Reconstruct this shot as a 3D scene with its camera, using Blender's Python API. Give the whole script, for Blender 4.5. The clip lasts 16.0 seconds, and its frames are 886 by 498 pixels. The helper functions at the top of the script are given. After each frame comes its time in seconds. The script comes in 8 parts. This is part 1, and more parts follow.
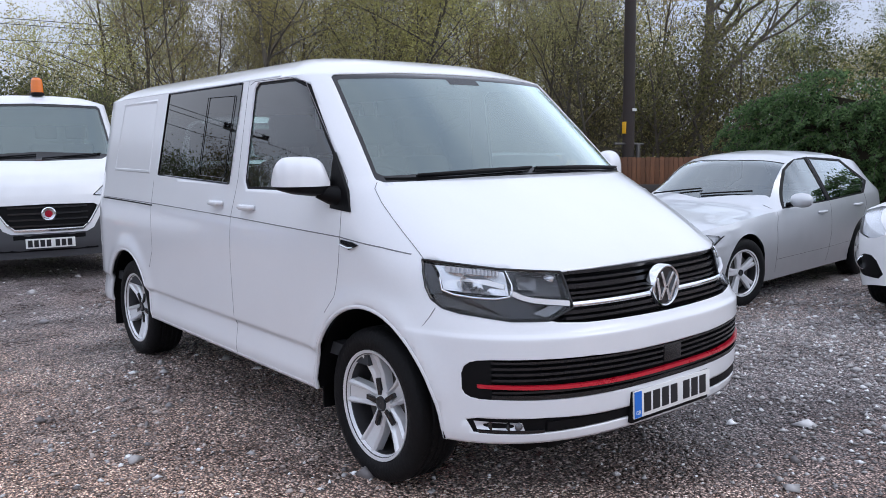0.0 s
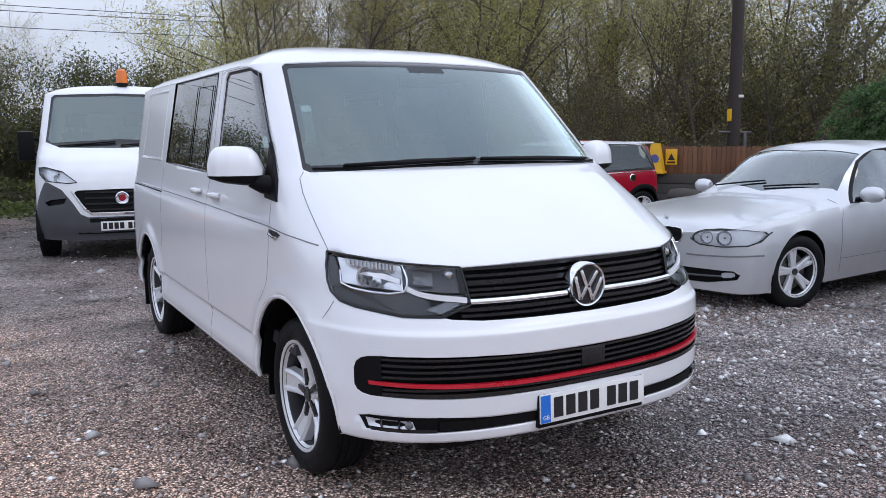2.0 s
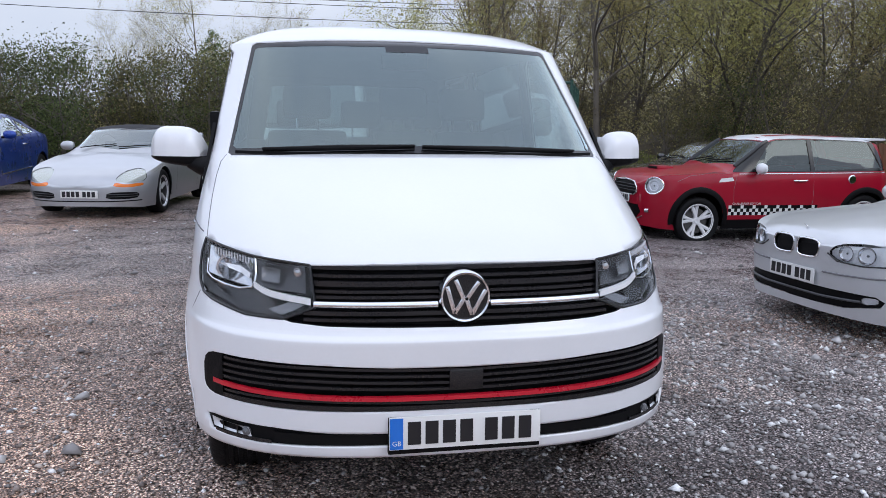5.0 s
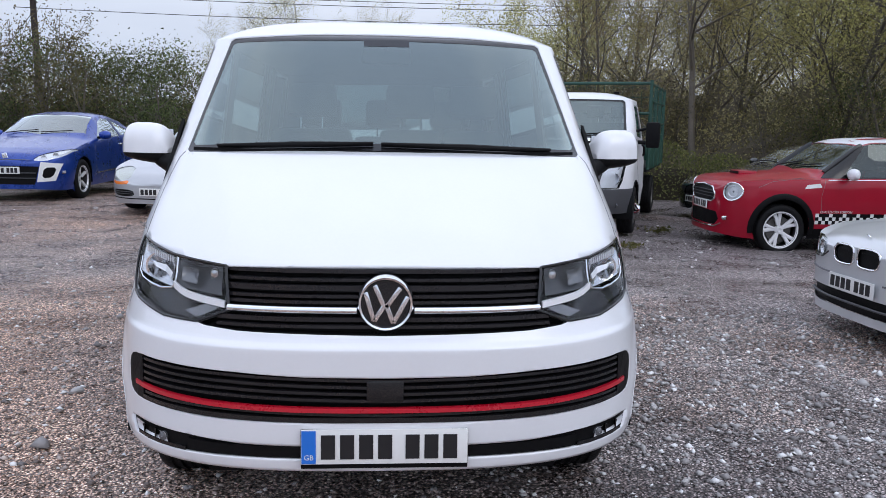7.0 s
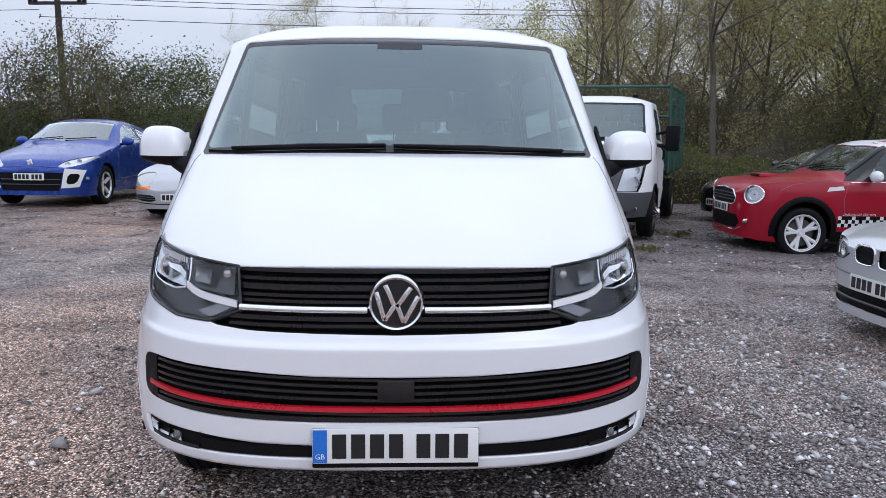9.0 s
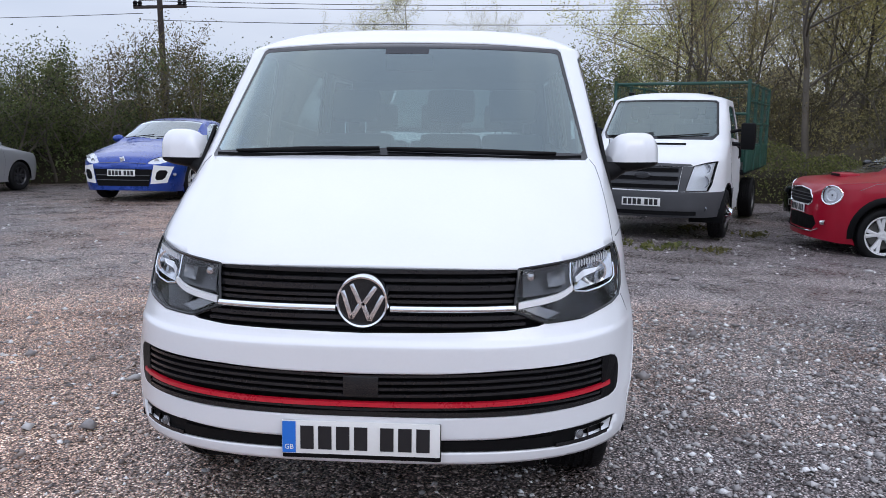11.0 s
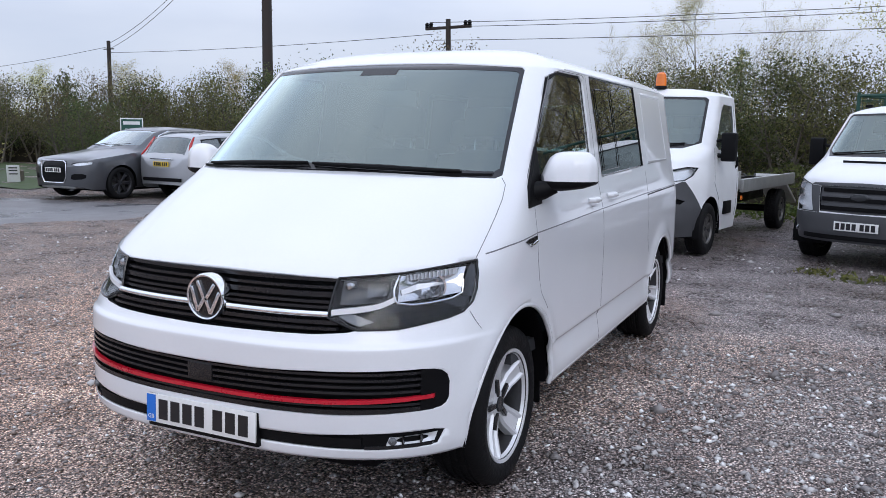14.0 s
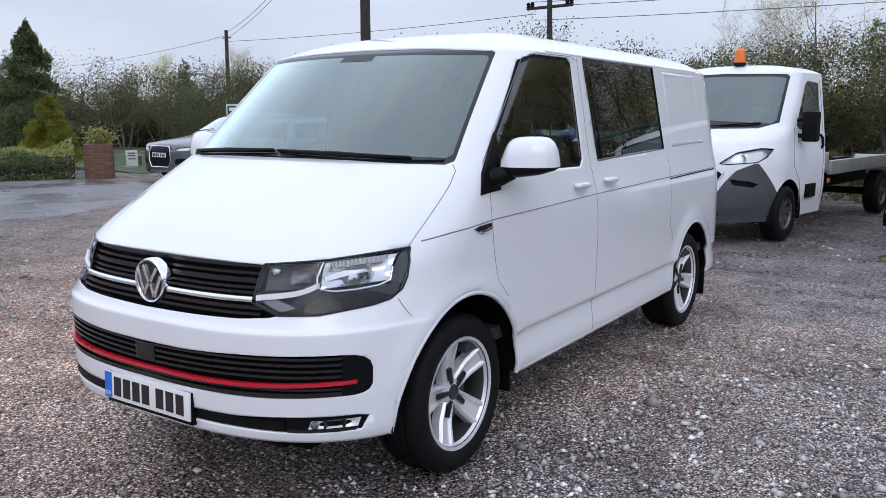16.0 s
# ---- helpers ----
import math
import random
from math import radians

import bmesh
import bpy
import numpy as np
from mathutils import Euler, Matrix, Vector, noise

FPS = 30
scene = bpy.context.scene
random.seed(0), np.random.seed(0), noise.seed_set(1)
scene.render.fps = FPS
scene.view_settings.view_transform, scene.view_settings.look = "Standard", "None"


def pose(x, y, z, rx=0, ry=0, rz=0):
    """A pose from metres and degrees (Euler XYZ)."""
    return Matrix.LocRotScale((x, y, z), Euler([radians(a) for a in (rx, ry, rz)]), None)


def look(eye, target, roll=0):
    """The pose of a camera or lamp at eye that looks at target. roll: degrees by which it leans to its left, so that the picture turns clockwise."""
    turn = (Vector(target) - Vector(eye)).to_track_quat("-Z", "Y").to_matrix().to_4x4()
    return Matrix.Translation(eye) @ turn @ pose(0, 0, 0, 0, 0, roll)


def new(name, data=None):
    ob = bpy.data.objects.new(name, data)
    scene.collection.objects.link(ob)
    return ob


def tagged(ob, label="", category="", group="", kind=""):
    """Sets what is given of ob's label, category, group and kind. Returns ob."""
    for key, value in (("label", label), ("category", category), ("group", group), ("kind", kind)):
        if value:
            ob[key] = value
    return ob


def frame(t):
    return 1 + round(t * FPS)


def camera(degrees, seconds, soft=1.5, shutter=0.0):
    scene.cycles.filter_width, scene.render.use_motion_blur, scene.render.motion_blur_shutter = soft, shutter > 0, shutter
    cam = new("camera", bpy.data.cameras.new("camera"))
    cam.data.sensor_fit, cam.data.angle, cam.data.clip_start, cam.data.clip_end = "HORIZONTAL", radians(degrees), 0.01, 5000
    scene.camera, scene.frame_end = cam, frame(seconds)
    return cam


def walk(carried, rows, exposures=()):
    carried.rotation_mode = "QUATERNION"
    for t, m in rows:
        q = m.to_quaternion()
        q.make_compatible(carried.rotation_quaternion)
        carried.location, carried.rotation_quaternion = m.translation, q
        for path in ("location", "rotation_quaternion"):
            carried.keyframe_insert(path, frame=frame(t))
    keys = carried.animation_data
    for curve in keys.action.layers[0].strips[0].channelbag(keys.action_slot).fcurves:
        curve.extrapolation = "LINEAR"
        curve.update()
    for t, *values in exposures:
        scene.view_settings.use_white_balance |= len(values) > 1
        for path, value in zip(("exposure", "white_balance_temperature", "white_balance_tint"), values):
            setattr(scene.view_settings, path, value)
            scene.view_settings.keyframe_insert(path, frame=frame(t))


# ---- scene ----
cam = camera(56.5, 16.0, soft=0.8)
PATH = [
    (0, (-2.823, -1.984, 1.455), (-1.569, -0.446, 1.205), -0.7),
    (0.5, (-2.665, -2.085, 1.458), (-1.464, -0.507, 1.204), -0.7),
    (1, (-2.488, -2.269, 1.475), (-1.348, -0.647, 1.211), -0.7),
    (1.5, (-2.273, -2.329, 1.447), (-1.204, -0.66, 1.175), -0.7),
    (2, (-2.063, -2.409, 1.455), (-1.068, -0.696, 1.179), -0.6),
    (2.5, (-1.838, -2.6, 1.465), (-0.925, -0.842, 1.189), -0.5),
    (3, (-1.632, -2.658, 1.464), (-0.814, -0.854, 1.185), -0.1),
    (3.5, (-1.392, -2.634, 1.471), (-0.678, -0.787, 1.189), 0.2),
    (4, (-1.135, -2.653, 1.469), (-0.529, -0.77, 1.176), 0.7),
    (4.5, (-0.859, -2.666, 1.463), (-0.361, -0.752, 1.163), 0.7),
    (5, (-0.619, -2.587, 1.447), (-0.219, -0.652, 1.142), 0.8),
    (7.5, (0.026, -2.474, 1.419), (0.141, -0.499, 1.122), 0.8),
    (8, (0.025, -2.47, 1.409), (0.127, -0.494, 1.119), 0.6),
    (8.5, (0.031, -2.478, 1.41), (0.126, -0.501, 1.123), 0.6),
    (9, (0.028, -2.489, 1.411), (0.119, -0.512, 1.123), 0.6),
    (11.5, (0.704, -2.582, 1.449), (0.45, -0.621, 1.149), 0.5),
    (12, (1.016, -2.601, 1.453), (0.632, -0.66, 1.163), 0.6),
    (12.5, (1.295, -2.568, 1.459), (0.785, -0.654, 1.18), 0.7),
    (13, (1.555, -2.448, 1.476), (0.914, -0.573, 1.204), 0.8),
    (13.5, (1.857, -2.379, 1.481), (1.103, -0.547, 1.207), 0.9),
    (14, (2.084, -2.283, 1.481), (1.225, -0.498, 1.204), 0.8),
    (14.5, (2.224, -2.132, 1.484), (1.283, -0.392, 1.192), 0.8),
    (15, (2.448, -2.007, 1.476), (1.431, -0.312, 1.169), 0.6),
    (15.5, (2.627, -1.932, 1.502), (1.556, -0.274, 1.184), 0.2),
    (16, (2.68, -1.924, 1.504), (1.577, -0.287, 1.182), 0.0),
]
walk(cam, [(t, look(eye, target, roll)) for t, eye, target, roll in PATH])

# ---- sky, sun and exposure ----
world = bpy.data.worlds.new("overcast_sky")
scene.world = world
world.use_nodes = True
wn, wl = world.node_tree.nodes, world.node_tree.links
bg = wn["Background"]
w_co = wn.new("ShaderNodeTexCoord")
w_sky = wn.new("ShaderNodeTexSky")
w_sky.sky_type, w_sky.sun_disc = "NISHITA", False
w_sky.sun_elevation, w_sky.sun_rotation = radians(43), radians(139)
w_dim = wn.new("ShaderNodeVectorMath")
w_dim.operation = "SCALE"
w_dim.inputs["Scale"].default_value = 0.10
wl.new(w_sky.outputs[0], w_dim.inputs[0])
w_map = wn.new("ShaderNodeMapping")
w_map.inputs["Scale"].default_value = (1.0, 1.0, 3.2)
wl.new(w_co.outputs["Generated"], w_map.inputs[0])
w_noise = wn.new("ShaderNodeTexNoise")
w_noise.inputs["Scale"].default_value, w_noise.inputs["Detail"].default_value = 1.7, 5.0
wl.new(w_map.outputs[0], w_noise.inputs["Vector"])
w_ramp = wn.new("ShaderNodeValToRGB")
w_ramp.color_ramp.elements[0].position, w_ramp.color_ramp.elements[0].color = 0.33, (0.555, 0.63, 0.832, 1)
w_ramp.color_ramp.elements[1].position, w_ramp.color_ramp.elements[1].color = 0.66, (0.79, 0.843, 0.995, 1)
wl.new(w_noise.outputs[0], w_ramp.inputs[0])
w_sep = wn.new("ShaderNodeSeparateXYZ")
wl.new(w_co.outputs["Generated"], w_sep.inputs[0])
w_up = wn.new("ShaderNodeValToRGB")
for e, (p, v) in zip([w_up.color_ramp.elements[0], w_up.color_ramp.elements[1], w_up.color_ramp.elements.new(.12), w_up.color_ramp.elements.new(.38), w_up.color_ramp.elements.new(.70)], ((0, .50), (1, .62), (.12, .50), (.38, .92), (.70, .80))):
    e.position, e.color = p, (v, v, v, 1)
wl.new(w_sep.outputs["Z"], w_up.inputs[0])
w_two = wn.new("ShaderNodeMath")
w_two.operation, w_two.inputs[1].default_value = "MULTIPLY", 2.0
wl.new(w_up.outputs[0], w_two.inputs[0])
w_gain = wn.new("ShaderNodeVectorMath")
w_gain.operation = "SCALE"
wl.new(w_ramp.outputs[0], w_gain.inputs[0])
wl.new(w_two.outputs[0], w_gain.inputs["Scale"])
w_mix = wn.new("ShaderNodeMix")
w_mix.data_type = "RGBA"
w_mix.inputs["Factor"].default_value = 0.86
wl.new(w_dim.outputs[0], w_mix.inputs[6])
wl.new(w_gain.outputs[0], w_mix.inputs[7])
wl.new(w_mix.outputs[2], bg.inputs["Color"])
bg.inputs["Strength"].default_value = 1.00

sun_data = bpy.data.lights.new("sun", "SUN")
sun_data.energy, sun_data.angle, sun_data.color = 0.5, radians(30), (1.0, 0.98, 0.95)
sun = new("sun", sun_data)
sun.matrix_world = look((12, -14, 17), (0, 0, 0))
scene.view_settings.exposure = 0.0

# ---- materials ----
def nodes_of(name):
    m = bpy.data.materials.new(name)
    m.use_nodes = True
    return m, m.node_tree.nodes, m.node_tree.links, m.node_tree.nodes["Principled BSDF"]


def tint(c, k):
    return tuple(min(1.0, v * k) for v in c[:3]) + (1,)


def surface(name, color, rough=0.5, metal=0.0, vary=0.12, scale=6.0, fine=90.0, bump=0.0, coat=0.0, spread=0.0):
    """A worn surface: colour and roughness vary at a large and a fine scale, with fine relief."""
    m, n, l, b = nodes_of(name)
    co = n.new("ShaderNodeTexCoord")
    big, small = n.new("ShaderNodeTexNoise"), n.new("ShaderNodeTexNoise")
    big.inputs["Scale"].default_value, big.inputs["Detail"].default_value = scale, 4
    small.inputs["Scale"].default_value, small.inputs["Detail"].default_value = fine, 3
    l.new(co.outputs["Object"], big.inputs["Vector"])
    l.new(co.outputs["Object"], small.inputs["Vector"])
    mixn = n.new("ShaderNodeMath")
    mixn.operation = "MULTIPLY_ADD"
    mixn.inputs[1].default_value = 0.35
    l.new(small.outputs[0], mixn.inputs[0])
    half = n.new("ShaderNodeMath")
    half.operation = "MULTIPLY"
    half.inputs[1].default_value = 0.65
    l.new(big.outputs[0], half.inputs[0])
    l.new(half.outputs[0], mixn.inputs[2])
    ramp = n.new("ShaderNodeValToRGB")
    ramp.color_ramp.elements[0].position, ramp.color_ramp.elements[0].color = 0.30, tint(color, 1 - vary)
    ramp.color_ramp.elements[1].position, ramp.color_ramp.elements[1].color = 0.70, tint(color, 1 + vary)
    l.new(mixn.outputs[0], ramp.inputs[0])
    out = ramp.outputs[0]
    if spread:
        info, hsv = n.new("ShaderNodeObjectInfo"), n.new("ShaderNodeHueSaturation")
        rng = n.new("ShaderNodeMapRange")
        rng.inputs["To Min"].default_value, rng.inputs["To Max"].default_value = 1 - spread, 1 + spread
        l.new(info.outputs["Random"], rng.inputs[0])
        l.new(rng.outputs[0], hsv.inputs["Value"])
        l.new(out, hsv.inputs["Color"])
        out = hsv.outputs[0]
    l.new(out, b.inputs["Base Color"])
    rr = n.new("ShaderNodeMapRange")
    rr.inputs["From Min"].default_value, rr.inputs["From Max"].default_value = 0.3, 0.7
    rr.inputs["To Min"].default_value, rr.inputs["To Max"].default_value = max(0.02, rough * (1 - vary)), min(1, rough * (1 + vary))
    l.new(mixn.outputs[0], rr.inputs[0])
    l.new(rr.outputs[0], b.inputs["Roughness"])
    b.inputs["Metallic"].default_value = metal
    b.inputs["Coat Weight"].default_value = coat
    b.inputs["Coat Roughness"].default_value = 0.04
    if bump:
        bm_ = n.new("ShaderNodeBump")
        bm_.inputs["Strength"].default_value, bm_.inputs["Distance"].default_value = bump, 0.01
        l.new(small.outputs[0], bm_.inputs["Height"])
        l.new(bm_.outputs[0], b.inputs["Normal"])
    return m


def glass(name, color, clear, rough=0.01, gain=1.0, sheen=(1, 1, 1)):
    """Thin glass: lets tinted light through and mirrors the surroundings by its Fresnel gloss."""
    m = bpy.data.materials.new(name)
    m.use_nodes = True
    n, l = m.node_tree.nodes, m.node_tree.links
    n.remove(n["Principled BSDF"])
    tr, gl, mx, fr = n.new("ShaderNodeBsdfTransparent"), n.new("ShaderNodeBsdfGlossy"), n.new("ShaderNodeMixShader"), n.new("ShaderNodeLayerWeight")
    tr.inputs[0].default_value = tint(color, clear)
    gl.inputs["Roughness"].default_value = rough
    gl.inputs["Color"].default_value = (*sheen, 1)
    fr.inputs["Blend"].default_value = 0.5
    steep, base = n.new("ShaderNodeMath"), n.new("ShaderNodeMath")
    steep.operation, steep.inputs[1].default_value = "POWER", 5.0
    base.operation, base.inputs[1].default_value, base.inputs[2].default_value = "MULTIPLY_ADD", 0.953, 0.047
    l.new(fr.outputs["Facing"], steep.inputs[0])
    l.new(steep.outputs[0], base.inputs[0])
    sc = n.new("ShaderNodeMath")
    sc.operation, sc.use_clamp = "MULTIPLY", True
    sc.inputs[1].default_value = gain
    l.new(base.outputs[0], sc.inputs[0])
    l.new(sc.outputs[0], mx.inputs[0])
    l.new(tr.outputs[0], mx.inputs[1])
    l.new(gl.outputs[0], mx.inputs[2])
    l.new(mx.outputs[0], n["Material Output"].inputs[0])
    return m


M = {
    "white_paint": surface("white_paint", (0.775, 0.785, 0.805), 0.30, vary=0.02, scale=3, coat=0.8),
    "truck_white": surface("truck_white", (0.79, 0.80, 0.815), 0.38, vary=0.04, scale=4, coat=0.4),
    "silver": surface("silver_paint", (0.63, 0.645, 0.665), 0.32, metal=0.5, vary=0.04, scale=5, fine=400, coat=0.6),
    "silver_deep": surface("deep_silver_paint", (0.46, 0.47, 0.49), 0.30, metal=0.62, vary=0.05, scale=5, fine=400, coat=0.5),
    "lamp_haze": surface("lamp_haze", (0.50, 0.52, 0.46), 0.18, metal=0.35, vary=0.15, scale=12, fine=40, coat=0.5),
    "red": surface("red_paint", (0.33, 0.003, 0.020), 0.32, vary=0.06, coat=0.4),
    "blue": surface("blue_paint", (0.006, 0.045, 0.29), 0.28, metal=0.45, vary=0.08, coat=0.7),
    "grey_car": surface("dark_grey_paint", (0.085, 0.089, 0.098), 0.30, metal=0.5, vary=0.06, coat=0.7),
    "black_paint": surface("black_paint", (0.012, 0.012, 0.014), 0.25, vary=0.1, coat=0.8),
    "black_plastic": surface("black_plastic", (0.0045, 0.0045, 0.0052), 0.48, vary=0.2, bump=0.1),
    "grille_black": surface("grille_black", (0.014, 0.014, 0.016), 0.20, vary=0.2),
    "gloss_black": surface("gloss_black", (0.012, 0.012, 0.013), 0.16, vary=0.1),
    "grey_plastic": surface("grey_plastic", (0.062, 0.064, 0.070), 0.55, vary=0.15, bump=0.15),
    "rubber": surface("tyre_rubber", (0.010, 0.010, 0.0108), 0.60, vary=0.3, fine=60, bump=0.3),
    "rim": surface("alloy", (0.76, 0.77, 0.79), 0.34, metal=0.35, vary=0.05, coat=0.4),
    "rim_dark": surface("dark_alloy", (0.05, 0.05, 0.055), 0.30, metal=0.7, vary=0.1),
    "rim_white": surface("white_alloy", (0.75, 0.75, 0.76), 0.35, vary=0.05),
    "steel": surface("brake_steel", (0.13, 0.125, 0.12), 0.45, metal=0.6, vary=0.2),
    "chrome": surface("chrome", (0.82, 0.83, 0.85), 0.07, metal=1.0, vary=0.03),
    "reflector": surface("reflector", (0.60, 0.61, 0.63), 0.12, metal=1.0, vary=0.1, fine=30),
    "lamp_mid": surface("lamp_mid", (0.13, 0.135, 0.145), 0.22, metal=0.3, vary=0.2, fine=30, coat=0.5),
    "lamp_bright": surface("lamp_bright", (0.72, 0.74, 0.77), 0.22, metal=0.25, vary=0.12, fine=40, coat=0.6),
    "lamp_white": surface("lamp_white", (0.86, 0.87, 0.89), 0.25, vary=0.02, coat=0.4),
    "rim_barrel": surface("rim_barrel", (0.075, 0.075, 0.08), 0.40, metal=0.6, vary=0.15),
    "lamp_grey": surface("lamp_housing", (0.038, 0.040, 0.044), 0.25, metal=0.2, vary=0.15),
    "red_trim": surface("red_trim", (0.52, 0.008, 0.025), 0.28, vary=0.08, coat=0.5),
    "plate_white": surface("plate_white", (0.78, 0.78, 0.76), 0.30, vary=0.03),
    "plate_yellow": surface("plate_yellow", (0.72, 0.50, 0.05), 0.30, vary=0.03),
    "plate_blue": surface("plate_blue", (0.015, 0.16, 0.62), 0.30, vary=0.05),
    "ink": surface("plate_ink", (0.012, 0.012, 0.014), 0.35, vary=0.1),
    "gap": surface("panel_gap", (0.17, 0.17, 0.18), 0.7, vary=0.1),
    "seat": surface("seat_cloth", (0.075, 0.080, 0.088), 0.9, vary=0.2, bump=0.2),
    "trim_dark": surface("cabin_trim", (0.055, 0.057, 0.062), 0.7, vary=0.2),
    "lining": surface("cabin_lining", (0.22, 0.225, 0.23), 0.85, vary=0.1),
    "amber": surface("amber_lens", (0.80, 0.19, 0.02), 0.20, vary=0.08, coat=0.6),
    "red_lens": surface("red_lens", (0.40, 0.012, 0.012), 0.18, vary=0.08, coat=0.6),
    "softtop": surface("soft_top", (0.020, 0.020, 0.024), 0.85, vary=0.2, bump=0.2),
    "alu": surface("aluminium", (0.42, 0.42, 0.41), 0.45, metal=0.6, vary=0.2, bump=0.1),
    "green_steel": surface("green_steel", (0.012, 0.060, 0.042), 0.5, vary=0.25, bump=0.1),
    "pole_wood": surface("tarred_wood", (0.035, 0.026, 0.022), 0.85, vary=0.4, scale=3, fine=40, bump=0.4),
    "fence_wood": surface("fence_wood", (0.19, 0.085, 0.042), 0.85, vary=0.3, scale=3, fine=50, bump=0.4, spread=0.25),
    "sleeper": surface("retaining_wall", (0.075, 0.065, 0.058), 0.9, vary=0.3, bump=0.4),
    "brick": surface("brick", (0.14, 0.072, 0.048), 0.9, vary=0.25, scale=8, bump=0.4, spread=0.25),
    "mortar": surface("mortar", (0.17, 0.15, 0.13), 0.95, vary=0.2, bump=0.3),
    "yellow": surface("yellow_plastic", (0.78, 0.42, 0.012), 0.4, vary=0.1),
    "sign_blue": surface("sign_blue", (0.10, 0.12, 0.30), 0.4, vary=0.1),
    "sign_green": surface("sign_green", (0.008, 0.075, 0.055), 0.45, vary=0.1),
    "sign_white": surface("sign_white", (0.75, 0.76, 0.75), 0.5, vary=0.06),
    "wire": surface("cable", (0.03, 0.03, 0.035), 0.6, vary=0.1),
    "bark": surface("bark", (0.115, 0.098, 0.078), 0.95, vary=0.4, scale=2, fine=25, bump=0.6, spread=0.35),
    # opaque backing sheets inside foliage; the dark one carries the inner shade in its colour
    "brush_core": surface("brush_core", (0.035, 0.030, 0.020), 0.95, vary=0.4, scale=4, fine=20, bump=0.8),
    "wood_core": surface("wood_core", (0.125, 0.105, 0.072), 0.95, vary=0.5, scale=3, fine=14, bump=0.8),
    "stone": surface("stone", (0.20, 0.19, 0.18), 0.55, vary=0.35, scale=5, fine=60, bump=0.3),
    "glass_clear": glass("clear_glass", (0.66, 0.80, 0.80), 0.40, gain=3.9, sheen=(0.82, 0.95, 0.92)),
    "glass_side": glass("door_glass", (0.66, 0.82, 0.78), 0.8, gain=2.0),
    "glass_dark": glass("privacy_glass", (0.20, 0.20, 0.21), 0.4, gain=1.5),
    "glass_dark_car": glass("dark_car_glass", (0.50, 0.60, 0.58), 0.40, gain=1.7, sheen=(0.85, 0.95, 0.95)),
    "glass_car": glass("car_glass", (0.62, 0.72, 0.70), 0.40, gain=3.4, sheen=(0.9, 0.97, 0.98)),
    "lens": glass("lamp_lens", (0.98, 0.99, 1.0), 0.96, gain=0.55),
}


def leafy(name, dark, light, rough=0.6):
    m, n, l, b = nodes_of(name)
    g, info = n.new("ShaderNodeNewGeometry"), n.new("ShaderNodeObjectInfo")
    ramp = n.new("ShaderNodeValToRGB")
    ramp.color_ramp.elements[0].color, ramp.color_ramp.elements[1].color = (*dark, 1), (*light, 1)
    l.new(g.outputs["Random Per Island"], ramp.inputs[0])
    hsv, rng, rng2 = n.new("ShaderNodeHueSaturation"), n.new("ShaderNodeMapRange"), n.new("ShaderNodeMapRange")
    rng.inputs["To Min"].default_value, rng.inputs["To Max"].default_value = 0.78, 1.12
    rng2.inputs["To Min"].default_value, rng2.inputs["To Max"].default_value = 0.475, 0.525
    l.new(info.outputs["Random"], rng.inputs[0])
    l.new(info.outputs["Random"], rng2.inputs[0])
    l.new(rng.outputs[0], hsv.inputs["Value"])
    l.new(rng2.outputs[0], hsv.inputs["Hue"])
    l.new(ramp.outputs[0], hsv.inputs["Color"])
    l.new(hsv.outputs[0], b.inputs["Base Color"])
    b.inputs["Roughness"].default_value = rough
    tl, mx = n.new("ShaderNodeBsdfTranslucent"), n.new("ShaderNodeMixShader")
    mx.inputs[0].default_value = 0.55
    l.new(hsv.outputs[0], tl.inputs["Color"])
    l.new(b.outputs[0], mx.inputs[1])
    l.new(tl.outputs[0], mx.inputs[2])
    l.new(mx.outputs[0], n["Material Output"].inputs[0])
    return m


M["red"].node_tree.nodes["Principled BSDF"].inputs["Specular IOR Level"].default_value = 0.3
for dull in ("black_plastic", "rubber", "trim_dark", "seat", "brush_core"):
    M[dull].node_tree.nodes["Principled BSDF"].inputs["Specular IOR Level"].default_value = 0.13


M["leaf_olive"] = leafy("leaf_olive", (0.25, 0.228, 0.085), (0.66, 0.605, 0.225))
M["leaf_brown"] = leafy("leaf_brown", (0.23, 0.198, 0.10), (0.59, 0.515, 0.23))
M["leaf_wood"] = leafy("leaf_wood", (0.27, 0.235, 0.145), (0.62, 0.55, 0.32))
M["bush_olive"] = leafy("bush_olive", (0.060, 0.062, 0.026), (0.26, 0.25, 0.095))
M["bush_green"] = leafy("bush_green", (0.028, 0.040, 0.014), (0.16, 0.19, 0.065))
M["bush_brown"] = leafy("bush_brown", (0.055, 0.050, 0.026), (0.24, 0.205, 0.095))
M["leaf_green"] = leafy("leaf_green", (0.030, 0.045, 0.014), (0.19, 0.24, 0.075))
M["leaf_dark"] = leafy("leaf_dark", (0.030, 0.052, 0.020), (0.20, 0.26, 0.10))
M["leaf_gold"] = leafy("leaf_gold", (0.06, 0.070, 0.018), (0.24, 0.235, 0.075))
M["leaf_cypress"] = leafy("leaf_cypress", (0.030, 0.068, 0.024), (0.19, 0.29, 0.105))
M["leaf_lime"] = leafy("leaf_lime", (0.13, 0.16, 0.015), (0.36, 0.40, 0.05))
M["leaf_pale"] = leafy("leaf_pale", (0.15, 0.17, 0.05), (0.55, 0.53, 0.20))
M["grass"] = leafy("grass_blade", (0.05, 0.085, 0.02), (0.17, 0.22, 0.06))


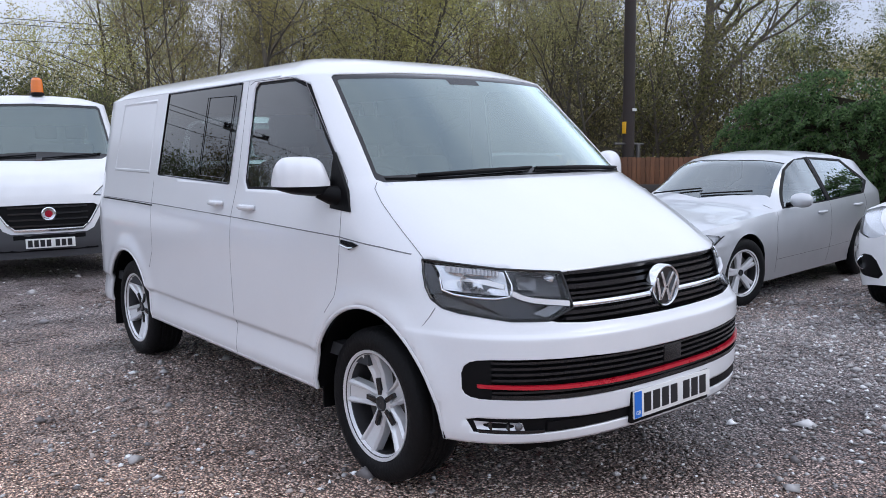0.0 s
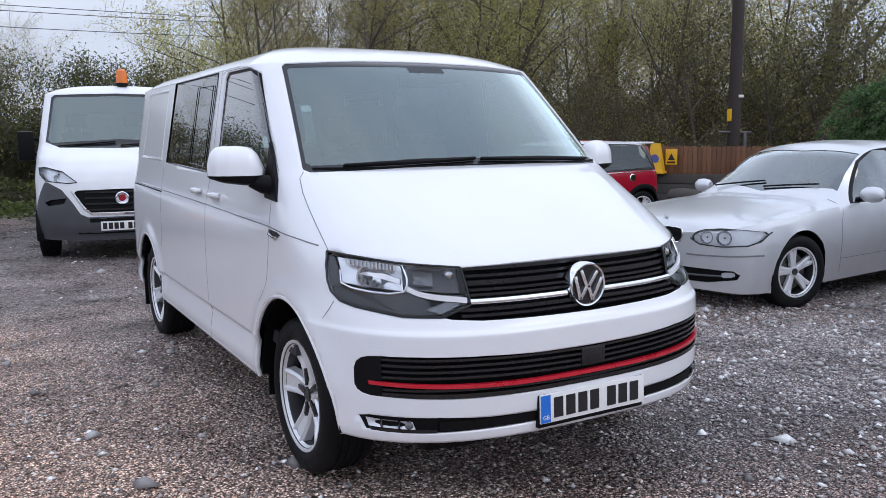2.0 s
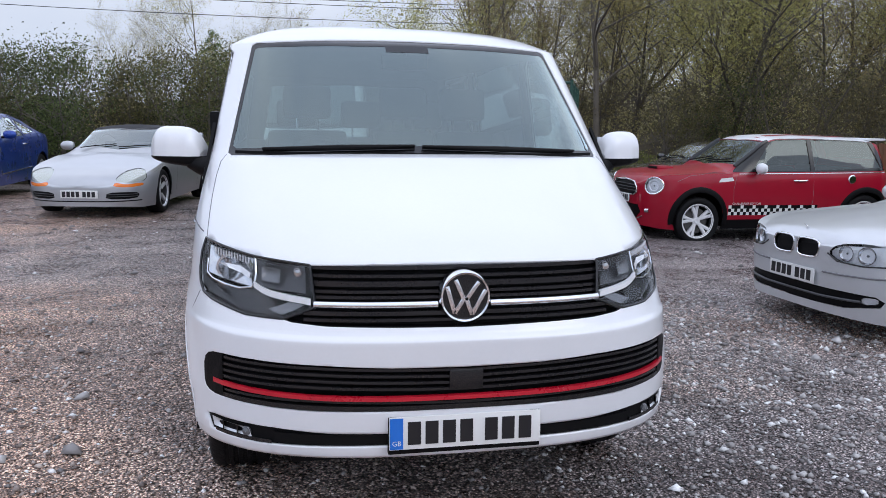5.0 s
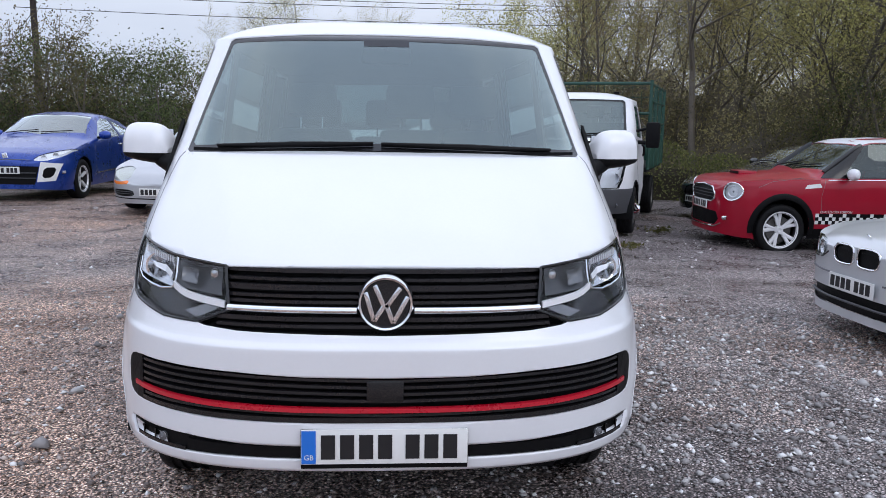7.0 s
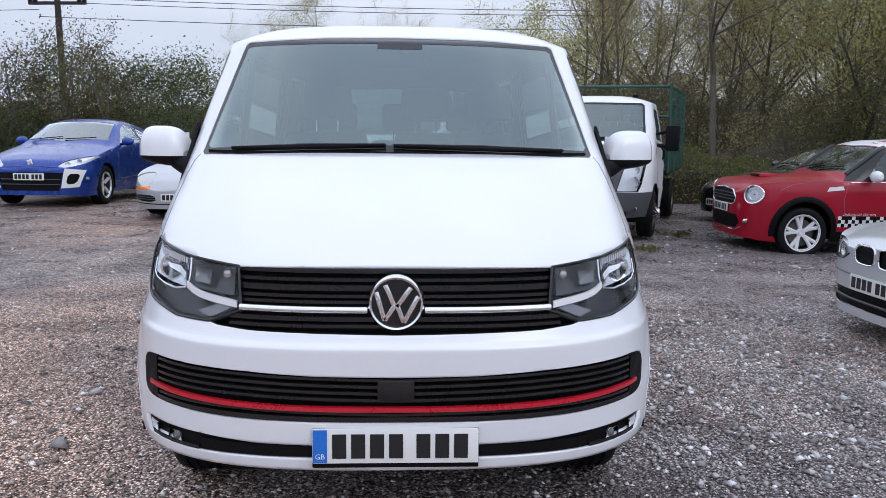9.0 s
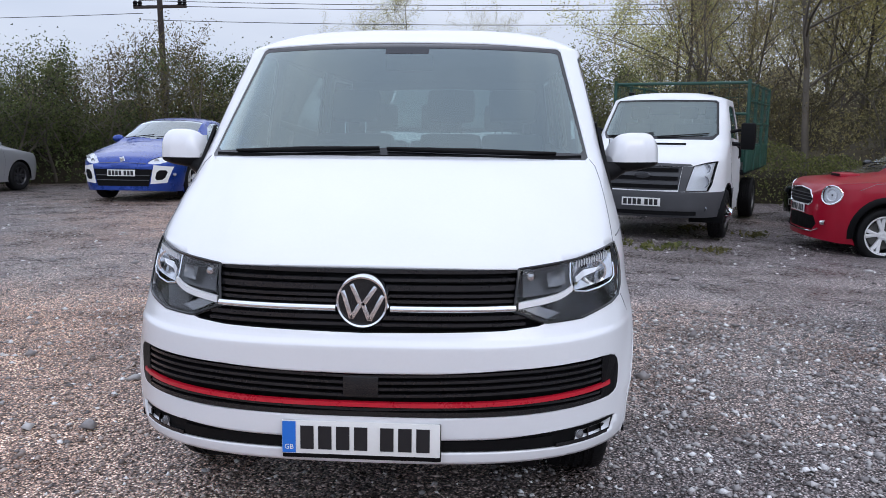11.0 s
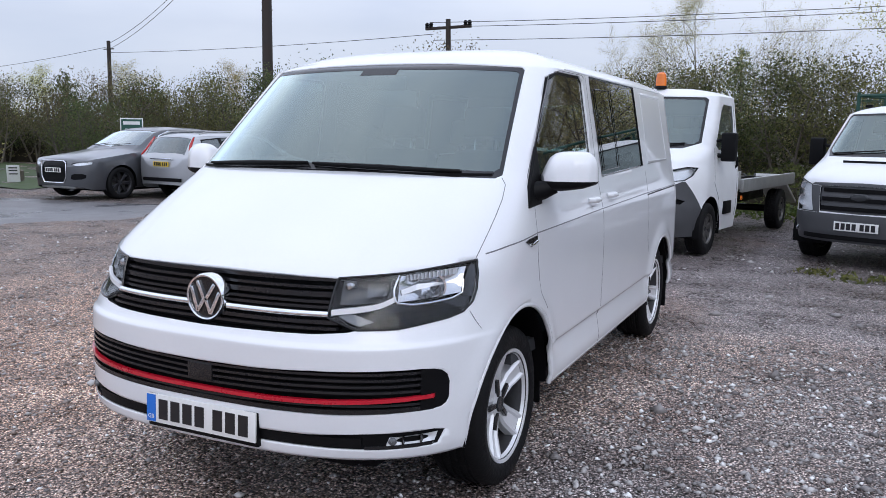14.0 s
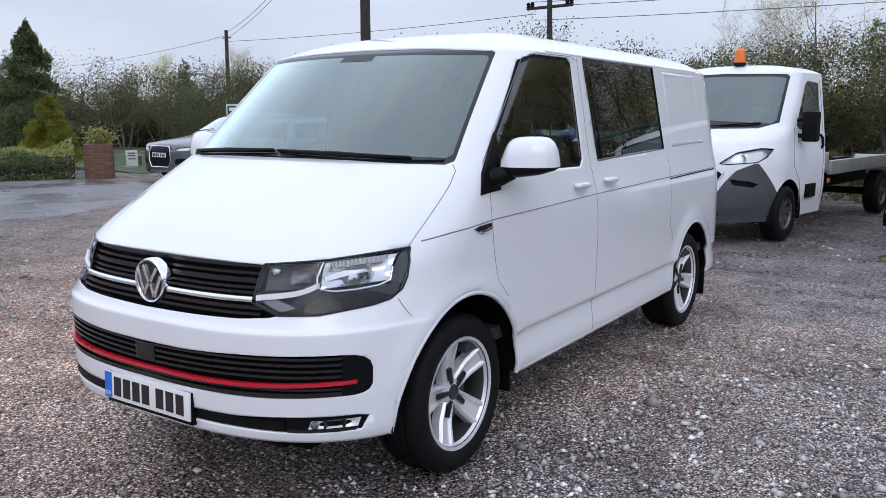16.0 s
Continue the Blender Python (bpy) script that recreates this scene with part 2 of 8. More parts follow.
def gravel_material():
    """Wet crushed stone: grit and pebbles as cells, each of its own grey or brown, with puddle-dark, shiny patches."""
    m, n, l, b = nodes_of("wet_gravel")
    co = n.new("ShaderNodeTexCoord")

    def noise_at(scale, detail=4.0):
        t = n.new("ShaderNodeTexNoise")
        t.inputs["Scale"].default_value, t.inputs["Detail"].default_value = scale, detail
        l.new(co.outputs["Object"], t.inputs["Vector"])
        return t.outputs[0]

    def cells(scale):
        v = n.new("ShaderNodeTexVoronoi")
        v.inputs["Scale"].default_value = scale
        l.new(co.outputs["Object"], v.inputs["Vector"])
        return v

    def ramp(src, stops):
        r = n.new("ShaderNodeValToRGB")
        while len(r.color_ramp.elements) < len(stops):
            r.color_ramp.elements.new(0.5)
        for e, (p, c) in zip(r.color_ramp.elements, stops):
            e.position, e.color = p, (*c, 1)
        l.new(src, r.inputs[0])
        return r.outputs[0]

    def mix(fac, a, c, mode="MIX"):
        x = n.new("ShaderNodeMix")
        x.data_type, x.blend_type = "RGBA", mode
        if isinstance(fac, float):
            x.inputs["Factor"].default_value = fac
        else:
            l.new(fac, x.inputs["Factor"])
        l.new(a, x.inputs[6])
        l.new(c, x.inputs[7])
        return x.outputs[2]

    def value(fac, lo, hi, a, c):
        r = n.new("ShaderNodeMapRange")
        for k, v in zip(("From Min", "From Max", "To Min", "To Max"), (lo, hi, a, c)):
            r.inputs[k].default_value = v
        l.new(fac, r.inputs[0])
        return r.outputs[0]

    grit, pebble, large = cells(85.0), cells(38.0), noise_at(0.28, 5.0)
    mid = noise_at(1.7, 5.0)
    grit_col = ramp(grit.outputs["Color"], [(0.0, (0.045, 0.039, 0.037)), (0.38, (0.21, 0.182, 0.175)), (0.70, (0.50, 0.456, 0.44)), (0.90, (0.66, 0.62, 0.61)), (1.0, (1.0, 0.99, 1.0))])
    peb_col = ramp(pebble.outputs["Color"], [(0.0, (0.06, 0.056, 0.056)), (0.50, (0.33, 0.31, 0.31)), (1.0, (0.92, 0.92, 0.94))])
    col = mix(value(pebble.outputs["Distance"], 0.25, 0.34, 0.75, 0.0), grit_col, peb_col)
    # crevice shade painted into the colour: cells bright in the middle, dark between
    gap_shade = ramp(value(grit.outputs["Distance"], 0.30, 0.62, 0.0, 1.0), [(0.0, (1.75, 1.75, 1.75)), (0.45, (1.25, 1.25, 1.25)), (1.0, (0.30, 0.29, 0.29))])
    col = mix(1.0, col, gap_shade, "MULTIPLY")
    side = n.new("ShaderNodeSeparateXYZ")
    l.new(co.outputs["Object"], side.inputs[0])
    earth = n.new("ShaderNodeMath")
    l.new(large, earth.inputs[0])
    l.new(value(side.outputs["X"], -4.0, 3.0, 0.12, -0.06), earth.inputs[1])
    fade = n.new("ShaderNodeMath")
    l.new(earth.outputs[0], fade.inputs[0])
    l.new(value(side.outputs["Y"], 2.5, 6.5, 0.0, -0.14), fade.inputs[1])
    earth = fade
    warm = ramp(earth.outputs[0], [(0.40, (1.04, 1.0, 0.98)), (0.60, (1.50, 1.18, 0.97))])
    col = mix(1.0, col, warm, "MULTIPLY")
    wet = value(mid, 0.42, 0.60, 0.0, 1.0)
    damp = ramp(wet, [(0.0, (0.74, 0.71, 0.70)), (1.0, (1.06, 1.06, 1.06))])
    track = n.new("ShaderNodeMapping")
    track.inputs["Rotation"].default_value, track.inputs["Scale"].default_value = (0, 0, 0.5), (0.45, 1.5, 1.0)
    l.new(co.outputs["Object"], track.inputs[0])
    rut = n.new("ShaderNodeTexNoise")
    rut.inputs["Scale"].default_value, rut.inputs["Detail"].default_value = 1.1, 4.0
    l.new(track.outputs[0], rut.inputs["Vector"])
    col = mix(1.0, col, ramp(value(rut.outputs[0], 0.36, 0.62, 0.0, 1.0), [(0.0, (0.80, 0.77, 0.75)), (1.0, (1.16, 1.16, 1.16))]), "MULTIPLY")
    col = mix(1.0, col, damp, "MULTIPLY")
    # the yard's far half is packed finer and wetter
    sep, far = n.new("ShaderNodeSeparateXYZ"), n.new("ShaderNodeMath")
    l.new(co.outputs["Object"], sep.inputs[0])
    far.operation, far.inputs[1].default_value = "MULTIPLY_ADD", 7.0
    l.new(large, far.inputs[0])
    l.new(sep.outputs["Y"], far.inputs[2])
    east = n.new("ShaderNodeMath")
    east.operation = "MULTIPLY"
    l.new(value(far.outputs[0], 7.0, 11.0, 0.0, 1.0), east.inputs[0])
    l.new(value(sep.outputs["X"], -4.5, -1.0, 0.0, 1.0), east.inputs[1])
    packed = ramp(east.outputs[0], [(0.0, (1, 1, 1)), (1.0, (0.60, 0.60, 0.63))])
    col = mix(1.0, col, packed, "MULTIPLY")
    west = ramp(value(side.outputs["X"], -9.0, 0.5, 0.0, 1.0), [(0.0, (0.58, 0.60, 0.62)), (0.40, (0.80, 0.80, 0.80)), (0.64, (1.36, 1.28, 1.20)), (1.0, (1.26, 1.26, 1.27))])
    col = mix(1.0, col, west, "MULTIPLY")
    # a ragged round patch by the van's front corner is darker
    corner_dist = n.new("ShaderNodeVectorMath")
    corner_dist.operation = "DISTANCE"
    corner_dist.inputs[1].default_value = (1.25, -0.2, 0.0)
    l.new(co.outputs["Object"], corner_dist.inputs[0])
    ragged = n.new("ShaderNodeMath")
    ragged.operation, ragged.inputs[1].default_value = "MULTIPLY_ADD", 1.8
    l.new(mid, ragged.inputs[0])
    l.new(corner_dist.outputs["Value"], ragged.inputs[2])
    corner_dark = value(ragged.outputs[0], 1.5, 2.9, 1.0, 0.0)
    col = mix(1.0, col, ramp(corner_dark, [(0.0, (1, 1, 1)), (1.0, (0.52, 0.50, 0.51))]), "MULTIPLY")
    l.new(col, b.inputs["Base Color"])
    glint = n.new("ShaderNodeMath")
    glint.operation = "MULTIPLY"
    l.new(value(mid, 0.40, 0.60, 0.26, 0.62), glint.inputs[0])
    l.new(value(pebble.outputs["Color"], 0.2, 0.9, 1.25, 0.55), glint.inputs[1])
    rough_mix = glint.outputs[0]
    l.new(rough_mix, b.inputs["Roughness"])
    b1, b2 = n.new("ShaderNodeBump"), n.new("ShaderNodeBump")
    b1.inputs["Strength"].default_value, b1.inputs["Distance"].default_value = 1.0, 0.014
    b2.inputs["Strength"].default_value, b2.inputs["Distance"].default_value = 1.0, 0.028
    b1.invert = b2.invert = True
    l.new(grit.outputs["Distance"], b1.inputs["Height"])
    l.new(pebble.outputs["Distance"], b2.inputs["Height"])
    l.new(b1.outputs[0], b2.inputs["Normal"])
    l.new(b2.outputs[0], b.inputs["Normal"])
    return m


def wet_road_material():
    m, n, l, b = nodes_of("wet_tarmac")
    co = n.new("ShaderNodeTexCoord")
    t, g = n.new("ShaderNodeTexNoise"), n.new("ShaderNodeTexNoise")
    t.inputs["Scale"].default_value, t.inputs["Detail"].default_value = 0.5, 6
    g.inputs["Scale"].default_value = 120
    l.new(co.outputs["Object"], t.inputs["Vector"])
    l.new(co.outputs["Object"], g.inputs["Vector"])
    r = n.new("ShaderNodeValToRGB")
    r.color_ramp.elements[0].position, r.color_ramp.elements[0].color = 0.35, (0.085, 0.083, 0.088, 1)
    r.color_ramp.elements[1].position, r.color_ramp.elements[1].color = 0.65, (0.17, 0.16, 0.16, 1)
    l.new(t.outputs[0], r.inputs[0])
    l.new(r.outputs[0], b.inputs["Base Color"])
    q = n.new("ShaderNodeMapRange")
    for k, v in zip(("From Min", "From Max", "To Min", "To Max"), (0.42, 0.60, 0.20, 0.55)):
        q.inputs[k].default_value = v
    l.new(t.outputs[0], q.inputs[0])
    l.new(q.outputs[0], b.inputs["Roughness"])
    u = n.new("ShaderNodeBump")
    u.inputs["Strength"].default_value, u.inputs["Distance"].default_value = 0.4, 0.006
    l.new(g.outputs[0], u.inputs["Height"])
    l.new(u.outputs[0], b.inputs["Normal"])
    return m


M["gravel"] = gravel_material()
M["road"] = wet_road_material()

# ---- building helpers ----
def mesh_of(name, verts, faces, mat, smooth=True, sharp=35):
    me = bpy.data.meshes.new(name)
    me.from_pydata([tuple(v) for v in verts], [], [tuple(f) for f in faces])
    me.materials.append(M[mat] if isinstance(mat, str) else mat)
    if smooth:
        me.polygons.foreach_set("use_smooth", [True] * len(me.polygons))
        me.set_sharp_from_angle(angle=radians(sharp))
    return me


def part(name, shape, mat, parent=None, label="", m=None, smooth=True, sharp=35):
    """One mesh object under a thing. shape: (verts, faces) or a ready mesh."""
    me = shape if isinstance(shape, bpy.types.Mesh) else mesh_of(name, *shape, mat, smooth, sharp)
    ob = new(name, me)
    ob.parent = parent
    if m is not None:
        ob.matrix_basis = m
    return tagged(ob, label)


def thing(name, label, category, group="", m=None, kind=""):
    ob = new(name)
    ob.empty_display_size = 0.2
    if m is not None:
        ob.matrix_basis = m
    return tagged(ob, label, category, group, kind)


def join(*shapes):
    V, F = [], []
    for v, f in shapes:
        k = len(V)
        V += [tuple(p) for p in v]
        F += [tuple(i + k for i in q) for q in f]
    return V, F


def moved(shape, m):
    return [tuple(m @ Vector(p)) for p in shape[0]], shape[1]


def flip_x(shape):
    return [(-p[0], p[1], p[2]) for p in shape[0]], [tuple(reversed(f)) for f in shape[1]]


def both(shape):
    return join(shape, flip_x(shape))


def box(x0, x1, y0, y1, z0, z1, b=0.0):
    """A box, its edges cut back by b."""
    if b <= 0:
        v = [(x, y, z) for x in (x0, x1) for y in (y0, y1) for z in (z0, z1)]
        return v, [(0, 1, 3, 2), (4, 6, 7, 5), (0, 4, 5, 1), (2, 3, 7, 6), (0, 2, 6, 4), (1, 5, 7, 3)]
    bm = bmesh.new()
    bmesh.ops.create_cube(bm, size=1.0)
    for p in bm.verts:
        p.co = Vector(((x0 + x1) / 2 + p.co.x * (x1 - x0), (y0 + y1) / 2 + p.co.y * (y1 - y0), (z0 + z1) / 2 + p.co.z * (z1 - z0)))
    bmesh.ops.bevel(bm, geom=bm.edges[:], offset=b, segments=2, affect="EDGES", profile=0.6)
    return from_bm(bm)


def from_bm(bm):
    bm.verts.index_update()
    out = [tuple(v.co) for v in bm.verts], [tuple(v.index for v in f.verts) for f in bm.faces]
    bm.free()
    return out


def tube(pts, r, seg=8, caps=True):
    """A round bar along points; r one radius or one per point."""
    pts = [Vector(p) for p in pts]
    rs = r if isinstance(r, (list, tuple)) else [r] * len(pts)
    V, F = [], []
    side = None
    for i, p in enumerate(pts):
        d = (pts[min(i + 1, len(pts) - 1)] - pts[max(i - 1, 0)]).normalized()
        if side is None or abs(side.dot(d)) > 0.95:
            side = d.orthogonal().normalized()
        side = (side - d * side.dot(d)).normalized()
        up = d.cross(side)
        for k in range(seg):
            a = 2 * math.pi * k / seg
            V.append(tuple(p + (side * math.cos(a) + up * math.sin(a)) * rs[i]))
    for i in range(len(pts) - 1):
        for k in range(seg):
            a, b = i * seg + k, i * seg + (k + 1) % seg
            F.append((a, b, b + seg, a + seg))
    if caps:
        F.append(tuple(reversed(range(seg))))
        F.append(tuple(range((len(pts) - 1) * seg, len(pts) * seg)))
    return V, F


def beam(pts, h, d, closed=True):
    """A bar of rectangular section (h upwards, d front to back) along points that run mostly in x."""
    V, F = [], []
    for x, y, z in pts:
        V += [(x, y, z - h / 2), (x, y, z + h / 2), (x, y + d, z + h / 2), (x, y + d, z - h / 2)]
    for i in range(len(pts) - 1):
        a = 4 * i
        for k in range(4):
            F.append((a + k, a + (k + 1) % 4, a + 4 + (k + 1) % 4, a + 4 + k))
    F += [(3, 2, 1, 0), tuple(4 * (len(pts) - 1) + k for k in range(4))]
    return V, [tuple(reversed(f)) for f in F]


def lathe(profile, seg=40):
    """Turns (radius, x) pairs round the x axis."""
    V, F = [], []
    for r, x in profile:
        for k in range(seg):
            a = 2 * math.pi * k / seg
            V.append((x, r * math.cos(a), r * math.sin(a)))
    for i in range(len(profile) - 1):
        for k in range(seg):
            a, b = i * seg + k, i * seg + (k + 1) % seg
            F.append((a, b, b + seg, a + seg))
    return V, F


def grid(nu, nv, fn):
    """A sheet: fn(i, j) gives the point of row i, column j."""
    V = [tuple(fn(i, j)) for i in range(nu) for j in range(nv)]
    F = [(i * nv + j, i * nv + j + 1, (i + 1) * nv + j + 1, (i + 1) * nv + j) for i in range(nu - 1) for j in range(nv - 1)]
    return V, F


def to_bm(shape):
    bm = bmesh.new()
    vs = [bm.verts.new(p) for p in shape[0]]
    for f in shape[1]:
        try:
            bm.faces.new([vs[i] for i in f])
        except ValueError:
            pass
    bm.normal_update()
    return bm


def inside(u, v, poly):
    hit = False
    for (a, b), (c, d) in zip(poly, poly[1:] + poly[:1]):
        if (b > v) != (d > v) and u < (c - a) * (v - b) / (d - b) + a:
            hit = not hit
    return hit


NORMALS = []


def deeper(shape, d):
    """The piece that carve() cut last, d metres further in."""
    return [tuple(Vector(p) - n * d) for p, n in zip(shape[0], NORMALS)], shape[1]


def carve(bm, axis, poly, keep, sink=0.0, thick=0.0):
    """Cuts the polygon, seen along an axis, out of a skin and returns the piece, moved inwards by sink and given a thickness."""
    i, j = [k for k in range(3) if k != axis]
    poly = [tuple(p) for p in poly]
    lo, hi = [min(p[k] for p in poly) for k in (0, 1)], [max(p[k] for p in poly) for k in (0, 1)]

    def near(pad):
        out = []
        for f in bm.faces:
            c = f.calc_center_bounds()
            if lo[0] - pad < c[i] < hi[0] + pad and lo[1] - pad < c[j] < hi[1] + pad and keep(c, f.normal):
                out.append(f)
        return out

    for a, b in zip(poly, poly[1:] + poly[:1]):
        n, p = Vector((0, 0, 0)), Vector((0, 0, 0))
        n[i], n[j] = b[1] - a[1], a[0] - b[0]
        p[i], p[j] = a
        if n.length < 1e-7:
            continue
        fs = near(0.06)
        geom = list({e for f in fs for e in f.edges} | {v for f in fs for v in f.verts}) + fs
        bmesh.ops.bisect_plane(bm, geom=geom, dist=1e-5, plane_co=p, plane_no=n.normalized())
    bm.normal_update()
    took = [f for f in near(0.02) if inside(f.calc_center_median()[i], f.calc_center_median()[j], poly)]
    idx, V, F = {}, [], []
    NORMALS.clear()
    for f in took:
        q = []
        for v in f.verts:
            if v.index < 0 or v not in idx:
                idx[v] = len(V)
                V.append(v.co - v.normal * sink)
                NORMALS.append(v.normal.copy())
            q.append(idx[v])
        F.append(tuple(q))
    if thick:
        k = len(V)
        V += [V[n_] - v.normal * thick for v, n_ in sorted(idx.items(), key=lambda e: e[1])]
        F += [tuple(reversed([q + k for q in f])) for f in F]
        edge = {}
        for f in F[:len(F) // 2]:
            for a, b in zip(f, f[1:] + f[:1]):
                if edge.pop((b, a), None) is None:
                    edge[(a, b)] = True
        F += [(b, a, a + k, b + k) for a, b in edge]
    bmesh.ops.delete(bm, geom=took, context="FACES")
    bmesh.ops.delete(bm, geom=[v for v in bm.verts if not v.link_faces], context="VERTS")
    bm.normal_update()
    return [tuple(p) for p in V], F


def arch(bm, y, z, r, keep, lip=0.02):
    """Cuts a round wheel opening into a side skin; its rim turns inwards."""
    gone = []
    for f in bm.faces:
        if keep(f.calc_center_bounds()) and all((v.co.y - y) ** 2 + (v.co.z - z) ** 2 < r * r for v in f.verts):
            gone.append(f)
    bmesh.ops.delete(bm, geom=gone, context="FACES")
    for v in bm.verts:
        if keep(v.co):
            d = Vector((0, v.co.y - y, v.co.z - z))
            if d.length < r and v.link_faces:
                v.co += d.normalized() * (r - d.length)
    bmesh.ops.delete(bm, geom=[v for v in bm.verts if not v.link_faces], context="VERTS")
    bm.normal_update()


def lut(table, v, r=0.0):
    """Looks a value up in (position, value) pairs, rounded off over r."""
    xs, ys = [p[0] for p in table], [p[1] for p in table]
    return float(np.mean([np.interp(v + d * r, xs, ys) for d in ((-1, -0.5, 0, 0.5, 1) if r else (0,))]))


def turn(x, y, fx, fy, z=0.0, pitch=0.0):
    """The pose of a vehicle whose front axle's middle stands at x, y and whose nose points to (fx, fy)."""
    return pose(x, y, z, pitch, 0, math.degrees(math.atan2(fx, -fy)))


def level(x, y):
    """The height of the ground: level round the van, with broad swells and shallow ruts further out."""
    r = math.hypot(x, y - 1.5)
    h = -0.12 * min(1.0, max(0.0, (r - 11.0) / 8.0))
    for cx, cy, s, a in ((-4.5, 11.0, 3.6, 0.07), (6.3, 9.0, 2.8, -0.17), (5.2, 2.2, 1.5, -0.06)):
        h += a * math.exp(-((x - cx) ** 2 + (y - cy) ** 2) / (2 * s * s))
    return h + 0.012 * noise.noise(Vector((x * 0.5, y * 0.5, 0))) * min(1, max(0, (r - 3) / 4))


_wheels = {}


def wheel_meshes(kind, r, w, rr, spokes, rim_mat):
    """Meshes of a wheel that turns on x, its outer face towards +x: tyre, rim with spokes, hub and brake disc."""
    key = (kind, r, w)
    if key in _wheels:
        return _wheels[key]
    h = w / 2
    prof = [(rr, -h * 0.86), (rr + 0.012, -h * 0.98), ((rr + r) / 2, -h * 1.04), (r * 0.965, -h * 0.9), (r, -h * 0.62)]
    for g in (-0.45, -0.15, 0.15, 0.45):
        prof += [(r, h * (g - 0.09)), (r - 0.008, h * (g - 0.06)), (r - 0.008, h * (g + 0.06)), (r, h * (g + 0.09))]
    prof += [(r, h * 0.62), (r * 0.985, h * 0.80), (r * 0.955, h * 0.93), ((rr + r) / 2, h * 1.04), (rr + 0.012, h * 0.98), (rr, h * 0.86)]
    tyre = mesh_of("tyre", *lathe(prof, 56), "rubber", sharp=50)
    rim = [lathe([(rr - 0.02, -h * 0.8), (rr, -h * 0.86), (rr - 0.012, -h * 0.5), (rr - 0.02, h * 0.55), (rr - 0.016, h * 0.72), (rr + 0.004, h * 0.88), (rr + 0.002, h * 0.93), (rr - 0.012, h * 0.90), (rr - 0.022, h * 0.72)], 56)]
    face = h * 0.72
    for k in range(spokes):
        a = 2 * math.pi * k / spokes + math.pi / 2
        for s in ((-1, 1) if kind in ("twin", "star", "wide", "split") else (0,)):
            da = s * {"twin": 0.80, "star": 1.05, "wide": 0.95, "split": 0.72}.get(kind, 0.0) / spokes
            w0 = {"twin": 0.026, "wide": 0.036, "split": 0.052, "star": 0.036, "five": 0.040, "plain": 0.05, "ridge": .068}[kind] * r / 0.34
            w1 = {"twin": 0.034, "wide": 0.050, "split": 0.040, "star": 0.034, "five": 0.060, "plain": 0.09, "ridge": .118}[kind] * r / 0.34
            ir, orr = rr * 0.20, rr - (0.001 if kind == "ridge" else 0.008)
            sp = []
            for rad, ww, fx in ((ir, w0, face * 0.74), (rr * 0.55, (w0 + w1) / 2, face * 0.84), (orr, w1, face * (1.25 if kind == "ridge" else 1.0))):
                ang = a + da * (rad / rr) ** 0.7
                c, sn = math.cos(ang), math.sin(ang)
                t = ww / 2
                ring = [(fx - 0.035, -t), (fx - 0.006, -t), (fx, -t * 0.45), (fx, t * 0.45), (fx - 0.006, t), (fx - 0.035, t)]
                if kind == "ridge":
                    ring = [(fx - .050, -t * 1.05), (fx - .012, -t), (fx, -t * .80), (fx - .002, -t * .62), (fx - .013, -t * .46), (fx - .013, t * .46), (fx - .002, t * .62), (fx, t * .80), (fx - .012, t), (fx - .050, t * 1.05)]
                sp.append([(x, rad * c - tt * sn, rad * sn + tt * c) for x, tt in ring])
            V = [p for q in sp for p in q]
            F = []
            for q in range(2):
                w_ = len(sp[0])
                for e in range(w_):
                    F.append((q * w_ + e, q * w_ + (e + 1) % w_, q * w_ + w_ + (e + 1) % w_, q * w_ + w_ + e))
            rim.append((V, F))
    rim.append(lathe([(0.001, face * 0.80), (rr * 0.13, face * 0.80), (rr * 0.24, face * 0.72), (rr * 0.25, face * 0.3)], 32))
    for k in range(5):
        a = 2 * math.pi * (k + 0.5) / 5 + math.pi / 2
        rim.append(moved(lathe([(0.001, 0.006), (0.009, 0.006), (0.010, -0.01)], 10), Matrix.Translation((face * 0.74, rr * 0.185 * math.cos(a), rr * 0.185 * math.sin(a)))))
    spoke_parts = [mesh_of("spoke", *s, rim_mat, sharp=30) for s in rim[1:-6]]
    bolt = mesh_of("bolt", *join(rim[-5]), "steel") if kind == "twin" else None
    if kind == "ridge":
        bolt = mesh_of("bolt", *box(face * .66, face * .80 + .004, -.011, .011, rr * .16, rr * .47, .003), "gloss_black")
    lip = mesh_of("rim_lip", *lathe([(rr - 0.018, h * 0.74), (rr + 0.004, h * 0.89), (rr + 0.003, h * 0.945), (rr - 0.010, h * 0.92), (rr - 0.022, h * 0.75)], 56), rim_mat)
    rim = mesh_of("rim", *join(rim[0]), "rim_barrel", sharp=30)
    spoke_parts.append(mesh_of("spoke_hub", *lathe([(0.001, face * 0.80), (rr * 0.13, face * 0.80), (rr * 0.24, face * 0.72), (rr * 0.25, face * 0.3)], 32), rim_mat))
    spoke_parts.append(lip)
    if bolt:
        spoke_parts += [bolt]
    hub = mesh_of("hub_cap", *lathe([(0.001, face * 0.86), (rr * 0.10, face * 0.86), (rr * 0.115, face * 0.89), (rr * 0.135, face * 0.88), (rr * 0.14, face * 0.78)], 28), "lamp_grey" if kind != "wide" else rim_mat)
    disc = mesh_of("brake_disc", *lathe([(0.04, 0.012), (rr * 0.74, 0.012), (rr * 0.74, -0.012), (0.04, -0.012)], 40), "steel")
    _wheels[key] = (tyre, rim, hub, disc, spoke_parts)
    return _wheels[key]


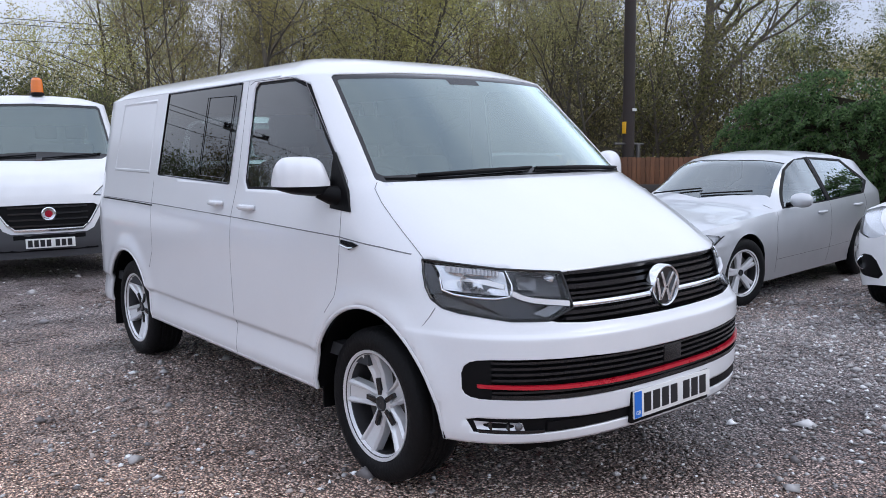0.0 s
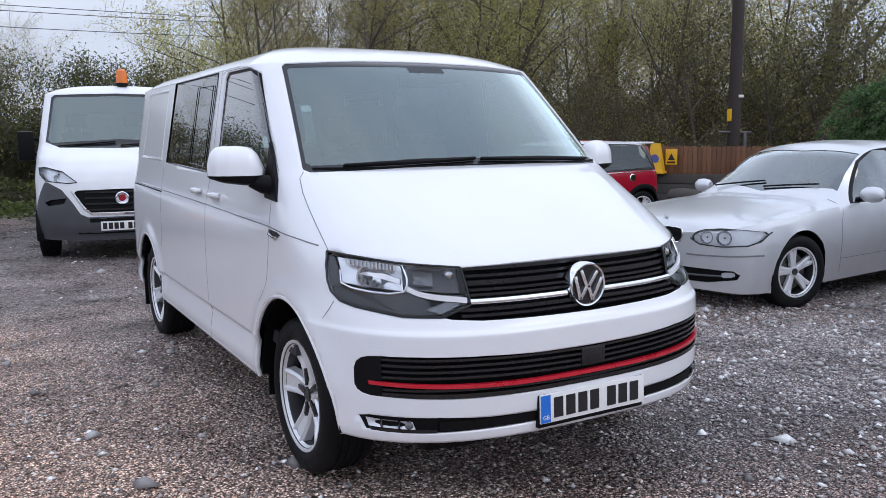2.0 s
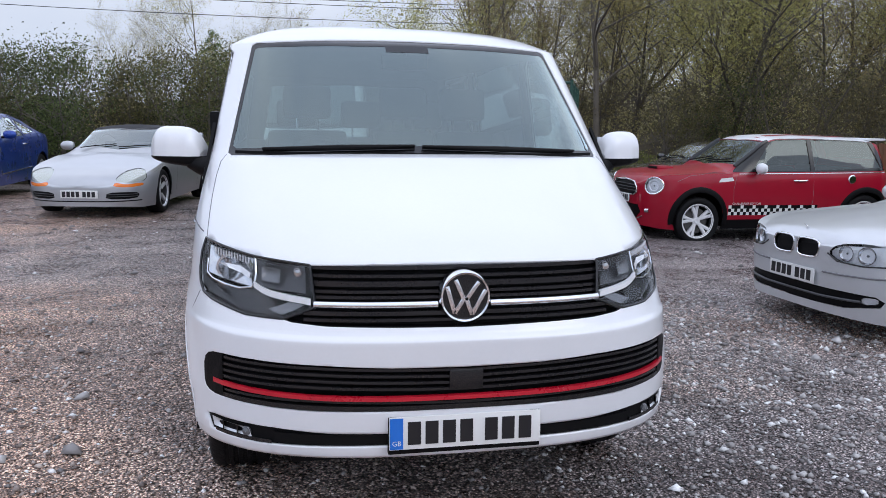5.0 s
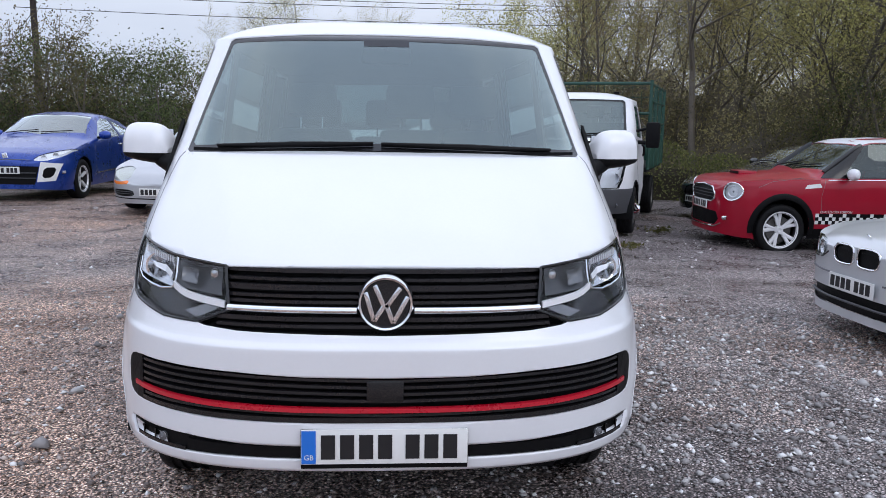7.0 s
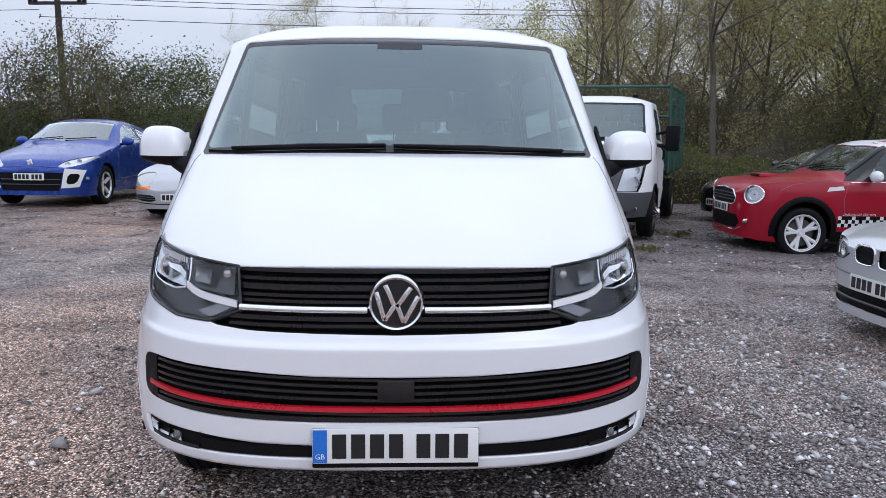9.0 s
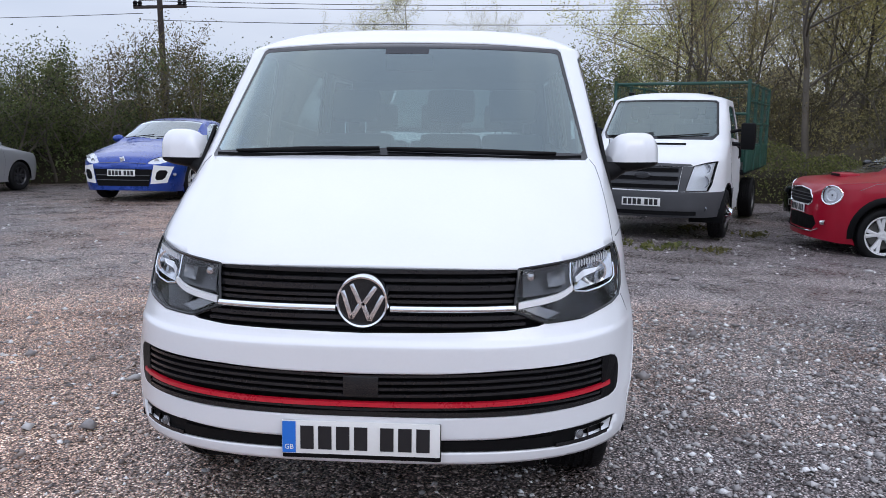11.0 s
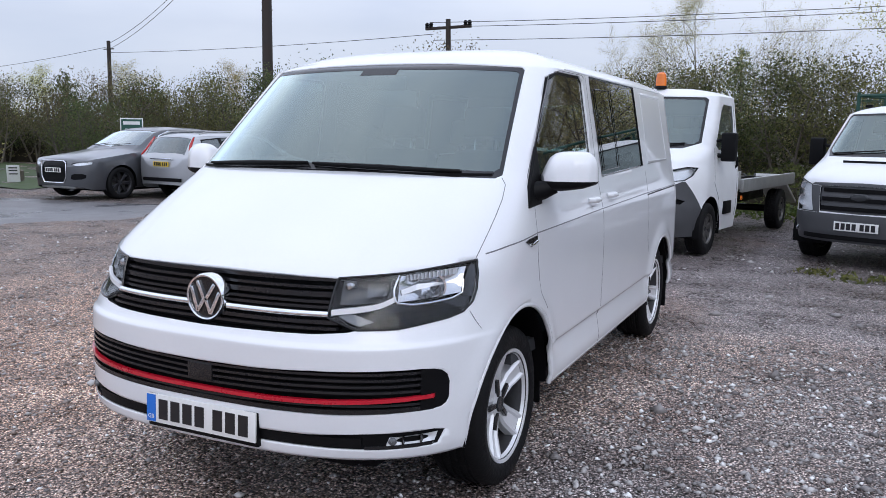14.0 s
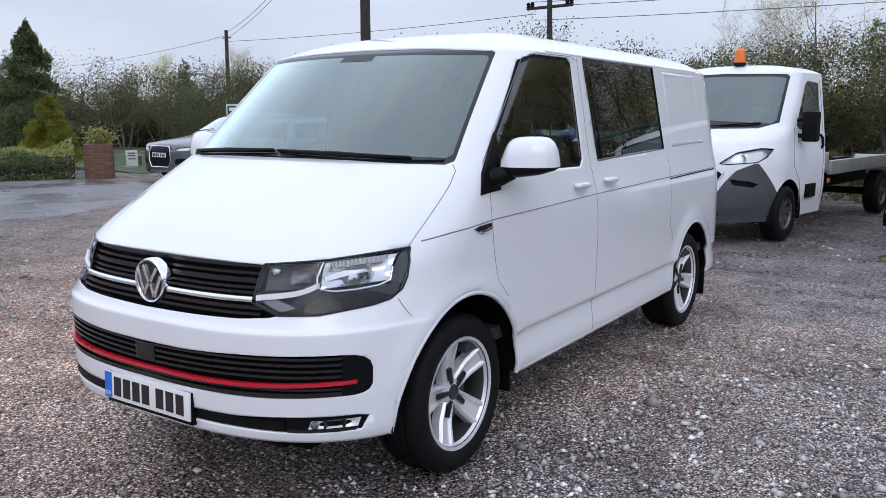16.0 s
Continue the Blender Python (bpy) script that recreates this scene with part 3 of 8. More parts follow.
def add_wheel(parent, x, y, z, sidex, kind, r, w, rr, spokes, rim_mat, steer=0.0, spin=0.0):
    tyre, rim, hub, disc, spoke_parts = wheel_meshes(kind, r, w, rr, spokes, rim_mat)
    m = pose(x, y, z, 0, 0, (0 if sidex > 0 else 180) + steer) @ pose(0, 0, 0, spin)
    o = part("wheel", rim, None, parent, m=m)
    for nm, me in (("tyre", tyre), ("hub_cap", hub), ("brake_disc", disc)):
        part(nm, me, None, o)
    for me in spoke_parts:
        if me.name.startswith("bolt"):
            for k in range(5):
                part("spoke_slot" if kind == "ridge" else "wheel_bolt", me, None, o, m=pose(0, 0, 0, 72 * k))
        else:
            part("hub" if "hub" in me.name else "rim_lip" if "lip" in me.name else "spoke", me, None, o)
    return o


def number_plate(parent, x, y, z, w=0.52, h=0.111, mat="plate_white", blue=False, tilt=0.0, back=False, frame_h=0.0):
    """A plate that faces -y, its writing as plain bars."""
    p = part("number_plate", box(-w / 2, w / 2, -0.004, 0.004, -h / 2, h / 2, 0.0025), mat, parent, m=pose(x, y, z, tilt, 0, 180 if back else 0))
    x0 = -w / 2 + (0.062 if blue else 0.022)
    step = (w / 2 - 0.018 - x0) / 7.45
    for k in range(7):
        xx = x0 + step * (k + (0.45 if k > 3 else 0))
        part("bar", box(xx, xx + step * 0.74, -0.0062, -0.0040, -h * 0.35, h * 0.35), "ink", p)
    if blue:
        part("band", box(-w / 2 + 0.002, -w / 2 + 0.046, -0.0058, -0.004, -h / 2 + 0.003, h / 2 - 0.003), "plate_blue", p, "blue end band")
        part("country_letters", moved(lettering("GB", .024), Matrix.Translation((-w / 2 + .024, -.0066, -h * .30))), "plate_white", p, smooth=False)
    return p


def lettering(text, size):
    """Flat letters in the built-in font, in the x-z plane, centred, facing -y."""
    cu = bpy.data.curves.new("lettering", "FONT")
    cu.body, cu.size, cu.align_x, cu.align_y = text, size, "CENTER", "CENTER"
    cu.resolution_u = 2
    tmp = bpy.data.objects.new("lettering", cu)
    me = tmp.to_mesh()
    V, F = [(v.co.x, -v.co.z, v.co.y) for v in me.vertices], [tuple(p.vertices) for p in me.polygons]
    tmp.to_mesh_clear()
    bpy.data.objects.remove(tmp)
    bpy.data.curves.remove(cu)
    return V, F


def seat(parent, x, y, z, w=0.5, mat="seat", h=0.62):
    s = part("seat", join(box(x - w / 2, x + w / 2, y - 0.28, y + 0.24, z, z + 0.17, 0.05), moved(box(-w / 2, w / 2, -0.07, 0.07, 0, h, 0.05), pose(x, y + 0.24, z + 0.10, -12))), mat, parent)
    part("headrest", moved(box(-0.14, 0.14, -0.05, 0.05, h + 0.07, h + 0.26, 0.04), pose(x, y + 0.24, z + 0.10, -12)), mat, s)
    for k in (-0.06, 0.06):
        part("headrest_post", moved(tube([(k, 0, h - 0.03), (k, 0, h + 0.10)], 0.006, 6), pose(x, y + 0.24, z + 0.10, -12)), "chrome", s)
    return s

# ---- the white van ----
# centre-line depth, corner depth and half width of the skin by height
NOSE = ((.28, .04), (.34, .004), (.45, -.008), (.60, -.014), (.70, -.017), (.736, -.018), (.744, -.010), (.752, .001), (.775, .012), (.80, .024), (.86, .05), (.92, .065), (.975, .085), (1.0, .125), (1.05, .205), (1.12, .325), (1.2, .485), (1.28, .66), (1.315, .74), (1.45, .90), (1.6, 1.08), (1.75, 1.26), (1.836, 1.37))
CORNER = ((.28, .54), (.45, .58), (.62, .60), (.8, .66), (.97, .75), (1.1, .68), (1.2, .58), (1.315, .43), (1.8, .31), (1.9, .30))
HALF = ((.28, .908), (.335, .926), (.375, .936), (.45, .934), (.538, .936), (.75, .937), (.95, .936), (1.06, .930), (1.085, .926), (1.25, .895), (1.5, .858), (1.79, .812), (1.9, .79))
FW, RW, HUB, REAR = 0.895, 3.86, 0.338, 4.62
FA = FW - 0.058


def nose_y(z):
    """Centre-line depth by height, with a tight fold along the bumper."""
    return lut(NOSE, z, .003 if .70 < z < .785 else .02)


def nose(x, z, off=0.0):
    """The skin's front at x, z; off metres in front of it."""
    k = min(abs(x) / lut(HALF, z, .02), 1.0)
    return nose_y(z) + lut(CORNER, z, .02) * (1 - math.sqrt(max(0.0, 1 - k ** 3))) - bonnet_fold(x, z) - off


SILL = ((.39, 0.0), (.45, .009), (.508, .021), (.516, .020), (.535, .003), (.541, 0.0))


def bonnet_fold(x, z):
    """The bonnet's raised middle between its two long folds."""
    if not 1.0 < z < 1.31:
        return 0.0
    edge = .49 + .50 * (z - 1.0)
    t = min(1.0, max(0.0, (edge + .05 - abs(x)) / .05))
    return .012 * t * t * (3 - 2 * t) * min(1.0, (z - 1.0) / .05, (1.31 - z) / .05)


def flank(y, z, off=0.0):
    """The skin's half width at y, z on the side."""
    w = (lut(HALF, z, .02) - lut(SILL, z, .002) * min(1.0, max(0.0, (y - 1.15) / .15))) * (1 - 0.028 * min(1, max(0, (y - 1.4) / 3.0)) ** 1.2)
    for wy in (FA, RW):
        d = math.hypot(y - wy, z - HUB)
        if d > 0.40:
            w += 0.016 * min(1.0, max(0.0, (z - .36) / .16)) * math.exp(-((d - (0.468 if wy < 1 else 0.44)) / 0.055) ** 2)
    return w + off


def van_skin():
    zs = [.335, .345] + [.345 + .0245 * i for i in range(1, 60)]
    zs = sorted([z for z in zs if z < 1.80 and not .50 < z < .55 and not .715 < z < .775] + [.72, .732, .7365, .741, .7455, .750, .755, .765, .776, 1.80, .500, .508, .512, .517, .523, .530, .536, .541, .55])
    nf, ns, nr = 36, 104, 12
    tops = [0.02, 0.05, 0.09, 0.14, 0.20, 0.28, 0.38, 0.50, 0.63, 0.76, 0.88, 1.0]
    rows = []
    for z in zs + [None] * len(tops):
        if z is None:
            break
        yf, d, w = nose_y(z), lut(CORNER, z, .02), lut(HALF, z, .02)
        row = []
        for i in range(nf):
            a = (math.pi / 2) * (i / nf) ** 1.35
            x, y = w * math.sin(a) ** (2 / 3), yf + d * (1 - math.cos(a))
            row.append(Vector((x * flank(y, z) / w, y - bonnet_fold(x, z), z)))
        y0, y1 = yf + d, REAR - 0.24 - 0.10 * max(0, (z - 1.0) / 0.8)
        for i in range(ns):
            y = y0 + (y1 - y0) * i / (ns - 1)
            row.append(Vector((flank(y, z), y, z)))
        wr, ye = flank(y1, z), y1 + 0.24
        for i in range(1, nr + 1):
            a = (math.pi / 2) * (1 - (i / nr) ** 0.8)
            row.append(Vector((wr * math.sin(a) ** 0.5 if i < nr else 0.0, y1 + (ye - y1) * math.cos(a) ** 0.6 if i < nr else ye, z)))
        rows.append(row)
    last = rows[-1]
    for t in tops:
        row = []
        for p in last:
            y = p.y
            if y < 2.6:
                y += (2.6 - y) * t
            elif y > 4.1:
                y += (4.1 - y) * t * 0.8
            row.append(Vector((p.x * (1 - t), y, 1.80 + 0.150 * (1 - (1 - t) ** 3.6))))
        rows.append(row)
    return grid(len(rows), len(rows[0]), lambda i, j: rows[i][j])


def van():
    root = thing("panel_van", "white panel van with red grille stripe parked on wet gravel", "van")
    bm = to_bm(van_skin())
    bmesh.ops.remove_doubles(bm, verts=bm.verts[:], dist=1e-4)
    bmesh.ops.recalc_face_normals(bm, faces=bm.faces[:])
    if sum((f.normal.y for f in bm.faces if f.calc_center_bounds().y < 0.1)) > 0:
        bmesh.ops.reverse_faces(bm, faces=bm.faces[:])
    bm.normal_update()
    fr = lambda c, n: c.y < 1.75 and n.y < -0.12
    sd = lambda c, n: n.x > 0.55

    def front(poly, **k):
        return carve(bm, 1, poly, fr, **k)

    arch(bm, FA, HUB, 0.453, lambda c: c.x > 0.5 and c.y < 1.7)
    arch(bm, RW, HUB, 0.42, lambda c: c.x > 0.5 and c.y > 3.0)
    screen = [(0, 1.318), (.4, 1.314), (.785, 1.300), (.803, 1.312), (.708, 1.785), (.69, 1.798), (.35, 1.818), (0, 1.824)]
    inner = [(0, 1.350), (.4, 1.346), (.770, 1.330), (.784, 1.342), (.694, 1.768), (.678, 1.778), (.35, 1.788), (.10, 1.792), (.10, 1.765), (0, 1.765)]
    wind = front(inner, sink=.006)
    frit = front(screen, sink=.005)
    lamp_poly = [(.506, .969), (.70, .985), (.866, 1.012), (.880, .965), (.886, .91), (.884, .868), (.870, .838), (.84, .824), (.72, .799), (.60, .797), (.492, .838)]
    lens = front(lamp_poly, sink=.002)
    liner = deeper(lens, .03)
    grille_poly = [(0, .976), (.30, .975), (.506, .9685), (.492, .8375), (.600, .7965), (.57, .789), (.463, .781), (0, .774)]
    g_up = front(grille_poly, sink=.0)
    low_poly = [(0, .646), (.25, .649), (.47, .658), (.70, .661), (.80, .660), (.832, .656), (.850, .648), (.862, .632), (.868, .605), (.868, .545), (.862, .526), (.850, .515), (.83, .509), (.70, .504), (.55, .500), (.30, .499), (0, .499)]
    g_low = front(low_poly, sink=.0)
    strip_poly = [(0, .420), (.45, .424), (.63, .434), (.835, .436), (.862, .428), (.845, .378), (.70, .371), (.45, .376), (0, .379)]
    g_fog = front(strip_poly, sink=.0)
    d_win = carve(bm, 0, [(1.13, 1.270), (1.99, 1.255), (2.02, 1.30), (2.005, 1.745), (1.97, 1.775), (1.60, 1.772), (1.50, 1.74), (1.13, 1.345)], sd, sink=.010)
    d_seal = carve(bm, 0, [(1.105, 1.256), (2.00, 1.241), (2.034, 1.28), (2.020, 1.76), (1.98, 1.789), (1.59, 1.786), (1.485, 1.752), (1.105, 1.345)], sd, sink=.008)
    r_win = carve(bm, 0, [(2.165, 1.795), (2.158, 1.775), (2.215, 1.275), (2.235, 1.256), (3.285, 1.285), (3.30, 1.30), (3.235, 1.79), (3.22, 1.800)], sd, sink=.004)
    t_win = carve(bm, 1, [(0, 1.28), (.70, 1.28), (.62, 1.72), (0, 1.74)], lambda c, n: n.y > 0.5 and c.y > 4.2, sink=.006)
    half = from_bm(bm)
    full = to_bm(both(half))
    bmesh.ops.remove_doubles(full, verts=full.verts[:], dist=2e-4)
    bmesh.ops.recalc_face_normals(full, faces=full.faces[:])
    body = part("body", from_bm(full), "white_paint", root, "glossy white painted bodywork", sharp=32)
    body.data.materials.append(M["lining"])
    sol = body.modifiers.new("thickness", "SOLIDIFY")
    sol.thickness, sol.offset, sol.material_offset, sol.use_rim = 0.018, -1, 1, True
    sol.material_offset_rim = 0

    ws = part("windscreen", both(wind), "glass_clear", root, "clear windscreen glass")
    part("windscreen_border", both(frit), "gloss_black", ws, "black screen border")
    tg = part("tailgate_window", both(t_win), "glass_side", root)
    for s in (1, -1):
        mir = (lambda q: q) if s > 0 else flip_x
        w_ = part("door_window", mir(d_win), "glass_side", root)
        part("window_seal", mir(d_seal), "black_plastic", w_)
        rw = part("side_window", mir(r_win), "glass_dark", root, "dark privacy glass side window")
        rail = [(2.64, 1.30), (2.60, 1.74), (2.245, 1.735), (2.285, 1.29), (2.64, 1.30)]
        part("slider_frame", mir(tube([(flank(y, z, .0015), y, z) for y, z in rail], .0025, 6)), "gloss_black", rw)
        rim_r = [(2.165, 1.797), (2.215, 1.262), (3.295, 1.288), (3.23, 1.797), (2.165, 1.797)]
        part("window_edge", mir(tube([(flank(y, z, -.002), y, z) for y, z in rim_r], .006, 6)), "gloss_black", rw)

        # shut lines on the side
        lines = [
            ([(1.06, 1.185), (1.045, 1.07), (1.05, .95), (1.085, .80), (1.16, .72)], "front_door_gap"),
            ([(2.09, 1.80), (2.11, 1.30), (2.145, 1.10), (2.15, .85), (2.13, .45), (2.12, .35)], "sliding_door_gap"),
            ([(.60, 1.028), (.75, 1.045), (1.05, 1.066), (2.1, 1.088), (3.2, 1.103), (4.35, 1.112)], "belt_line"),
            ([(3.34, 1.092), (3.7, 1.097), (4.36, 1.103)], "slide_rail"),
            ([(1.06, 1.185), (1.03, 1.225), (1.06, 1.305), (1.52, 1.765), (1.64, 1.792), (2.02, 1.796), (2.07, 1.78)], "door_frame_gap"),
            ([(3.36, 1.25), (3.35, .80), (3.42, .68)], "rear_door_gap"),
        ]
        for pts, nm in lines:
            fine = []
            for (a, b), (c, d) in zip(pts, pts[1:]):
                fine += [(a + (c - a) * k / 8, b + (d - b) * k / 8) for k in range(8)]
            fine.append(pts[-1])
            part(nm, mir(tube([(side_x(y, z) - .001, y, z) for y, z in fine], .005 if nm == "slide_rail" else .0030 if nm == "belt_line" else .0022, 6)), "black_plastic" if nm == "slide_rail" else "gap", body)
        fl = [(.884, .835), (.90, .80), (.915, .765), (.928, .735)]
        part("bumper_gap", mir(tube([(x, nose(x, z, .0005), z) for x, z in fl], .0017, 6)), "gap", body)
        bl = [(.862, 1.016), (.861, 1.05), (.858, 1.10), (.852, 1.16), (.843, 1.22), (.828, 1.275), (.805, 1.302)]
        part("bonnet_gap", mir(tube([(x, nose(x, z, .0005), z) for x, z in bl], .0017, 6)), "gap", body)
        # raised frame round the blind rear panel, drip rail along the roof
        pan = [(3.42, 1.76), (3.46, 1.30), (4.16, 1.31), (4.06, 1.76), (3.42, 1.76)]
        part("panel_bead", mir(tube([(flank(y, z, -.020), y, z) for y, z in pan], .024, 10)), "white_paint", body)
        drip = [(1.75 + 2.4 * k / 24, 1.806) for k in range(25)]
        part("roof_gutter", mir(tube([(flank(y, 1.80, -.006), y, z) for y, z in drip], .005, 6)), "white_paint", body)
        # rocker step
        part("sill_trim", mir(tube([(flank(y, .352, -.014), y, .350) for y in [1.33 + .1 * k for k in range(22)]], .016, 8)), "white_paint", body)

        # headlamp: tub, reflectors, signal strip and lens
        lamp = part("headlight", mir(lens), "lens", root, "clear lens headlight with grey housing")
        n = len(lamp_poly)
        rim = [(x, nose(x, z, -.004), z) for x, z in lamp_poly]
        cx, cz = .70, .895
        back = [(cx + (x - cx) * .80, nose(cx + (x - cx) * .8, cz + (z - cz) * .8) + .16, cz + (z - cz) * .80) for x, z in lamp_poly]
        V = rim + back
        F = [(k, (k + 1) % n, n + (k + 1) % n, n + k) for k in range(n)] + [tuple(range(n, 2 * n))]
        part("housing", mir((V, F)), "gloss_black", lamp, smooth=False)

        def bowl(x, z, r, dep, flat=1.0):
            prof = [(.004, dep), (r * .35, dep * .93), (r * .7, dep * .6), (r, 0.0), (r + .008, 0.0)]
            sh = lathe(prof, 28)
            return [(x + p[1], nose(x + r * .85, z) + .012 + p[0], z + p[2] * flat) for p in sh[0]], sh[1]

        def insert(poly, d, dish, nu=14, nv=9):
            """A dished patch behind the lens, its rim d metres behind the skin."""
            (a, b), (c, e), (f, g), (h, k) = poly
            pts = []
            for i in range(nu + 1):
                for j in range(nv + 1):
                    u, v = i / nu, j / nv
                    x = (a * (1 - u) + c * u) * (1 - v) + (h * (1 - u) + f * u) * v
                    z = (b * (1 - u) + e * u) * (1 - v) + (k * (1 - u) + g * u) * v
                    pts.append((x, nose(x, z) + d + dish * (1 - (2 * u - 1) ** 2) * (1 - (2 * v - 1) ** 2), z))
            w = nv + 1
            return pts, [(i * w + j, (i + 1) * w + j, (i + 1) * w + j + 1, i * w + j + 1) for i in range(nu) for j in range(nv)]

        part("main_chamber", mir(insert([(.690, .974), (.846, .994), (.852, .905), (.698, .886)], .012, .060)), "reflector", lamp, "bright dished lamp chamber")
        part("outer_panel", mir(insert([(.852, .996), (.874, 1.0), (.878, .885), (.856, .892)], .014, .010, 4, 4)), "lamp_grey", lamp, "smoked grey lamp housing")
        part("inner_chamber", mir(insert([(.520, .962), (.692, .975), (.692, .890), (.520, .876)], .018, .022)), "lamp_grey", lamp)
        part("chamber_rim", mir(tube([(x, nose(x, z, -.008), z) for x, z in ((.684, .978), (.682, .93), (.686, .905), (.698, .884), (.74, .876), (.79, .880), (.835, .889), (.856, .904), (.852, .95))], .0036, 6)), "chrome", lamp)
        part("main_reflector", mir(bowl(.772, .930, .042, .050, .95)), "chrome", lamp, "bright main beam reflector")
        part("bulb_shield", mir(moved(lathe([(.001, -.012), (.010, -.008), (.012, .002), (.010, .03)], 14), Matrix.Translation((.772, nose(.797, .930) + .026, .930)) @ pose(0, 0, 0, 0, 0, 90))), "lamp_mid", lamp)
        part("inner_reflector", mir(insert([(.600, .950), (.662, .956), (.664, .910), (.606, .904)], .012, .024, 8, 6)), "lamp_mid", lamp, "pale side reflector")
        ribs = []
        for k in range(13):
            x = .705 + .0098 * k
            ribs.append(box(x, x + .0042, nose(x, .972) + .014, nose(x, .972) + .050, .956 + .0012 * k, .977 + .0013 * k))
        shelf = [(.700, .928), (.735, .944), (.790, .948), (.812, .940), (.775, .934), (.735, .922), (.706, .910)]
        part("reflector_step", mir(([(x, nose(x, z) + .012 + .02 * (i % 2), z) for i, (x, z) in enumerate(shelf)], [(0, 1, 5, 6), (1, 2, 4, 5), (2, 3, 4)])), "lamp_white", lamp, smooth=False)
        part("side_bulb", mir(moved(lathe([(.001, .012), (.012, .010), (.016, 0), (.018, -.02)], 18), Matrix.Translation((.545, nose(.545, .945) + .012, .942)) @ pose(0, 0, 0, 0, 0, -90))), "reflector", lamp)
        tagged(part("fluting", mir(join(*ribs)), "lamp_bright", lamp), kind="stuff")
        sig = [(.506, .853), (.535, .857), (.57, .861), (.605, .866), (.635, .871), (.665, .881), (.690, .896)]
        part("signal_strip", mir(beam([(x, nose(x, z, .003), z) for x, z in sig], .020, .02)), "lamp_white", lamp, "white daytime strip")
        wedge = [(.640, .862), (.690, .882), (.74, .872), (.80, .880), (.872, .893), (.874, .845), (.72, .806), (.61, .803)]
        part("lower_bezel", mir(([(x, nose(x, z, -.016), z) for x, z in wedge], [tuple(range(len(wedge)))])), "gloss_black", lamp, smooth=False)
        part("side_marker", mir(([(x, nose(x, z, -.008), z) for x, z in ((.525, .842), (.575, .848), (.645, .822), (.60, .808), (.56, .824))], [(0, 1, 2, 3, 4)])), "lamp_mid", lamp, smooth=False)
        edge = [(a + (c - a) * k / 12, b_ + (d - b_) * k / 12) for (a, b_), (c, d) in zip(lamp_poly, lamp_poly[1:] + lamp_poly[:1]) for k in range(12)]
        part("lens_edge", mir(tube([(x, nose(x, z, -.001), z) for x, z in edge + edge[:1]], .0046, 6)), "gloss_black", lamp)

        # fog lamp: a shallow chrome tray with a small lens at its inner end
        tray = [(.705, .388), (.835, .392), (.842, .424), (.715, .418)]
        fog = part("fog_lamp", mir(insert(tray, .004, .018)), "lamp_bright", root, "chrome fog lamp in the bumper strip")
        part("lens", mir(moved(lathe([(.001, .012), (.012, .009), (.0165, 0)], 18), Matrix.Translation((.722, nose(.722, .403) + .008, .403)) @ pose(0, 0, 0, 0, 0, -75))), "lamp_mid", fog)
        for x in (.752, .80):
            part("divider", mir(box(x, x + .004, nose(x, .405) + .001, nose(x, .405) + .03, .390, .421)), "gloss_black", fog)
        part("bezel", mir(beam([(x, nose(x, .383, -.002), .381) for x in (.64, .69, .74, .79, .83)], .012, .03)), "gloss_black", fog)

        # door mirror
        mm = part("door_mirror", mir(mirror_shell(0)), "white_paint", root, "white capped door mirror")
        part("lower_shell", mir(mirror_shell(1)), "black_plastic", mm)
        part("arm", mir(join(tube([(.87, 1.10, 1.235), (.92, 1.13, 1.245), (.97, 1.15, 1.262)], [.048, .042, .03], 12))), "black_plastic", mm)
        sail = [(.985, 1.175), (1.15, 1.185), (1.175, 1.30), (1.165, 1.43), (1.03, 1.265)]
        part("sail_panel", mir(([(flank(y, z, .004), y, z) for y, z in sail] + [(flank(y, z, -.01), y, z) for y, z in sail], [tuple(range(5))] + [(k, (k + 1) % 5, 5 + (k + 1) % 5, 5 + k) for k in range(5)])), "black_plastic", mm, smooth=False)
        part("mirror_glass", mir(moved(box(-.09, .09, -.003, .003, 1.29, 1.385, .0), pose(1.00, 1.252, 0, 0, 0, 27))), "chrome", mm)

        # handles, side repeater
        for y, z in ((1.95, 1.150), (2.33, 1.155)):
            h = part("door_handle", mir(join(tube([(flank(y - .075, z, .004), y - .075, z), (flank(y - .055, z, .026), y - .055, z), (flank(y, z, .034), y, z), (flank(y + .055, z, .026), y + .055, z), (flank(y + .075, z, .004), y + .075, z)], [.012, .015, .015, .015, .012], 10))), "white_paint", root)
            part("recess", mir(([(flank(y + .055 * math.cos(a), z + .034 * math.sin(a), .0012), y + .055 * math.cos(a), z + .034 * math.sin(a)) for a in [2 * math.pi * k / 20 for k in range(20)]], [tuple(range(20))])), "white_paint", h)
        rep = [(.895, 1.042), (.94, 1.052), (1.03, 1.057), (1.035, 1.03), (.96, 1.018)]
        rp = part("side_repeater", mir(([(side_x(y, z) + .006, y, z) for y, z in rep] + [(side_x(y, z) - .01, y, z) for y, z in rep], [tuple(range(5))] + [(k, (k + 1) % 5, 5 + (k + 1) % 5, 5 + k) for k in range(5)])), "gloss_black", root, smooth=False)
        part("chrome_edge", mir(tube([(side_x(y, z) + .008, y, z) for y, z in ((.93, 1.030), (.97, 1.026), (1.03, 1.037))], .005, 6)), "chrome", rp)

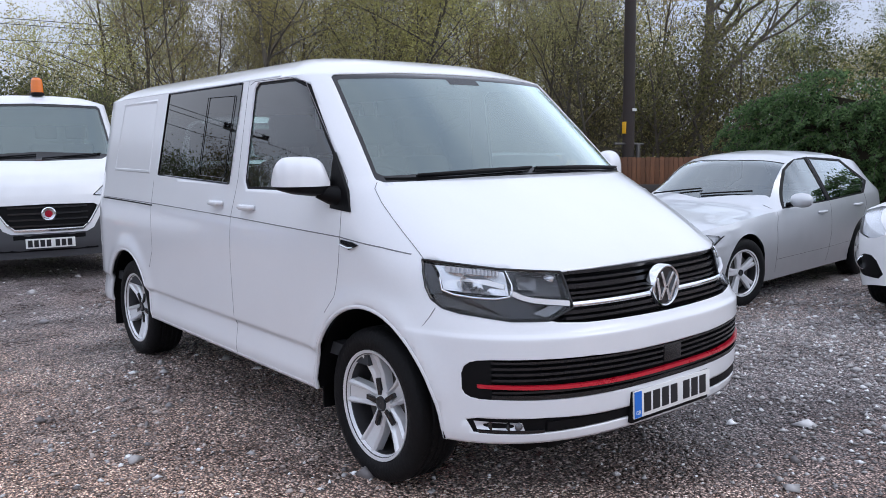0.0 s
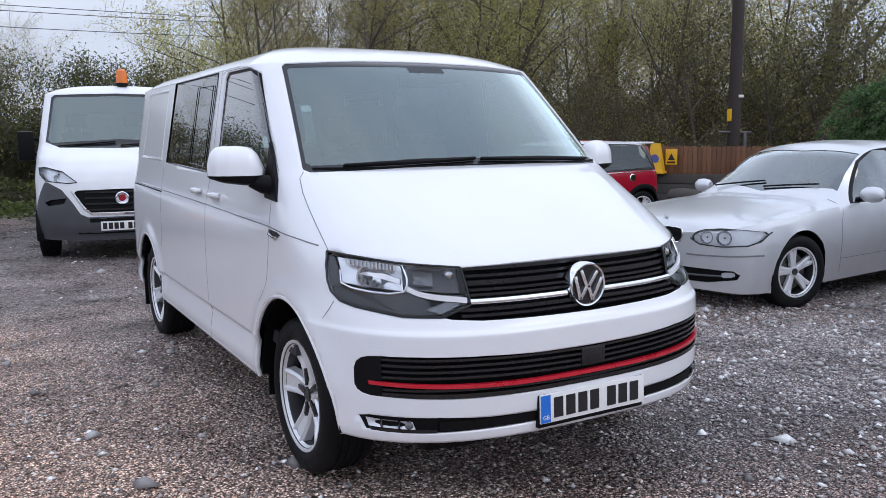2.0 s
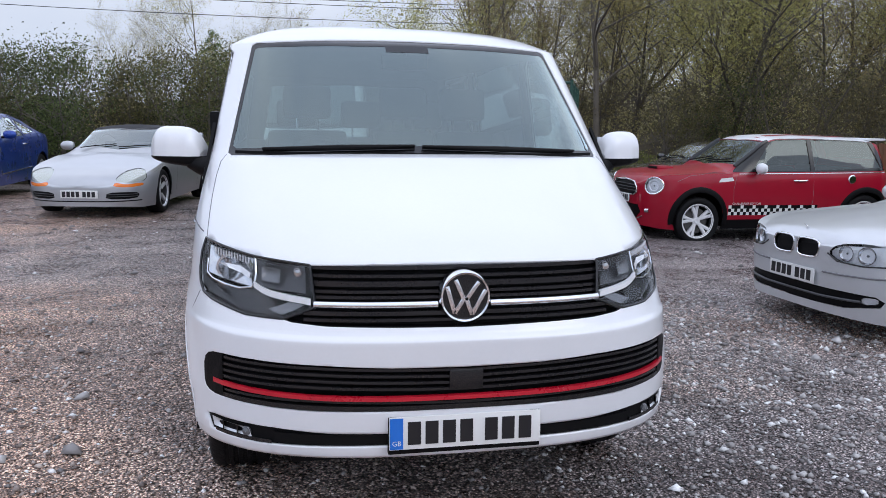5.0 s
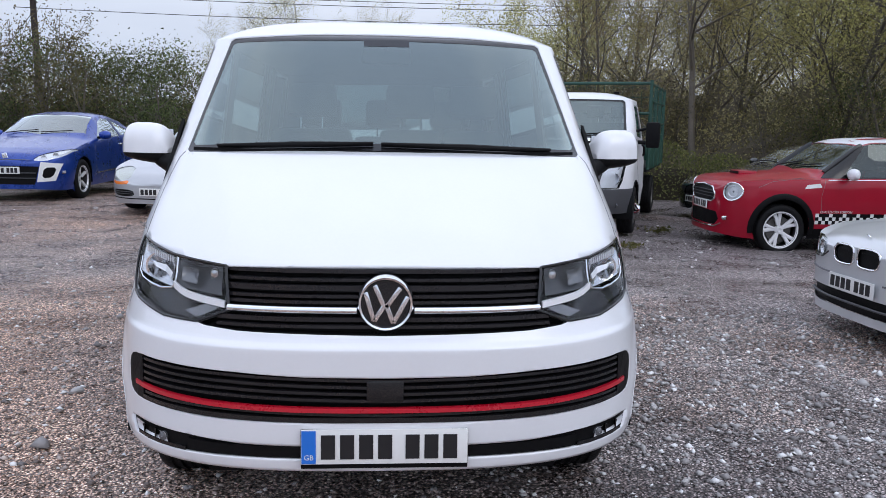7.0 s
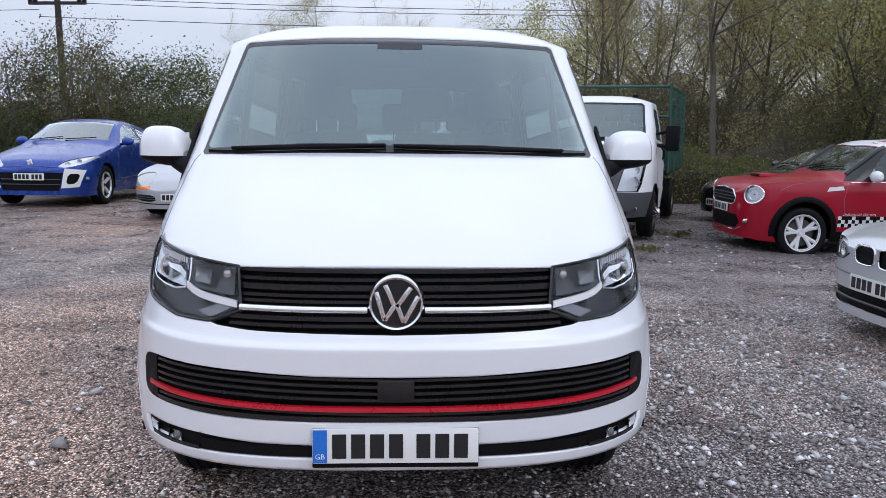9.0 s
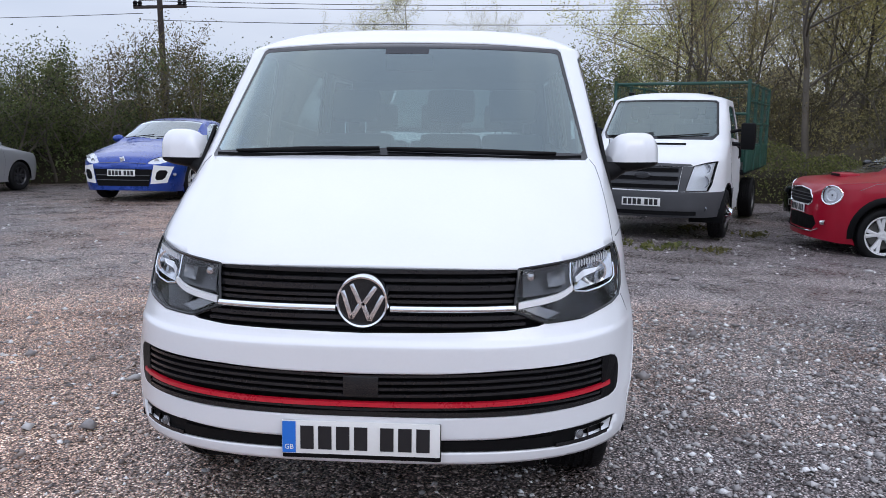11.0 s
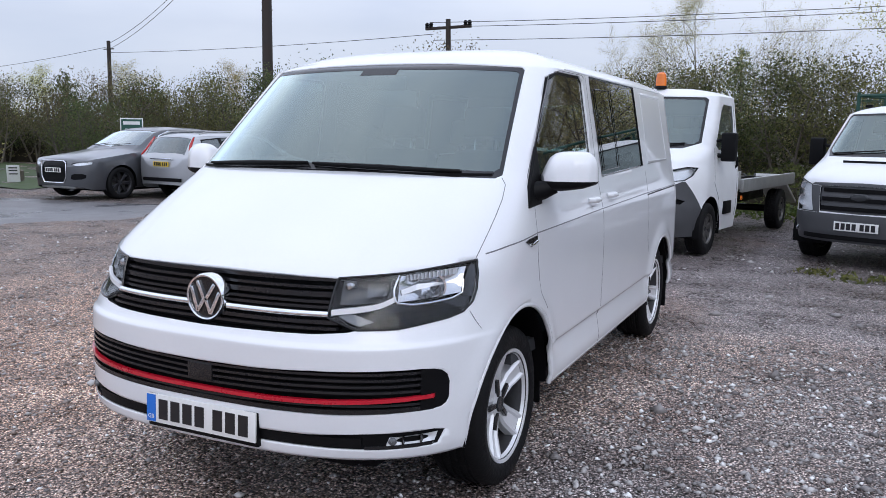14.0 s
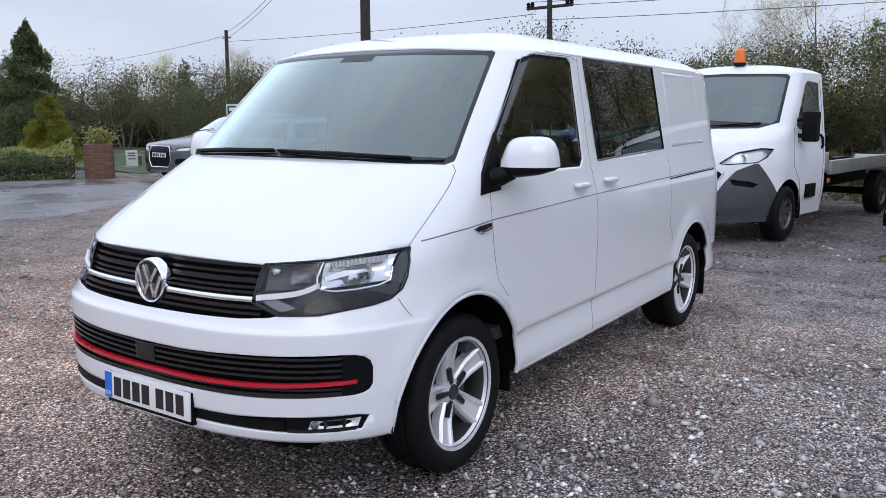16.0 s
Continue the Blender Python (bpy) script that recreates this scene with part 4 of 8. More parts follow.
        # wheels, arch liners, mud flaps
        for y in (FW, RW):
            add_wheel(root, s * .765, y, HUB, s, "ridge", .340, .235, .240, 5, "rim", spin=14 if y < 1 else 40)
            ya = FA if y < 1 else y
            rl = .459 if y < 1 else .432
            ring = [[(x, ya + rl * math.cos(a), HUB + rl * math.sin(a)) for a in [math.pi * (k / 18) for k in range(0, 19)]] for x in (.905 if y < 1 else .885, .60)]
            part("wheel_arch_liner", mir(grid(2, 19, lambda i, j: ring[i][j])), "black_plastic", root)
            part("inner_arch", mir(([(.60, y, HUB)] + ring[1], [(0, k, k + 1) for k in range(1, 19)])), "black_plastic", root)
            part("mud_flap", mir(box(.70, .865 if y < 1 else .885, y + .43, y + .445, .22 if y < 1 else .15, .44, .006)), "black_plastic", root)
        # wiper
        for wy, nm in ((FA, "front"), (RW, "rear")):
            rl = .451 if wy < 1 else .424
            lip = [(wy + rl * math.cos(a), HUB + rl * math.sin(a)) for a in [math.pi * (k / 30) for k in range(31)]]
            part("arch_lip", mir(tube([(side_x(y, z) - .007, y, z) for y, z in lip], .011, 8)), "white_paint", body)
    for x0, x1, z0, z1 in ((-.02, .66, 1.338, 1.322), (-.66, -.05, 1.322, 1.340)):
        pts = [(x0 + (x1 - x0) * k / 10, nose(x0 + (x1 - x0) * k / 10, z0 + (z1 - z0) * k / 10, .014), z0 + (z1 - z0) * k / 10 + .008) for k in range(11)]
        w_ = part("wiper", tube(pts, [.006 + .006 * (1 - abs(k - 5) / 5) for k in range(11)], 8), "black_plastic", root)
        part("blade", beam([(x, y + .008, z - .006) for x, y, z in pts], .012, .006), "rubber", w_)
    # scuttle below the screen
    part("scuttle", both(beam([(x, nose(x, 1.316, .004), 1.312) for x in [0, .15, .3, .45, .6, .7, .77]], .016, .02)), "black_plastic", root)

    # upper grille: dark back, slats, chrome bar and roundel
    ug = part("upper_grille", both([[(p[0], p[1] + .05, p[2]) for p in g_up[0]], g_up[1]]), "black_plastic", root, "black slatted radiator grille")
    part("grille_lip", both(([(x, nose(x, z, -.001), z) for x, z in grille_poly] + [(x, nose(x, z, -.05), z) for x, z in grille_poly], [(k, k + 1, k + 9, k + 8) for k in range(7)])), "gloss_black", ug, smooth=False)

    def bar(z, h, x1, off, d, mat, nm, par, lab="", x0=0.0):
        n = 24
        xs = [x0 + (x1 - x0) * k / n for k in range(n + 1)]
        sh = beam([(x, nose(x, z(x) if callable(z) else z, off), z(x) if callable(z) else z) for x in xs], h, d)
        return part(nm, both(sh), mat, par, lab)

    for z, h in ((.962, .013), (.936, .010), (.911, .018), (.886, .010), (.868, .010), (.818, .014), (.797, .010)):
        bar(z, h, .500 if z > .84 else .53, -.010, .035, "grille_black", "slat", ug)
    for mir in ((lambda q: q), flip_x):
        part("chrome_bar", mir(tube([(x, nose(x, .846, -.004), .846) for x in [.09 + .0404 * k for k in range(11)]], .0125, 12)), "chrome", ug, "chrome bar")
    badge = part("roundel", moved(lathe([(.001, .012), (.074, .012), (.080, .004), (.080, -.02)], 48), Matrix.Translation((0, .046, .872)) @ pose(0, 0, 0, -6, 0, -90)), "gloss_black", ug, "chrome roundel with dark field")
    ring = lathe([(.074, .010), (.077, .020), (.083, .022), (.088, .014), (.088, -.02)], 48)
    bars = []
    for pts in (((-.040, .055), (-.002, -.012)), ((.040, .055), (.002, -.012)), ((-.066, .030), (-.030, -.058)), ((.066, .030), (.030, -.058)), ((-.030, -.058), (-.001, .000)), ((.030, -.058), (.001, .000))):
        (a, b), (c, d) = pts
        L = math.hypot(c - a, d - b)
        bars.append(moved(box(.010, .020, 0, L, -.0075, .0075, .002), Matrix(((1, 0, 0, 0), (0, (c - a) / L, -(d - b) / L, a), (0, (d - b) / L, (c - a) / L, b), (0, 0, 0, 1)))))
    part("chrome_ring", join(ring, *bars), "chrome", badge, m=Matrix.Translation((0, .046, .872)) @ pose(0, 0, 0, -6, 0, -90))

    # lower grille with red stripe
    lg = part("lower_grille", both([[(p[0], p[1] + .045, p[2]) for p in g_low[0]], g_low[1]]), "black_plastic", root, "black lower intake with red stripe")
    nl = len(low_poly)
    part("grille_lip", both(([(x, nose(x, z, -.001), z) for x, z in low_poly] + [(x, nose(x, z, -.045), z) for x, z in low_poly], [(k, k + 1, k + 1 + nl, k + nl) for k in range(nl - 1)])), "gloss_black", lg, smooth=False)
    for z in (.634, .612, .590, .568, .522):
        bar(lambda x, z=z: z + .012 * min(1, x / .5), .009, .818, -.006, .03, "grille_black", "slat", lg)
    cheek = [(.800, .660), (.832, .656), (.850, .648), (.862, .632), (.868, .605), (.868, .545), (.862, .526), (.850, .515), (.83, .509), (.800, .5075)]
    for mir in ((lambda q: q), flip_x):
        part("end_panel", mir(([(x, nose(x, z, -.001), z) for x, z in cheek], [tuple(range(len(cheek)))])), "black_plastic", lg, smooth=False)
    bar(lambda x: .509 + .008 * (x / .8) ** 2, .016, .80, .001, .04, "gloss_black", "bottom_edge", lg)
    bar(lambda x: .542 + .016 * (x / .82) ** 2, .014, .834, .006, .02, "red_trim", "red_stripe", lg, "bright red stripe")
    part("sensor_box", moved(box(-.058, .058, -.012, .03, -.035, .035, .006), Matrix.Translation((0, .0, .602))), "gloss_black", lg)
    # bumper strip
    bs = part("bumper_strip", both([[(p[0], p[1] + .014, p[2]) for p in g_fog[0]], g_fog[1]]), "black_plastic", root, "black bumper strip")
    bar(.4, .034, .63, -.003, .02, "black_plastic", "insert", bs)
    number_plate(root, 0, -.016, .427, blue=True, tilt=-2)
    part("plate_holder", box(-.262, .262, -.010, .012, .352, .480, .004), "black_plastic", root)

    # underside
    ut = join(box(-.60, .60, .25, REAR - .2, .24, .36, .02), box(-.58, .58, .14, .47, .28, .37, .02), box(-.86, .86, 1.36, 3.40, .30, .37, .02))
    part("underbody", ut, "black_plastic", root)
    # cabin
    cab = part("dashboard", join(box(-.80, .80, .98, 1.26, .95, 1.235, .05), box(-.78, .78, .86, 1.05, 1.15, 1.255, .03), box(-.20, .20, 1.2, 1.32, .75, 1.22, .04)), "trim_dark", root)
    part("instrument_hood", moved(box(-.17, .17, -.08, .08, -.03, .05, .03), Matrix.Translation((-.40, 1.16, 1.26))), "trim_dark", cab)
    st = part("steering_wheel", moved(join(lathe([(.176 + .016 * math.cos(a), .016 * math.sin(a)) for a in [2 * math.pi * k / 8 for k in range(9)]], 32), box(-.02, .02, -.17, .17, -.02, .02, .008), lathe([(.001, .02), (.06, .015), (.07, -.02)], 18)), Matrix.Translation((-.40, 1.42, 1.20)) @ pose(0, 0, 0, 0, 0, 90) @ pose(0, 0, 0, 0, 24)), "trim_dark", root)
    part("column", tube([(-.40, 1.20, 1.08), (-.40, 1.41, 1.19)], .03, 10), "trim_dark", st)
    for x in (-.42, .14, .50):
        seat(root, x, 1.92, .62, .46 if x < 0 else .36, h=.68)
    for x in (-.45, 0, .45):
        seat(root, x, 3.0, .62, .44, h=.62)
    part("rear_view_mirror", join(box(-.11, .11, 1.365, 1.385, 1.69, 1.76, .01), tube([(0, 1.365, 1.75), (0, 1.385, 1.80)], .01, 6)), "black_plastic", root)
    part("cabin_floor", box(-.86, .86, .95, REAR - .3, .50, .56), "trim_dark", root)
    part("load_bulkhead", box(-.80, .80, 3.62, 3.65, .56, 1.30), "lining", root)
    return root


def side_x(y, z):
    """Half width anywhere on the side, the rounded nose included."""
    yf, d = lut(NOSE, z, .02), lut(CORNER, z, .02)
    if y >= yf + d:
        return flank(y, z)
    c = 1 - (y - yf) / d
    return lut(HALF, z, .02) * (max(0.0, 1 - c * c)) ** (1 / 3) * flank(y, z) / lut(HALF, z, .02)


def mirror_shell(low):
    """The mirror's housing from its outer to its inner end: a domed cap, or the shallow tray below it."""
    n, m = 26, 16
    outer, inner, z0, h = Vector((1.128, 1.275)), Vector((.905, 1.155)), 1.285, .128
    top = ((0, .10), (.015, .32), (.05, .60), (.11, .82), (.20, .96), (.32, 1.0), (.58, 1.0), (.72, .97), (.82, .90), (.90, .72), (.96, .44), (1, .20))
    deep = ((0, .15), (.03, .45), (.10, .75), (.25, .95), (.5, 1.0), (.85, .85), (1, .6))
    tray = ((0, .10), (.10, .35), (.35, .75), (.7, 1.0), (1, 1.0))
    across = Vector((-(inner - outer).y, (inner - outer).x)).normalized()
    if across.y > 0:
        across = -across
    rows = []
    for i in range(n + 1):
        s = (i / n) ** 1.4 if i < n else 1.0
        c, dp = outer.lerp(inner, s), lut(deep, s)
        hh = -.045 * lut(tray, s) if low else h * lut(top, s)
        row = []
        for j in range(m + 1):
            a = math.pi * j / m
            d = -.045 + .150 * dp * (1 - math.cos(a)) / 2
            p = c + across * d
            row.append((p.x, p.y, z0 + hh * math.sin(a) ** .62))
        rows.append(row)
    V, F = grid(n + 1, m + 1, lambda i, j: rows[i][j])
    w = m + 1
    F += [tuple(range(w)), tuple(n * w + j for j in reversed(range(w)))]
    F += [(i * w, i * w + m, (i + 1) * w + m, (i + 1) * w) for i in range(n)]
    return V, F



van()

# ---- ground ----
def ground_sheet():
    near = [-34 + 0.55 * k for k in range(125)]
    xs = [-900, -400, -180, -90, -55] + near + [50, 90, 180, 400, 900]
    ys = [-900, -400, -180, -90, -50] + [v + 6 for v in near] + [58, 90, 180, 400, 900]
    return grid(len(ys), len(xs), lambda i, j: (xs[j], ys[i], level(xs[j], ys[i])))


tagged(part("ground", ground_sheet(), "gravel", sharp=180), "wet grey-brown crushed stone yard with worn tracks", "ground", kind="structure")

# ---- other vehicles ----
def rounded(poly):
    """The same outline with its corners cut."""
    out = []
    for (a, b), (c, d) in zip(poly, poly[1:] + poly[:1]):
        out += [(a * .78 + c * .22, b * .78 + d * .22), (a * .22 + c * .78, b * .22 + d * .78)]
    return out


def car(name, label, m, S):
    """A parked car. Lengths run back from the nose; S gives its outline, openings, lamps and colours."""
    L, W, fo, wb, r = S["L"], S["W"], S["fo"], S["wb"], S["r"]
    root = thing(name, label, "car", m=m @ Matrix.Translation((0, -fo, 0)))
    hw, nd, td = W / 2, S.get("nd", .75), S.get("td", .6)

    def plan(y):
        w = hw
        if y < nd:
            w *= (1 - (1 - y / nd) ** 2.4) ** S.get("blunt", 0.30) if y > 0 else 0
        if y > L - td:
            w *= max(0.0, 1 - (1 - (L - y) / td) ** 2.8) ** 0.32 if y < L else 0
        return w

    def section(y):
        w, zb, zs, zt = plan(y), lut(S["zb"], y, .05), lut(S["sh"], y, .06), lut(S["top"], y, .03)
        k = lut(S["wt"], y, .08)
        zs = min(zs, zt - .01)
        drop = lut(S.get("drop", ((0, .05), (L, .05))), y)
        pts = []
        for t in (0, .12, .25, .4, .55, .7, .82, .92):
            z = zb + (zs - zb) * t
            bulge = 1 - .07 * (1 - t) ** 3 - .035 * max(0, (t - .5) * 2) ** 2
            pts.append((w * bulge, z))
        pts.append((w * .955, zs))
        zr = zt - drop
        for t in (.12, .3, .5, .7, .88, 1):
            pts.append((w * (.955 + (k - .955) * t ** 1.12), zs + (max(zr, zs + .004) - zs) * t))
        for t in (.10, .25, .45, .7, 1):
            q = 1 - t
            pts.append((w * k * q, zt - (zt - max(zr, zs + .004)) * q ** 2.6))
        return pts

    def sx(y, z, off=0.0):
        p = section(y)[:15]
        return float(np.interp(z, [q[1] for q in p], [q[0] for q in p])) + off

    def fy(x, z):
        """Where the front skin lies at x, z."""
        y = 0.0
        while y < 1.4 and (lut(S["top"], y, .03) < z or sx(y, z) < abs(x)):
            y += .02
        lo, hi = max(0.0, y - .02), y
        for _ in range(8):
            mid = (lo + hi) / 2
            lo, hi = (mid, hi) if (lut(S["top"], mid, .03) < z or sx(mid, z) < abs(x)) else (lo, mid)
        return hi

    ys = [nd * (1 - math.cos(a)) for a in [math.pi / 2 * (k / 14) for k in range(15)]]
    ys = [y * (.9 if y < nd else 1) for y in ys]
    n = int((L - nd - td) / .06)
    ys += [nd + (L - nd - td) * k / n for k in range(1, n)]
    ys += [L - td * (1 - math.sin(a)) for a in [math.pi / 2 * (k / 11) for k in range(12)]]
    secs = [section(y) for y in ys]
    sk = grid(len(ys), len(secs[0]), lambda i, j: (secs[i][j][0], ys[i], secs[i][j][1]))
    bm = to_bm(sk)
    bmesh.ops.remove_doubles(bm, verts=bm.verts[:], dist=1e-4)
    bmesh.ops.recalc_face_normals(bm, faces=bm.faces[:])
    if sum(f.normal.z for f in bm.faces if f.calc_center_bounds().z > .9) < 0:
        bmesh.ops.reverse_faces(bm, faces=bm.faces[:])
    bm.normal_update()
    for wy in (fo, fo + wb):
        arch(bm, wy, r, r + .045, lambda c, wy=wy: c.x > hw * .55 and abs(c.y - wy) < .6)
    paint = S["paint"]
    wins = [carve(bm, 0, p, lambda c, nn: nn.x > .35, sink=.006) for p in S["win"]]
    scr = carve(bm, 2, S["screen"], lambda c, nn: nn.z > .15 and nn.y < -.1, sink=.005)
    rear = carve(bm, 2, S["back"], lambda c, nn: nn.z > .05 and nn.y > .05, sink=.005) if "back" in S else None
    pieces = []
    for nm, lab, axis, poly, end, mat, inner, two, sink in S["bits"]:
        if two and nm not in ("window_surround", "tail_lamp", "front_trim", "sill_trim") and len(poly) < 12:
            poly = rounded(poly)
        kp = (lambda c, nn: c.y < 1.25 and nn.y < -.02) if end == "f" else (lambda c, nn: c.y > L - 1.1 and nn.y > .02) if end == "r" else (lambda c, nn: nn.x > .3) if end == "s" else (lambda c, nn: c.x > hw * .5 and nn.y > -.3) if end == "c" else (lambda c, nn: nn.z > .3)
        sh = carve(bm, axis, poly, kp, sink=sink)
        pieces.append((nm, lab, sh, mat, (inner, deeper(sh, S.get("lamp_depth", .020))) if inner else None, two))
    bmesh.ops.remove_doubles(bm, verts=bm.verts[:], dist=1e-5)
    half = from_bm(bm)
    body = part("body", both(half), paint, root, S.get("body_label", ""), sharp=50)
    gl = S.get("glass", "glass_car")
    part("windscreen", both(scr), gl, root)
    if rear:
        part("rear_window", both(rear), gl, root)
    for w_ in wins:
        for mir in ((lambda q: q), flip_x):
            part("side_window", mir(w_), gl, root)
    for nm, lab, sh, mat, inner, two in pieces:
        for mir in (((lambda q: q), flip_x) if two else (both,)):
            o = part(nm, mir(sh), mat, root, lab)
            if inner:
                part("reflector", mir(inner[1]), inner[0], o)
    for s in (1, -1):
        mir = (lambda q: q) if s > 0 else flip_x
        for wy in (fo, fo + wb):
            add_wheel(root, s * (hw - S["tw"] / 2 - .025), wy, r - S.get("flat", 0) * (wy == fo and s > 0), s, S["spoke"], r, S["tw"], S["rr"], S["ns"], S["rim"], steer=S.get("steer", 0) if wy == fo else 0, spin=11 if wy == fo else 37)
            ring = [[(x, wy + (r + .05) * math.cos(a), r + (r + .05) * math.sin(a)) for a in [math.pi * (k / 14) for k in range(-1, 16)]] for x in (hw - .03, hw - .30)]
            part("wheel_arch_liner", mir(grid(2, 17, lambda i, j: ring[i][j])), "black_plastic", root)
            part("inner_arch", mir(([(hw - .30, wy, r)] + ring[1], [(0, k, k + 1) for k in range(1, 17)])), "black_plastic", root)
        for pts in S.get("lines", ()):
            fine = [(a + (c - a) * k / 6, b + (d - b) * k / 6) for (a, b), (c, d) in zip(pts, pts[1:]) for k in range(6)] + [pts[-1]]
            part("panel_gap", mir(tube([(sx(y, z, -.001), y, z) for y, z in fine], .0028, 5)), "gap" if paint != "black_paint" else "black_plastic", body)
        for y, z in S.get("handles", ()):
            part("door_handle", mir(tube([(sx(y - .1, z), y - .1, z), (sx(y - .06, z, .022), y - .06, z), (sx(y + .06, z, .022), y + .06, z), (sx(y + .1, z), y + .1, z + .005)], [.010, .014, .014, .010], 8)), S.get("handle_mat", paint), root)
        for bx, bz, br in S.get("bowls", ()):
            o = part("lamp_bowl", mir(moved(lathe([(.001, -.030), (br * .45, -.026), (br * .8, -.012), (br, .006), (br + .006, .006)], 24), Matrix.Translation((bx, fy(bx, bz) + .016, bz)) @ pose(0, 0, 0, 0, 0, -90 + math.degrees(math.atan2(fy(bx + .03, bz) - fy(bx - .03, bz), .06))))), S.get("bowl_mat", "reflector"), root)
            part("bulb", mir(moved(lathe([(.001, .004), (br * .16, .001), (br * .20, -.012)], 14), Matrix.Translation((bx, fy(bx, bz) + .022, bz)) @ pose(0, 0, 0, 0, 0, -90 + math.degrees(math.atan2(fy(bx + .03, bz) - fy(bx - .03, bz), .06))))), "lamp_mid", o)
        for nm, loop, rad, mt in S.get("rims", ()):
            fine = [(a + (c - a) * k / 5, b + (d - b) * k / 5) for (a, b), (c, d) in zip(loop, loop[1:]) for k in range(5)] + [loop[-1]]
            part(nm, mir(tube([(x, fy(x, z) - .002, z) for x, z in fine], rad, 6)), mt, root)
        y, z = S["mirror"]
        x = sx(y, z - .03)
        e = lathe([(.001, .10), (.040, .092), (.070, .06), (.082, .0), (.070, -.06), (.05, -.085), (.001, -.09)], 20)
        mm = part("door_mirror", mir([(x + .115 + p[0] * 1.1, y + p[1] * .72, z + .03 + p[2] * .9) for p in e[0]] and ([(x + .115 + p[0] * 1.1, y + p[1] * .72, z + .03 + p[2] * .9) for p in e[0]], e[1])), S.get("mirror_mat", paint), root)
        part("arm", mir(tube([(x - .03, y, z - .02), (x + .08, y, z)], .022, 8)), "black_plastic", mm)
    number_plate(root, S.get("plate_x", 0), lut([(0, 0), (1, 0)], 0) - S.get("plate_out", .012), S["plate_z"], .50, .108)
    if "rear_plate" in S:
        number_plate(root, 0, L + .012, S["rear_plate"], .50, .108, "plate_yellow", back=True)
    yc = S["cabin"]
    for x in (-hw * .42, hw * .42):
        seat(root, x, yc, .32, .46, h=.58)
    part("rear_bench", join(box(-hw * .72, hw * .72, yc + .75, yc + 1.2, .35, .55, .05), box(-hw * .70, hw * .70, yc + 1.15, yc + 1.3, .5, .98, .05)), "seat", root)
    part("dashboard", box(-hw * .74, hw * .74, yc - .85, yc - .55, .55, lut(S["sh"], yc - .7) - .02, .06), "trim_dark", root)
    part("floor_pan", box(-hw * .70, hw * .70, fo - .25, fo + wb + .25, .18, .30, .03), "black_plastic", root)
    yw, xw = S["screen"][0][1], S["screen"][1][0]
    for x0 in (-xw * .85, -xw * .02):
        pts = [(x0 + k * .075, yw + .05 + .012 * k, lut(S["top"], yw + .05 + .012 * k) - .03 * ((x0 + k * .075) / hw) ** 2 + .012) for k in range(8)]
        part("wiper", tube(pts, .008, 6), "black_plastic", root)
    return root, sx, section


